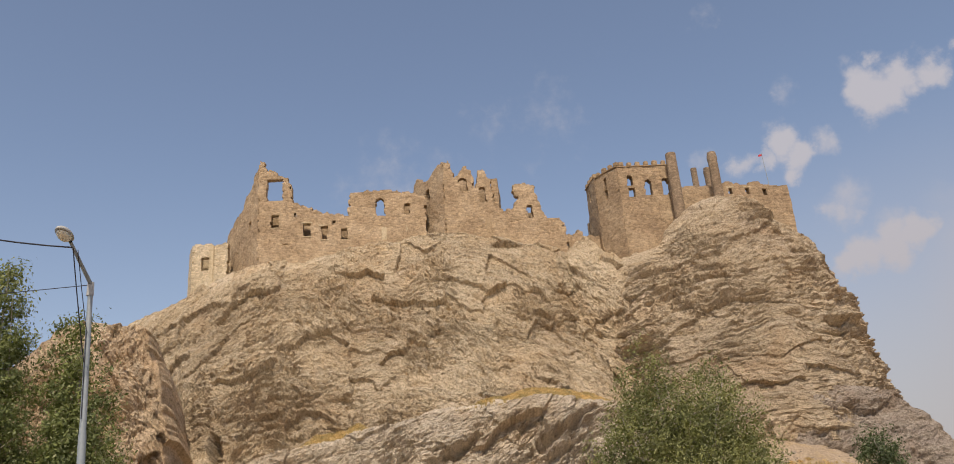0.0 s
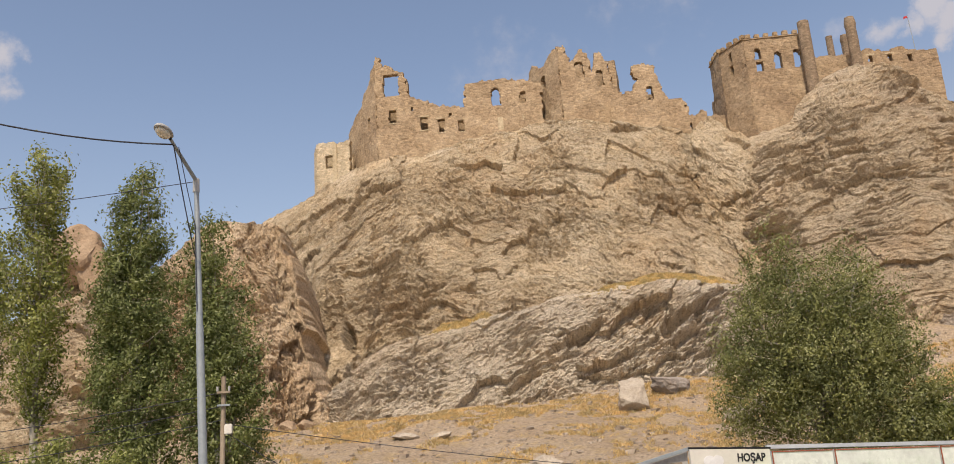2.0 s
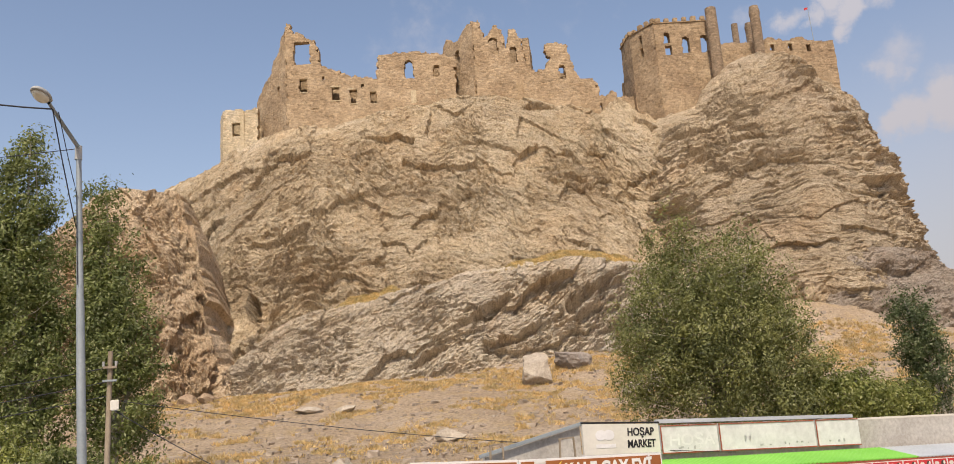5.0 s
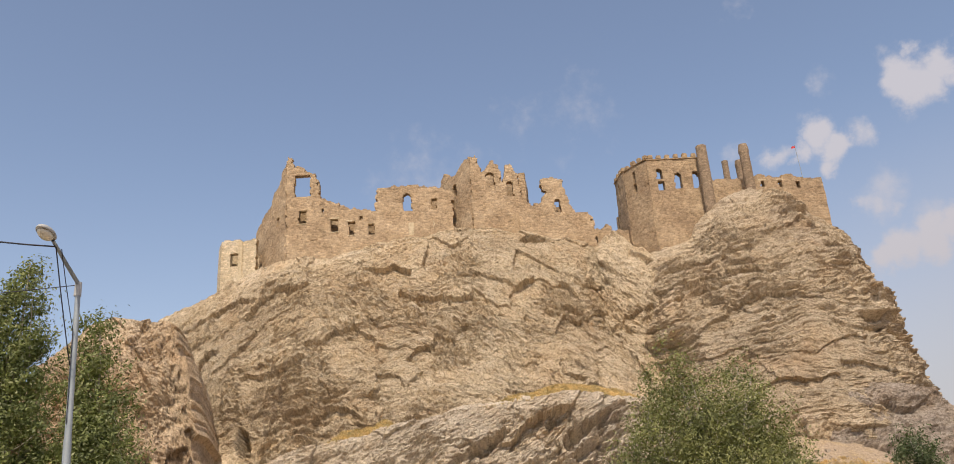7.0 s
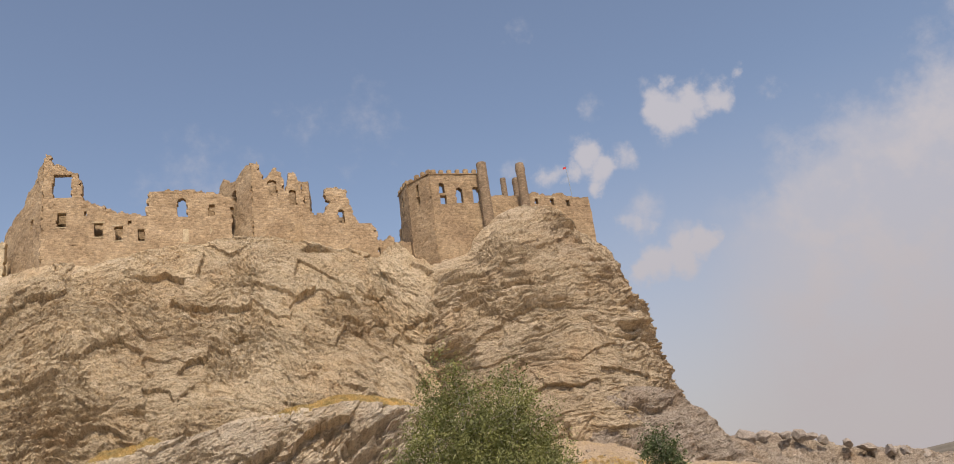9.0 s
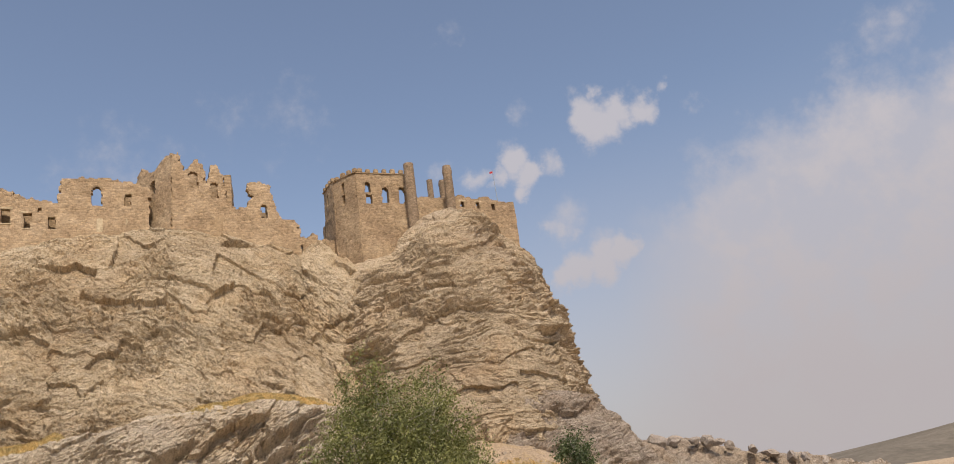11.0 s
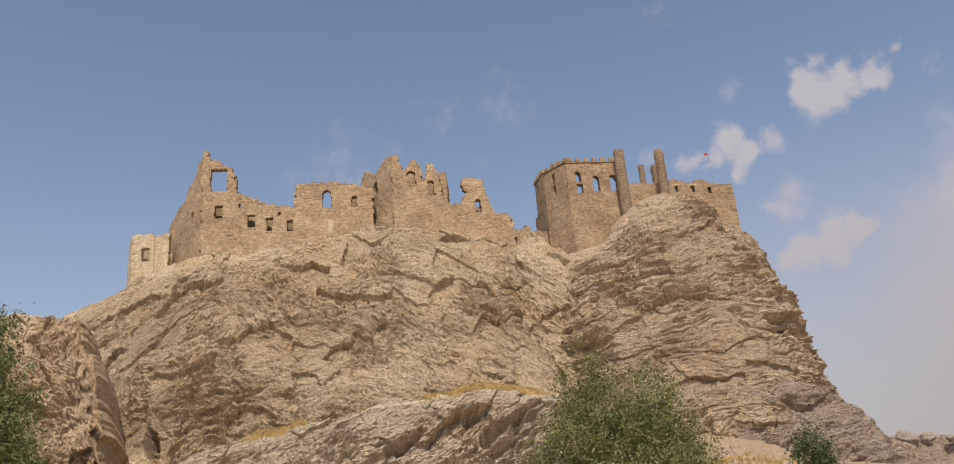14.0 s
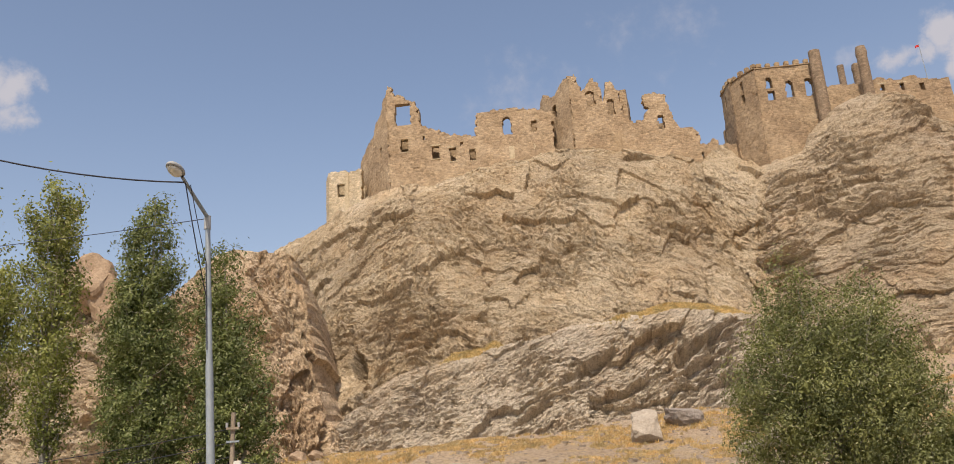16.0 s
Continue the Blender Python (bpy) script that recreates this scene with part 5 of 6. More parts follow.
leafy("willow", "broad many-stemmed grey-green willow behind the market", 10.0, 45,
      [(-1.3, 0, 6.2, 2.6, 2.6, 5.6), (1.8, 0.2, 6.0, 2.3, 2.6, 5.4), (-3.3, -0.3, 4.6, 2.1, 2.2, 4.3), (3.3, 0, 4.2, 1.7, 2.2, 4.0), (0.3, -0.8, 4.2, 3.2, 2.4, 4.2)], 900, 105, 0.094, LEAF_WILLOW, 10, stems=13,
      sigma=0.35, slim=0.38, wind=(0.5, 0.0, 0.9), trunk_r=0.11)
leafy("leaning_tree", "narrow dark green tree leaning beside the slope", 23.3, 50, [(-0.5, 0, 2.6, 1.4, 1.3, 2.8), (-1.3, 0, 5.0, 1.2, 1.1, 2.6)], 200, 80, 0.09, LEAF_DARK, 11, stems=4, trunk_r=0.09, sigma=0.26)
BUSHES = ((-37.0, 36.5, 2.9, 2.0, LEAF_POPLAR), (-34.0, 36.4, 3.6, 2.0, LEAF_BUSH), (-30.6, 36.0, 5.0, 2.4, LEAF_BUSH), (-28.0, 35.6, 3.8, 2.0, LEAF_LIGHT), (-25.5, 36.0, 4.8, 2.3, LEAF_BUSH), (-22.2, 35.6, 3.6, 2.1, LEAF_LIGHT),
          (-19.4, 35.6, 2.8, 2.0, LEAF_POPLAR), (-16.8, 36.4, 1.6, 1.5, LEAF_BUSH), (-23.8, 33.4, 2.4, 2.0, LEAF_BUSH), (-30.6, 33.2, 2.4, 2.0, LEAF_BUSH), (-42.0, 36.0, 2.0, 1.8, LEAF_POPLAR),
          (-47.0, 36.5, 3.0, 2.0, LEAF_POPLAR), (15.0, 45.5, 3.7, 1.9, LEAF_BUSH), (17.4, 46.8, 2.9, 1.8, LEAF_BUSH), (19.8, 47.8, 2.1, 1.6, LEAF_BUSH), (12.9, 43.6, 2.8, 1.6, LEAF_WILLOW))
for k, (x, y, h, r, mat) in enumerate(BUSHES):
    leafy("bush", "dense green bush growing behind the roofs", x, y, [(-0.35 * r, 0, h * 0.45, r * 0.75, r * 0.75, h * 0.5), (0.45 * r, 0.1, h * 0.40, r * 0.65, r * 0.7, h * 0.44), (0.05 * r, -0.2, h * 0.6, r * 0.6, r * 0.6, h * 0.42)],
          130, 80, 0.095, mat, 30 + k, stems=6, sigma=0.27, wind=(0.4, 0, 0.5), category="bush", group="bushes behind the stalls", trunk_r=0.04)


# ---- the row of shops ----
S = Matrix(((SHOP_D[0], SHOP_N[0], 0, SHOP_O[0]), (SHOP_D[1], SHOP_N[1], 0, SHOP_O[1]), (0, 0, 1, 0), (0, 0, 0, 1)))


def sheet(name, parent, u0, u1, front_z, back_z, depth, material, ribs=0.0, pitch=0.2, wrinkle=0.0, sag=0.0, front_o=0.0, nu=60, no=14, thick=0.03, seed=0, label="", skew=0.0, hem=0.0):
    """A roof sheet or cloth from its front edge at front_o up to its back edge, ribbed or wrinkled."""
    if ribs:
        nu = int((u1 - u0) / pitch * 8)
    U, W = np.meshgrid(np.linspace(u0, u1, nu), np.linspace(0, 1, no))
    k = (U - u0) / (u1 - u0)
    Z = (front_z[0] + (front_z[1] - front_z[0]) * k) * (1 - W) + (back_z[0] + (back_z[1] - back_z[0]) * k) * W
    if ribs:
        Z = Z + ribs * np.clip(1.6 * np.abs(((U / pitch) % 1) * 2 - 1) - 0.3, 0, 1)
    if wrinkle:
        q = np.stack([U * 1.3 + seed, W * depth * 1.3, U * 0 + seed], -1)
        Z = Z + wrinkle * (ridged(q, 4) - 0.6) * 2 + wrinkle * 0.6 * fbm(q * 3, 3)
    Z = Z - sag * np.sin(np.pi * W) * (0.6 + 0.4 * np.cos(U * 2.1 + seed))
    Oo = front_o + W * depth
    if hem:
        q1 = np.stack([U * 1.7 + seed, U * 0, U * 0], -1)
        Z = np.where(W == 0, Z - hem * (0.5 + fbm(q1, 3)), Z)
        Oo = np.where(W == 0, Oo - 0.05 + 0.1 * fbm(q1 + 5, 3), Oo)
    U = U + skew * W
    P = np.stack([SHOP_O[0] + SHOP_D[0] * U + SHOP_N[0] * Oo, SHOP_O[1] + SHOP_D[1] * U + SHOP_N[1] * Oo, Z], -1)
    top = P.reshape(-1, 3)
    low = top - (0, 0, thick)
    f = grid_faces(no, nu)
    n = len(top)
    i = np.arange(n).reshape(no, nu)
    loop = np.r_[i[0, :], i[1:, -1], i[-1, -2::-1], i[-2:0:-1, 0]]
    nxt = np.roll(loop, -1)
    rim_f = np.stack([loop, loop + n, nxt + n, nxt], 1)
    me = mesh_from(name, np.concatenate([top, low]), np.concatenate([f, f[:, ::-1] + n, rim_f]), material, bool(wrinkle))
    return child(name, me, parent, label)


def block(name, parent, a, b, material, bevel=0.01, label=""):
    bm = bmesh.new()
    box(bm, a, b, S, bevel)
    return part(name, bm, material, parent, label)


def beam(name, parent, a, b, size, material, label=""):
    """A square timber or bar between two points of the row's own axes."""
    a, b = S @ Vector(a), S @ Vector(b)
    bm = bmesh.new()
    turn = (b - a).to_track_quat("Z", "Y").to_matrix().to_4x4()
    box(bm, (-size / 2, -size / 2, 0), (size / 2, size / 2, (b - a).length), Matrix.Translation(a) @ turn, size * 0.12)
    return part(name, bm, material, parent, label)


def plate(name, parent, u0, u1, low, high, o, thick, material, label="", bevel=0.0):
    """An upright panel whose lower and upper edges run between two heights each."""
    bm = bmesh.new()
    vs = [bm.verts.new(S @ Vector((u, oo, z))) for oo in (o, o + thick) for u, z in ((u0, low[0]), (u1, low[1]), (u1, high[1]), (u0, high[0]))]
    for f in ((0, 1, 2, 3), (7, 6, 5, 4), (0, 4, 5, 1), (1, 5, 6, 2), (2, 6, 7, 3), (3, 7, 4, 0)):
        bm.faces.new([vs[i] for i in f])
    return part(name, bm, material, parent, label)


def words(name, body, parent, u, z, size, material, o, slope=0.0, wide=1.0, center=True, shear=0.0, depth=0.006, bold=0.012):
    """Raised lettering on an upright face of the row."""
    cu = bpy.data.curves.new(name, "FONT")
    cu.body, cu.size, cu.extrude, cu.shear, cu.offset = body, size, depth, shear, size * bold
    cu.align_x = "CENTER" if center else "LEFT"
    tmp = bpy.data.objects.new(name, cu)
    scene.collection.objects.link(tmp)
    dg = bpy.context.evaluated_depsgraph_get()
    dg.update()
    me = bpy.data.meshes.new_from_object(tmp.evaluated_get(dg))
    bpy.data.objects.remove(tmp)
    turn = Matrix(((SHOP_D[0], 0, -SHOP_N[0], 0), (SHOP_D[1], 0, -SHOP_N[1], 0), (0, 1, 0, 0), (0, 0, 0, 1)))
    me.transform(Matrix.Translation(S @ Vector((u, o, z))) @ turn @ pose(0, 0, 0, 0, 0, math.degrees(math.atan(slope))) @ Matrix.Diagonal((wide, 1, 1, 1)))
    me.materials.clear()
    me.materials.append(material)
    return child(name, me, parent)


def outline_plate(name, parent, pts, o, thick, material, label=""):
    bm = bmesh.new()
    face = bm.faces.new([bm.verts.new(S @ Vector((u, o, z))) for u, z in pts])
    got = bmesh.ops.extrude_face_region(bm, geom=[face])
    for v in got["geom"]:
        if isinstance(v, bmesh.types.BMVert):
            v.co += Vector((SHOP_N[0], SHOP_N[1], 0)) * thick
    bmesh.ops.recalc_face_normals(bm, faces=bm.faces)
    return part(name, bm, material, parent, label)


def ellipse(u, z, a, b, n=24, start=0.0, end=2 * math.pi):
    return [(u + a * math.cos(start + (end - start) * k / n), z + b * math.sin(start + (end - start) * k / n)) for k in range(n)]


# grey corrugated shed
shed = thing("grey_shed", "low shed with a grey corrugated metal roof", "shed", at=(0, 0, 0))
roof = sheet("roof", shed, -15.8, -10.5, (2.86, 2.50), (3.84, 3.66), 3.2, ZINC, 0.022, 0.16, nu=200, skew=-0.85)
sheet("rear_roof", shed, -16.65, -11.35, (3.84, 3.66), (2.7, 2.5), 3.2, ZINC, 0.035, 0.2, front_o=3.2)
beam("ridge_cap", shed, (-16.75, 3.2, 3.90), (-11.3, 3.2, 3.72), 0.16, ZINC)
plate("front_wall", shed, -15.6, -10.75, (-0.2, -0.2), (2.82, 2.46), 0.3, 0.15, CEMENT)
plate("rear_wall", shed, -16.9, -11.6, (-0.2, -0.2), (2.6, 2.4), 6.1, 0.15, CEMENT)
for u, k in ((-15.65, -0.75), (-10.85, -0.75)):
    bm = bmesh.new()
    vs = [bm.verts.new(S @ Vector((u + du + (k * o / 3.2), o, z))) for du in (0, 0.14) for o, z in ((0.3, -0.2), (6.1, -0.2), (6.1, 2.45), (3.2, 3.55), (0.3, 2.45))]
    for f in ((0, 1, 2, 3, 4), (9, 8, 7, 6, 5), (0, 5, 6, 1), (1, 6, 7, 2), (2, 7, 8, 3), (3, 8, 9, 4), (4, 9, 5, 0)):
        bm.faces.new([vs[i] for i in f])
    part("gable_wall", bm, CEMENT, shed)
beam("gutter", shed, (-15.8, -0.03, 2.83), (-10.5, -0.03, 2.46), 0.07, WOOD)

# heap of tarpaulin and boards beside the shed
heap = thing("tarpaulin_heap", "crumpled white tarpaulin and boards on a stall roof", "tarpaulin")
sheet("cloth", heap, -20.0, -16.7, (3.4, 3.45), (3.8, 3.7), 2.2, TARP, wrinkle=0.16, front_o=0.2, seed=5)
block("stall_wall", heap, (-20.0, 0.6, -0.2), (-16.9, 2.2, 3.3), CEMENT, 0.02)


def stall(name, label, u0, u1, front_z, back_z, cloth, seed, **kw):
    ob = thing(name, label, "market stall", "market stalls")
    sheet("roof", ob, u0, u1, front_z, back_z, 3.0, cloth, seed=seed, **kw)
    plate("rear_wall", ob, u0 + 0.1, u1 - 0.1, (-0.2, -0.2), (back_z[0] - 0.1, back_z[1] - 0.1), 2.9, 0.12, CEMENT)
    for k in range(int((u1 - u0) / 1.4) + 1):
        u = u0 + 0.12 + k * (u1 - u0 - 0.24) / int((u1 - u0) / 1.4)
        zf = front_z[0] + (front_z[1] - front_z[0]) * (u - u0) / (u1 - u0)
        beam("post", ob, (u, 0.15, -0.3), (u, 0.15, zf - 0.08), 0.09, WOOD)
    beam("front_beam", ob, (u0, 0.12, front_z[0] - 0.1), (u1, 0.12, front_z[1] - 0.1), 0.1, WOOD)
    for u in (u0 + 0.05, u1 - 0.05):
        # side walls coloured dark to stand in for the shade under the roof
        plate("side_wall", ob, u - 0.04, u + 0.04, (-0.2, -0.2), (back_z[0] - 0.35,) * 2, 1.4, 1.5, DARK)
    block("counter", ob, (u0 + 0.4, 0.7, -0.2), (u1 - 0.4, 1.3, 0.85), WOOD, 0.02)
    block("shelf", ob, (u0 + 0.3, 2.4, 0.9), (u1 - 0.3, 2.85, 1.0), WOOD, 0.01)
    return ob


a = stall("tarpaulin_stall", "market stall roofed with a white tarpaulin", -10.9, -6.45, (2.36, 2.38), (3.0, 2.9), TARP, 3, wrinkle=0.05, sag=0.10, hem=0.10, no=26, nu=110)
for u in (-10.0, -9.3, -8.5, -7.6, -7.0):
    z = 2.34 + random.uniform(-0.03, 0.02)
    block("weight_stone", a, (u, -0.06, z - 0.06), (u + random.uniform(0.16, 0.3), 0.1, z + 0.03), BOULDER, 0.02)
b = stall("sheet_metal_stall", "market stall roofed with weathered grey metal sheets", -6.4, -2.72, (2.28, 2.30), (2.74, 2.64), DULLZINC, 4, ribs=0.012, pitch=0.16)
for k in range(4):
    u = -5.6 + k * 0.72
    sheet("metal_sheet", b, u, u + 0.76, (2.31 - 0.01 * k, 2.31 - 0.01 * k), (2.80, 2.78), 2.9, DULLZINC, wrinkle=0.012, front_o=-0.12 + 0.05 * (k % 2), nu=12, no=10, seed=k, thick=0.012, label="flat grey metal sheet", skew=-0.15)
beam("rolled_cloth", b, (-6.2, 2.95, 2.86), (-3.2, 2.95, 2.84), 0.16, BLACK, "rolled black sheeting along the ridge")
sheet("ridge_flap", b, -6.3, -3.4, (2.86, 2.84), (2.92, 2.88), 0.7, DULLZINC, wrinkle=0.03, front_o=2.7, seed=9)
c = stall("white_cloth_stall", "tea stall roofed with crumpled white tarpaulin", -2.7, 1.1, (2.08, 2.0), (2.60, 2.55), TARP, 6, wrinkle=0.14, sag=0.05, hem=0.20, no=30, nu=120)
sheet("hanging_edge", c, -1.6, 4.4, (2.00, 1.86), (2.16, 2.02), 0.55, TARP, wrinkle=0.15, front_o=-0.22, seed=12, nu=240, no=14, hem=0.16, label="torn hanging edge of white tarpaulin")

# tea house front under the signs
house = thing("tea_house", "low tea house front with dark windows under the signs", "shop")
plate("rear_wall", house, 1.0, 7.3, (-0.6, -0.6), (2.4, 2.4), 4.6, 0.2, CEMENT)
plate("front_wall", house, 1.2, 6.6, (-0.6, -0.6), (0.35, 0.3), 1.15, 0.15, CEMENT)
plate("upper_wall", house, 2.4, 5.2, (1.75, 1.75), (3.02, 3.60), 1.62, 0.2, CEMENT, "grey cement wall with a sloping top")
plate("roof", house, 1.0, 7.3, (2.42, 2.42), (2.5, 2.5), 1.2, 3.5, CEMENT)
beam("roof_edge", house, (2.2, 1.5, 3.05), (5.25, 1.5, 3.68), 0.09, STEEL, "grey-blue metal flashing")
for k in range(9):
    u = -1.6 + k * 0.95
    plate("window", house, u, u + 0.85, (0.4, 0.4), (1.78, 1.76), 1.2, 0.02, GLASS)
    beam("window_frame", house, (u - 0.05, 1.18, -0.3), (u - 0.05, 1.18, 1.95), 0.07, STEEL)
beam("window_rail", house, (-1.7, 1.17, 1.80), (6.9, 1.17, 1.74), 0.06, STEEL)
plate("notice", house, 5.75, 6.12, (1.25, 1.25), (1.68, 1.68), 1.17, 0.01, WHITE, "white paper notice")
for u0, z0, u1, z1 in ((0.62, 1.2, 1.13, 1.95), (3.62, 2.0, 4.15, 1.1)):
    beam("brace", house, (u0, -0.05, z0), (u1, 0.15, z1), 0.085, WOOD, "slanting wooden brace")
for u in (0.1, 2.7, 4.5, 6.6):
    beam("post", house, (u, 0.1, -0.5), (u, 0.1, 2.2), 0.09, WOOD)
for u0, u1 in ((2.31, 2.70), (4.26, 4.72)):
    beam("bracket", house, (u0, 1.0, 2.6), (u0 + 0.04, 1.0, 3.34), 0.045, WOOD)
    beam("bracket", house, (u1, 1.0, 2.6), (u1 - 0.02, 1.0, 3.36), 0.045, WOOD)
    beam("bracket", house, (u0, 1.0, 3.34), (u1, 1.0, 3.36), 0.04, WOOD)

sub = thing("phone_shop_sign", "cream shop sign with red lettering below the tea signs", "sign")
plate("panel", sub, 2.75, 5.5, (1.34, 1.38), (1.80, 1.80), 0.95, 0.06, CREAM)
words("lettering", "İLETİŞİM", sub, 4.35, 1.49, 0.33, REDP, 0.945, 0.0, 1.05)
plate("stripe", sub, 2.8, 5.45, (1.385, 1.425), (1.41, 1.45), 0.94, 0.008, REDP)


def cup(parent, u, z, s):
    """Printed tea glass on its saucer."""
    g1 = outline_plate("glass_print", parent, [(u - 0.15 * s, z + 0.72 * s), (u + 0.15 * s, z + 0.72 * s), (u + 0.13 * s, z + 0.5 * s), (u + 0.10 * s, z + 0.38 * s), (u + 0.15 * s, z + 0.18 * s), (u + 0.11 * s, z + 0.04 * s),
                       (u - 0.11 * s, z + 0.04 * s), (u - 0.15 * s, z + 0.18 * s), (u - 0.10 * s, z + 0.38 * s), (u - 0.13 * s, z + 0.5 * s)], -0.052, 0.01, CUPGLASS, "printed tulip-shaped tea glass")
    outline_plate("tea_print", g1, [(u - 0.115 * s, z + 0.50 * s), (u + 0.115 * s, z + 0.50 * s), (u + 0.085 * s, z + 0.38 * s), (u + 0.13 * s, z + 0.18 * s), (u + 0.10 * s, z + 0.07 * s), (u - 0.10 * s, z + 0.07 * s),
                   (u - 0.13 * s, z + 0.18 * s), (u - 0.085 * s, z + 0.38 * s)], -0.058, 0.005, TEA, "red-brown tea")
    outline_plate("rim_print", g1, ellipse(u, z + 0.72 * s, 0.15 * s, 0.04 * s), -0.060, 0.004, WHITE)
    outline_plate("saucer_print", parent, ellipse(u, z + 0.02 * s, 0.30 * s, 0.09 * s), -0.050, 0.008, FADED, "printed white saucer")
    outline_plate("saucer_ring", parent, ellipse(u, z + 0.025 * s, 0.2 * s, 0.055 * s), -0.054, 0.004, STEEL)


def lift(u, a, b, u0, u1):
    return a + (b - a) * (u - u0) / (u1 - u0)


sign1 = thing("tea_house_sign", "brown printed tea house sign with white lettering and a tea glass", "sign", "tea house signs")
plate("frame", sign1, -0.02, 2.68, (2.18, 2.05), (3.17, 3.00), 0.0, 0.10, WHITE, "white metal frame")
plate("panel", sign1, 0.03, 2.63, (2.23, 2.10), (3.12, 2.95), -0.03, 0.03, BROWN)
words("lettering", "KALE", sign1, 1.36, 2.69, 0.43, WHITE, -0.04, -0.055, 0.86, bold=0.035)
words("lettering", "ÇAY EVİ", sign1, 1.36, 2.33, 0.42, WHITE, -0.04, -0.055, 0.80, bold=0.035)
for k, w in enumerate(("Kahvaltı", "Çeşitleri", "Bulunur")):
    words("lettering", w, sign1, 2.33, 2.75 - 0.17 * k, 0.15, YELLOW, -0.04, -0.055, 0.82, bold=0.02)
plate("lettering_bar", sign1, 1.05, 2.05, (2.21, 2.15), (2.28, 2.22), -0.04, 0.008, YELLOW, "yellow line of small script")
cup(sign1, 0.36, 2.37, 0.90)
outline_plate("swoosh", sign1, [(0.52, 3.08), (0.47, 2.9), (0.46, 2.7), (0.5, 2.45), (0.62, 2.2), (0.68, 2.2), (0.54, 2.46), (0.5, 2.7), (0.51, 2.9)], -0.036, 0.004, YELLOW)

sign2 = thing("tea_house_sign", "wider brown tea house sign with white lettering and tea glass", "sign", "tea house signs")
plate("frame", sign2, 2.70, 6.70, (2.03, 1.98), (2.99, 2.83), 0.0, 0.10, WHITE, "white metal frame")
plate("panel", sign2, 2.75, 6.65, (2.08, 2.03), (2.94, 2.78), -0.03, 0.03, BROWN)
words("lettering", "KALE ÇAY EVİ", sign2, 5.13, 2.42, 0.50, WHITE, -0.04, -0.03, 0.78, bold=0.035)
cup(sign2, 3.24, 2.19, 1.02)
outline_plate("swoosh", sign2, [(3.85, 2.88), (3.62, 2.7), (3.55, 2.52), (3.6, 2.3), (3.78, 2.1), (3.88, 2.1), (3.68, 2.32), (3.64, 2.52), (3.7, 2.7)], -0.036, 0.004, YELLOW)
for u0, u1, z in ((4.05, 4.55, 2.29), (4.62, 5.12, 2.29), (4.32, 4.82, 2.17)):
    outline_plate("price_tab", sign2, ellipse((u0 + u1) / 2, z, (u1 - u0) / 2, 0.05), -0.04, 0.008, CREAM, "small cream label on the sign")
plate("lettering_bar", sign2, 5.35, 6.45, (2.26, 2.24), (2.33, 2.31), -0.04, 0.008, YELLOW, "yellow line of slanting script")

# market building, its signs, green canopy and ice-cream banner
market = thing("market", "flat-roofed market with a green canopy and open dark front", "shop")
plate("rear_wall", market, 5.3, 24.0, (-1.2, -1.2), (2.6, 2.2), 5.0, 0.2, CEMENT)
plate("end_wall", market, 5.2, 5.4, (-1, -1), (2.6, 2.6), 1.9, 3.2, CEMENT)
plate("end_wall", market, 23.9, 24.1, (-1.4, -1.4), (2.2, 2.2), 1.9, 3.2, CEMENT)
plate("parapet", market, 7.55, 14.75, (2.2, 2.0), (3.42, 3.08), 1.62, 0.2, CEMENT)
plate("parapet", market, 14.75, 24.0, (1.9, 1.6), (3.06, 2.72), 1.68, 0.2, CEMENT, "cream rendered parapet wall")
plate("roof", market, 5.3, 24.0, (2.45, 1.9), (2.6, 2.05), 1.9, 3.2, CEMENT)
beam("coping", market, (7.6, 1.66, 3.55), (14.6, 1.66, 3.20), 0.11, ZINC, "bent metal coping")
beam("coping", market, (14.75, 1.75, 3.09), (24.0, 1.75, 2.75), 0.06, CREAM)
sheet("canopy", market, 6.75, 15.3, (2.33, 1.97), (2.53, 2.18), 1.45, GREEN, 0.025, 0.14)
sheet("canopy", market, 15.35, 22.0, (1.97, 1.7), (2.18, 1.92), 1.45, ZINC, 0.025, 0.14)
beam("canopy_beam", market, (6.75, 0.03, 2.27), (22.0, 0.03, 1.62), 0.08, POSTRED)
for u in (6.75, 8.73, 11.03, 13.3, 15.6, 17.9):
    beam("post", market, (u, 0.1, -0.4 - 0.05 * u), (u, 0.1, lift(u, 2.24, 1.62, 6.75, 22)), 0.09, POSTRED, "rust-red steel post")
for k in range(11):
    u = 7.2 + k * 1.25
    plate("shop_window", market, u, u + 1.15, (-0.2 - 0.03 * u, -0.2 - 0.03 * u), (1.45, 1.42), 3.0, 0.02, GLASS)
    beam("window_frame", market, (u - 0.05, 2.98, -1.2), (u - 0.05, 2.98, 2.0), 0.07, ZINC)
# added dark sheet behind the windows, painted as the market's unlit depth
plate("interior_shade_sheet", market, 7.0, 23.5, (-1.4, -1.4), (2.4, 1.9), 3.6, 0.1, DARK)

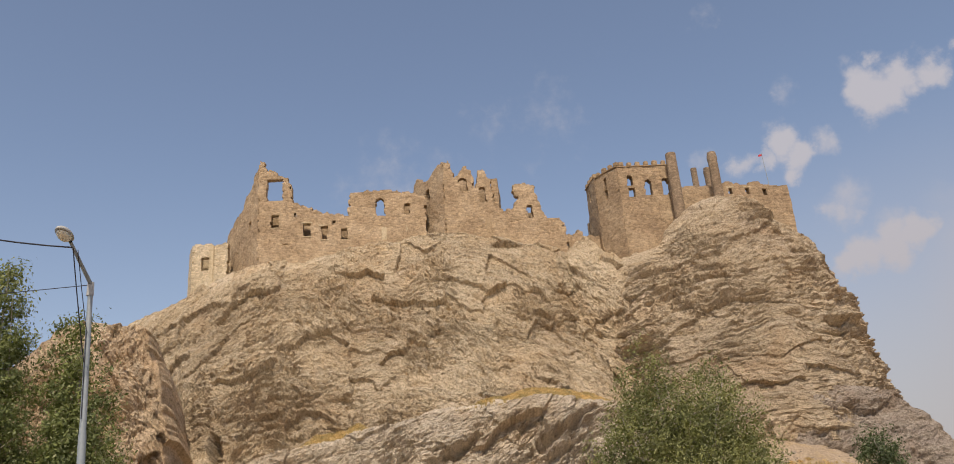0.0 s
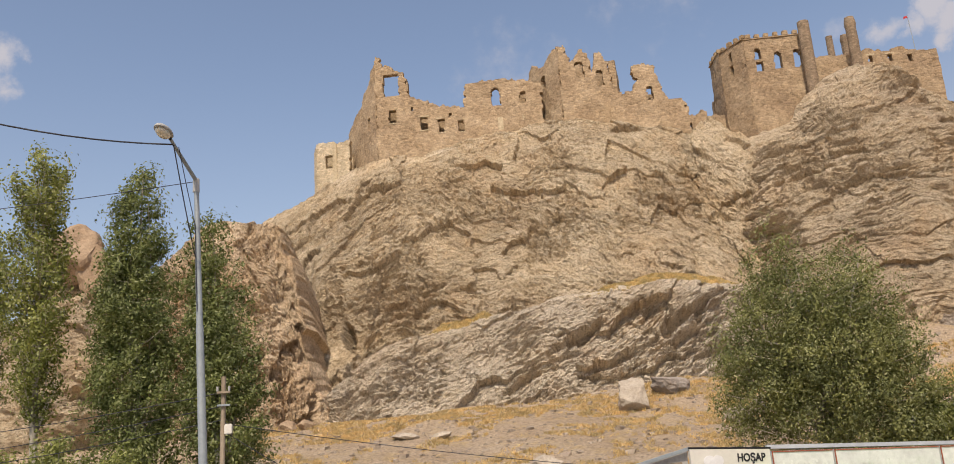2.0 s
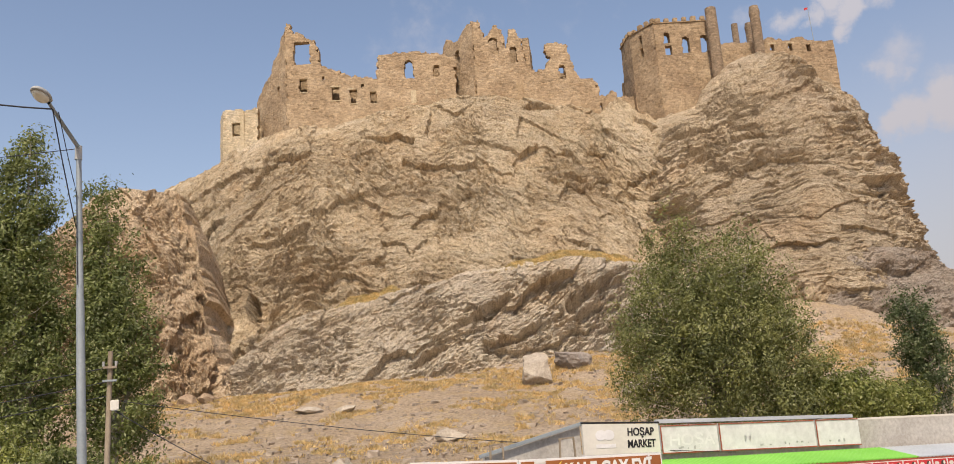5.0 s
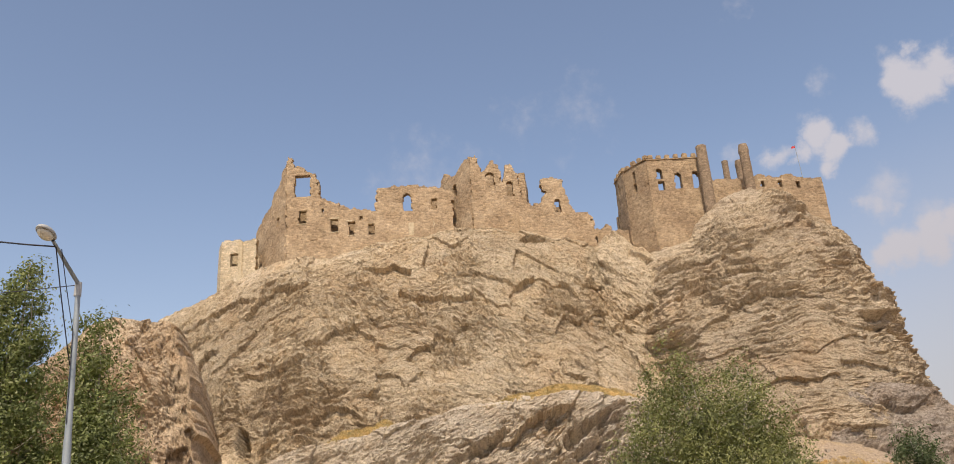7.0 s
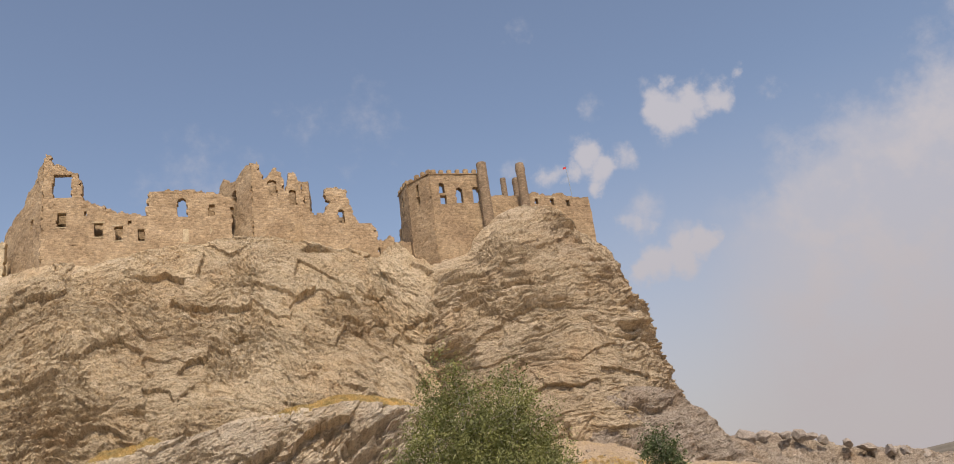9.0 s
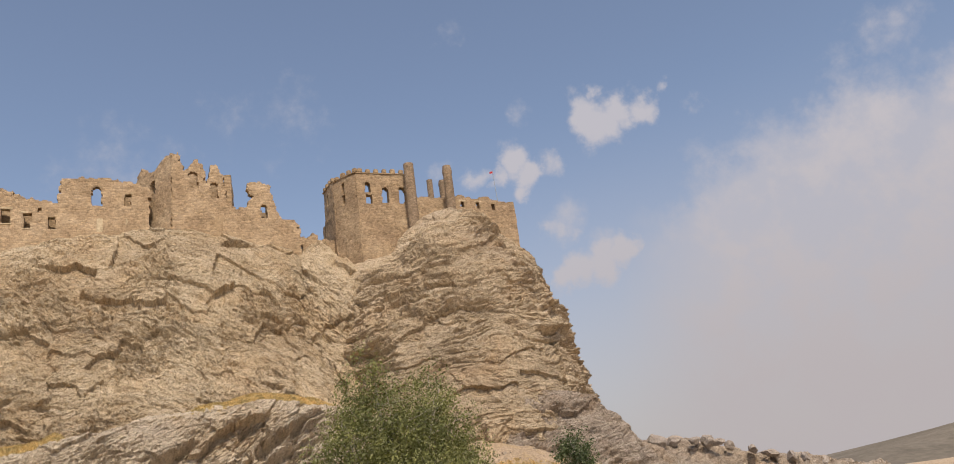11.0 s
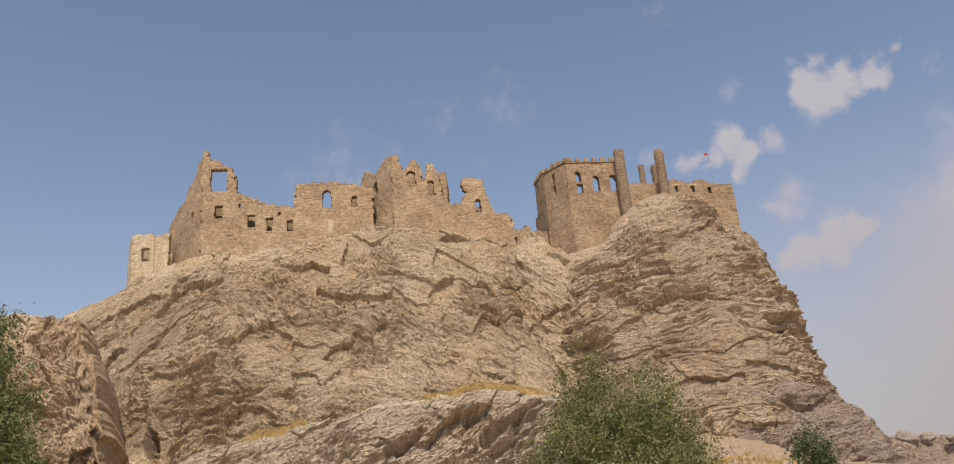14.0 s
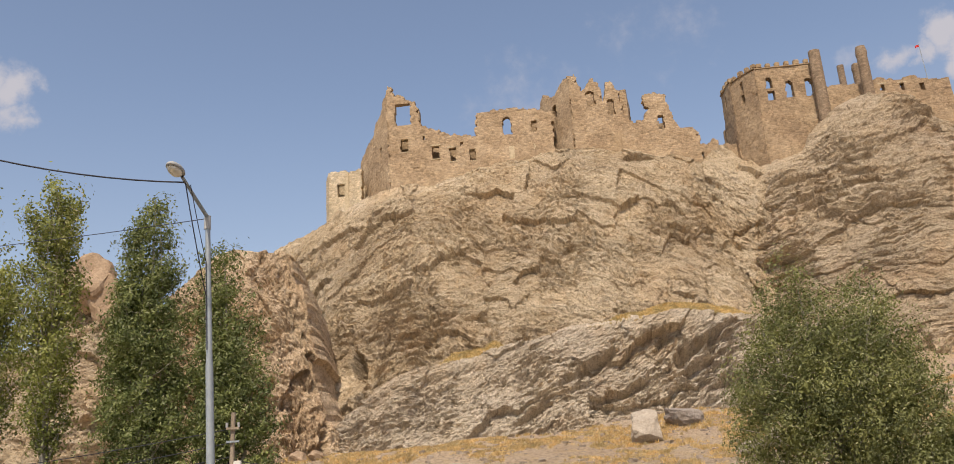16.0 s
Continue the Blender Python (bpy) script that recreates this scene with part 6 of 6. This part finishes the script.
msign = thing("market_sign", "cream market sign with black lettering and pale heart mark", "sign")
plate("panel", msign, 5.18, 7.54, (2.84, 2.72), (3.66, 3.50), 1.40, 0.10, CREAM)
beam("top_edge", msign, (5.16, 1.42, 3.69), (7.58, 1.42, 3.53), 0.05, BLACK)
words("lettering", "HOŞAP", msign, 6.95, 3.23, 0.29, BLACK, 1.392, -0.05, 0.86, bold=0.03)
words("lettering", "MARKET", msign, 6.95, 2.91, 0.29, BLACK, 1.392, -0.05, 0.80, bold=0.03)
outline_plate("heart_mark", msign, ellipse(5.72, 3.32, 0.17, 0.14), 1.39, 0.008, PALETXT, "faded pale heart-shaped mark")
outline_plate("heart_mark", msign, ellipse(5.96, 3.31, 0.17, 0.14), 1.388, 0.008, PALETXT)
plate("lettering_bar", msign, 5.55, 6.15, (2.99, 2.96), (3.09, 3.06), 1.39, 0.008, PALETXT)

fascia = thing("faded_fascia_sign", "long sun-bleached white sign box with peeling letters", "sign")
for u0, u1 in ((7.62, 9.5), (9.56, 12.95), (13.0, 14.62)):
    lo = [lift(u, 2.66, 2.33, 7.6, 14.6) for u in (u0, u1)]
    hi = [lift(u, 3.44, 3.13, 7.6, 14.6) for u in (u0, u1)]
    plate("panel", fascia, u0, u1, lo, hi, 1.46, 0.12, FADED)
    for z0, z1 in ((lo, [v + 0.03 for v in lo]), ([v - 0.03 for v in hi], hi)):
        plate("trim", fascia, u0, u1, z0, z1, 1.44, 0.02, POSTRED)
    plate("trim", fascia, u0, u0 + 0.03, (lo[0],) * 2, (hi[0],) * 2, 1.438, 0.02, POSTRED)
    for k in range(int((u1 - u0) * 2.2)):
        u = random.uniform(u0 + 0.1, u1 - 0.25)
        z = lift(u, 2.66, 2.33, 7.6, 14.6) + 0.1 + random.uniform(0, 0.05)
        plate("peeled_scrap", fascia, u, u + random.uniform(0.03, 0.12), (z, z), (z + random.uniform(0.02, 0.09),) * 2, 1.452, 0.006, DULLZINC, "scrap of grey peeled film")
words("lettering", "HOŞA", fascia, 8.62, 2.83, 0.46, PALETXT, 1.457, -0.045, 1.15, depth=0.001)
words("lettering", "P MARKET", fascia, 11.1, 2.72, 0.46, FADED, 1.457, -0.045, 1.15, depth=0.001)

banner = thing("ice_cream_banner", "red and white printed ice-cream banner along the canopy edge", "banner")
k, u = 0, 6.78
while u < 20.5:
    w = 0.56
    lo, hi = [lift(q, 2.02, 1.70, 6.75, 13.3) for q in (u, u + w)], [lift(q, 2.24, 1.98, 6.75, 13.3) for q in (u, u + w)]
    p = plate("banner_panel", banner, u, u + w, lo, hi, -0.04, 0.008, WHITE)
    plate("red_print", p, u + 0.025, u + w - 0.025, [z + 0.03 for z in lo], [z - 0.02 for z in hi], -0.046, 0.004, REDP)
    m = sum(lo + hi) / 4
    outline_plate("heart_mark", p, ellipse(u + 0.15, m + 0.015, 0.085, 0.06, 14), -0.050, 0.003, CUPGLASS)
    outline_plate("dark_print", p, ellipse(u + 0.40, m, 0.09, 0.085, 12), -0.050, 0.003, DARK)
    outline_plate("light_print", p, ellipse(u + 0.43, m + 0.02, 0.04, 0.06, 10), -0.054, 0.003, CUPGLASS)
    u += w
    k += 1


def fridge(u, o, z, w, shell, label):
    ob = thing("drinks_fridge", label, "fridge", "fridges in the market")
    block("body", ob, (u, o, z), (u + w, o + 0.65, z + 1.95), shell, 0.02)
    for j in range(2):
        block("glass_door", ob, (u + 0.06 + j * w / 2, o - 0.04, z + 0.25), (u - 0.04 + (j + 1) * w / 2, o, z + 1.62), GLASS, 0.01)
        beam("handle", ob, (u + w / 2 - 0.05 + 0.1 * j, o - 0.07, z + 0.7), (u + w / 2 - 0.05 + 0.1 * j, o - 0.07, z + 1.2), 0.025, STEEL)
    for j in range(4):
        block("drink_shelf", ob, (u + 0.1, o - 0.045, z + 0.35 + j * 0.3), (u + w - 0.1, o - 0.041, z + 0.47 + j * 0.3), (CEMENT, TEA, DULLZINC, POSTRED)[j], 0.0)
    return ob


fridge(11.15, 2.3, -0.66, 1.15, POSTRED, "red drinks fridge with glass doors in the market")
fridge(13.6, 2.3, -0.75, 1.0, STEEL, "grey drinks fridge with glass doors in the market")
fridge(14.9, 2.3, -0.8, 0.9, WHITE, "white drinks fridge with glass doors in the market")
toys = thing("hanging_toys", "string of red and orange toy balls on a post", "toys")
for z, r, m in ((1.36, 0.12, REDP), (1.14, 0.13, YELLOW), (0.90, 0.14, REDP), (0.66, 0.13, YELLOW)):
    bm = bmesh.new()
    bmesh.ops.create_icosphere(bm, subdivisions=3, radius=r, matrix=Matrix.Translation(S @ Vector((6.86, -0.05, z))))
    for v in bm.verts:
        v.co.z = z + (v.co.z - z) * 0.88
    part("ball", bm, m, toys)
child("string", tubes_mesh("string", [([S @ Vector((6.86, -0.05, z)) for z in (0.6, 1.2, 2.0)], [0.008] * 3)], CABLE, 5), toys)
stand = thing("goods_rack", "wire rack of white and coloured goods before the market", "rack")
for j in range(3):
    block("rack_shelf", stand, (15.2, 0.5, -0.3 + 0.5 * j), (16.8, 1.0, -0.26 + 0.5 * j), STEEL, 0.005)
    for q in range(6):
        block("packet", stand, (15.25 + q * 0.26, 0.55, -0.258 + 0.5 * j), (15.45 + q * 0.26, 0.9, 0.0 + 0.5 * j), (WHITE, CREAM, YELLOW, REDP)[(q + j) % 4], 0.01)
for u in (15.2, 16.76):
    beam("rack_post", stand, (u, 0.75, -1.2), (u, 0.75, 1.1), 0.04, STEEL)


# ---- vehicles ----
def loft_body(name, parent, stations, material, m, bevel=0.05, label=""):
    """A shell through cross-sections (x, half width low, half width high, low z, high z)."""
    bm = bmesh.new()
    rings = []
    for x, wl_, wh, z0, z1 in stations:
        rings.append([bm.verts.new(m @ Vector(c)) for c in ((x, -wl_, z0), (x, -wl_, z0 + (z1 - z0) * 0.55), (x, -wh, z1), (x, wh, z1), (x, wl_, z0 + (z1 - z0) * 0.55), (x, wl_, z0))])
    for a, b in zip(rings, rings[1:]):
        for i in range(6):
            bm.faces.new((a[i], a[(i + 1) % 6], b[(i + 1) % 6], b[i]))
    bm.faces.new(rings[0][::-1])
    bm.faces.new(rings[-1])
    bmesh.ops.recalc_face_normals(bm, faces=bm.faces)
    if bevel:
        bmesh.ops.bevel(bm, geom=list(bm.edges), offset=bevel, segments=2, affect="EDGES")
    for f in bm.faces:
        f.smooth = True
    return part(name, bm, material, parent, label)


def wheels(parent, m, spots, r, w):
    for x, y in spots:
        bm = bmesh.new()
        bmesh.ops.create_cone(bm, cap_ends=True, segments=24, radius1=r, radius2=r, depth=w, matrix=m @ Matrix.Translation((x, y, r)) @ pose(0, 0, 0, 90))
        bmesh.ops.bevel(bm, geom=list(bm.edges), offset=0.03, segments=2, affect="EDGES")
        wh = part("wheel", bm, RUBBER, parent)
        bm = bmesh.new()
        bmesh.ops.create_cone(bm, cap_ends=True, segments=18, radius1=r * 0.6, radius2=r * 0.5, depth=w * 1.06, matrix=m @ Matrix.Translation((x, y, r)) @ pose(0, 0, 0, 90))
        part("rim", bm, STEEL, wh)


car = thing("parked_car", "dark parked saloon car before the market", "car")
cm = Matrix.Translation((6.9, 20.4, float(ground_height(6.9, 20.4)))) @ pose(0, 0, 0, 0, 0, 24)
loft_body("body", car, [(-2.15, 0.72, 0.66, 0.35, 0.72), (-1.9, 0.84, 0.78, 0.22, 0.9), (-0.9, 0.86, 0.82, 0.2, 0.96), (0.9, 0.86, 0.82, 0.2, 1.0), (1.8, 0.84, 0.78, 0.22, 1.02), (2.1, 0.74, 0.66, 0.35, 0.95)], CARPAINT, cm)
loft_body("cabin", car, [(-0.95, 0.76, 0.70, 0.92, 0.97), (-0.25, 0.76, 0.60, 0.92, 1.44), (0.7, 0.76, 0.61, 0.92, 1.50), (1.2, 0.76, 0.58, 0.92, 1.42), (1.75, 0.74, 0.66, 0.92, 1.02)], GLASS, cm, 0.04)
loft_body("roof", car, [(-0.3, 0.6, 0.54, 1.42, 1.46), (0.3, 0.63, 0.56, 1.47, 1.53), (0.8, 0.63, 0.56, 1.47, 1.53), (1.25, 0.58, 0.52, 1.40, 1.45)], CARPAINT, cm, 0.015)
wheels(car, cm, ((-1.3, -0.78), (-1.3, 0.78), (1.3, -0.78), (1.3, 0.78)), 0.31, 0.2)

van = thing("minibus", "white minibus with a metal roof rack parked by the road", "minibus")
vz = float(ground_height(-12.2, 11.6))
vm_ = Matrix.Translation((-12.3, 11.7, vz)) @ pose(0, 0, 0, 0, 0, 3)
H = 2.92 - vz
loft_body("body", van, [(-2.6, 0.9, 0.82, 0.35, H - 0.1), (-2.45, 0.98, 0.9, 0.3, H), (0.0, 1.0, 0.92, 0.3, H + 0.03), (2.3, 1.0, 0.9, 0.3, H), (2.55, 0.96, 0.82, 0.3, H - 0.15)], WHITE, vm_, 0.09)
for sgn in (-1, 1):
    for k in range(4):
        bm = bmesh.new()
        box(bm, (-2.2 + k * 1.08, sgn * 0.985, 1.25), (-1.25 + k * 1.08, sgn * 0.965, 1.85), vm_ @ pose(0, 0, 0, -2 * sgn), 0.02)
        part("window", bm, GLASS, van)
wheels(van, vm_, ((-1.6, -0.86), (-1.6, 0.86), (1.6, -0.86), (1.6, 0.86)), 0.35, 0.24)
rack = []
for y in (-0.8, 0.8):
    for z in (H + 0.11, H + 0.23):
        rack.append(([vm_ @ Vector((x, y, z)) for x in (-2.3, 0, 2.35)], [0.022] * 3))
rackob = child("roof_rack", tubes_mesh("roof_rack", rack, CREAM, 8), van, "cream tubular roof rack")
for k in range(11):
    x = -2.3 + k * 0.465
    child("rack_bar", tubes_mesh("rack_bar", [([vm_ @ Vector((x, -0.8, H + 0.13)), vm_ @ Vector((x, 0.8, H + 0.13))], [0.016] * 2)], STEEL, 6), rackob)
    for y in (-0.8, 0.8):
        child("rack_stay", tubes_mesh("rack_stay", [([vm_ @ Vector((x, y, H - 0.02)), vm_ @ Vector((x, y, H + 0.23))], [0.014] * 2)], STEEL, 6), rackob)


# ---- street lamp, utility pole and wires ----
street = thing("street_lamp", "tall grey galvanised street lamp with an outreach arm", "street lamp", at=(-7.29, 15.4, float(ground_height(-7.29, 15.4))))
base_z = street.location.z
top = Vector((-0.33, 0, 9.66 - base_z))
child("pole", tubes_mesh("pole", [([(0, 0, -0.1), tuple(top * 0.35), tuple(top * 0.36), tuple(top * 0.7), tuple(top * 0.71), tuple(top)], [0.105, 0.093, 0.083, 0.070, 0.060, 0.046])], STEEL, 16), street)
tip = Vector((-0.06, -1.45, 10.02 - base_z))
child("arm", tubes_mesh("arm", [([tuple(top - Vector((0, 0, 0.15))), tuple(top + Vector((0, -0.03, 0.03))), tuple(top.lerp(tip, 0.5)), tuple(tip)], [0.045, 0.04, 0.036, 0.03])], STEEL, 12), street)
child("collar", tubes_mesh("collar", [([tuple(top - Vector((0, 0, 0.22))), tuple(top + Vector((0, 0, 0.05)))], [0.066, 0.06])], DULLZINC, 12), street)
bm = bmesh.new()
bmesh.ops.create_uvsphere(bm, u_segments=24, v_segments=14, radius=1.0)
for v in bm.verts:
    v.co = Vector((v.co.x * 0.135, v.co.y * 0.30, (v.co.z * 0.11 if v.co.z > 0 else v.co.z * 0.03)))
hm = Matrix.Translation(tip + Vector((0.0, -0.22, 0.05))) @ pose(0, 0, 0, -4, 0, 8)
for v in bm.verts:
    v.co = hm @ v.co
for f in bm.faces:
    f.smooth = True
head = part("lamp_head", bm, DULLZINC, street, "grey oval lamp housing")
bm = bmesh.new()
bmesh.ops.create_uvsphere(bm, u_segments=20, v_segments=10, radius=1.0)
for v in bm.verts:
    v.co = hm @ Vector((v.co.x * 0.11, v.co.y * 0.22 - 0.03, min(v.co.z, 0.0) * 0.10 - 0.02))
for f in bm.faces:
    f.smooth = True
part("diffuser", bm, LENS, head, "cream lamp bowl")


def wire(points, sag, label, r=0.014, n=14):
    """A cable through points, each span hanging by sag."""
    pts = []
    for a, b in zip(points, points[1:]):
        a, b = Vector(a), Vector(b)
        for k in range(n):
            t = k / n
            p = a.lerp(b, t)
            p.z -= sag * 4 * t * (1 - t)
            pts.append(p)
    pts.append(Vector(points[-1]))
    return tagged(new("cable", tubes_mesh("cable", [(pts, [r] * len(pts))], CABLE, 6)), label, "cable", "overhead cables")


HEAD = Vector(street.location) + tip
JOINT = Vector(street.location) + top
wire([HEAD + Vector((0, 0.1, -0.08)), (-12.3, 10.4, 10.96), (-17.5, 7.1, 13.5)], 0.36, "black overhead cable tied to the lamp head", 0.014)
wire([JOINT, (-27.5, 20.3, 11.9), (-44, 24, 14.2)], 0.25, "thin overhead cable from the lamp pole to the west", 0.008)
wire([HEAD + Vector((0, 0.12, -0.08)), JOINT + Vector((0.05, -0.1, -1.55))], 0.05, "black cable hanging from lamp head to pole", 0.011)
wire([HEAD + Vector((0.0, 0.3, -0.06)), JOINT + Vector((0.03, -0.08, -0.9)), JOINT + Vector((0.09, -0.09, -2.6))], 0.04, "thin loose cable along the lamp pole", 0.008)

post = thing("utility_pole", "weathered wooden utility pole with a crossbar and box", "utility pole")
PB = S @ Vector((-6.88, 3.4, 0))
PT = S @ Vector((-6.78, 3.4, 6.36))
child("pole", tubes_mesh("pole", [([PB - Vector((0, 0, 0.3)), PB.lerp(PT, 0.5), PT], [0.085, 0.072, 0.06])], WOOD, 12), post)
beam("crossbar", post, (-6.95, 3.3, 5.95), (-6.62, 3.3, 5.95), 0.06, WOOD)
beam("crossbar", post, (-6.95, 3.3, 5.62), (-6.62, 3.3, 5.62), 0.05, STEEL)
block("meter_box", post, (-6.76, 3.2, 4.88), (-6.56, 3.34, 5.14), CREAM, 0.02, "small cream meter box")
for u in (-6.93, -6.64):
    child("insulator", tubes_mesh("insulator", [([S @ Vector((u, 3.3, 5.98)), S @ Vector((u, 3.3, 6.10))], [0.03, 0.035])], DULLZINC, 8), post)
wire([PT - Vector((0, 0, 1.2)), S @ Vector((9.86, 1.2, 2.53))], 0.25, "black service cable from the pole to the market", 0.010)
wire([PT - Vector((0, 0, 1.4)), S @ Vector((-3.3, 3.0, 2.75))], 0.06, "black cable drooping from the pole to a stall roof", 0.012)
for z, dz in ((0.4, 0.0), (0.75, -0.5), (1.1, -0.8)):
    wire([PT - Vector((0, 0, z)), (-30, 24, 5.6 + dz - z * 0.5), (-52, 22, 5.6 + dz - z * 0.4)], 0.35, "black overhead wire running west from the pole", 0.011)
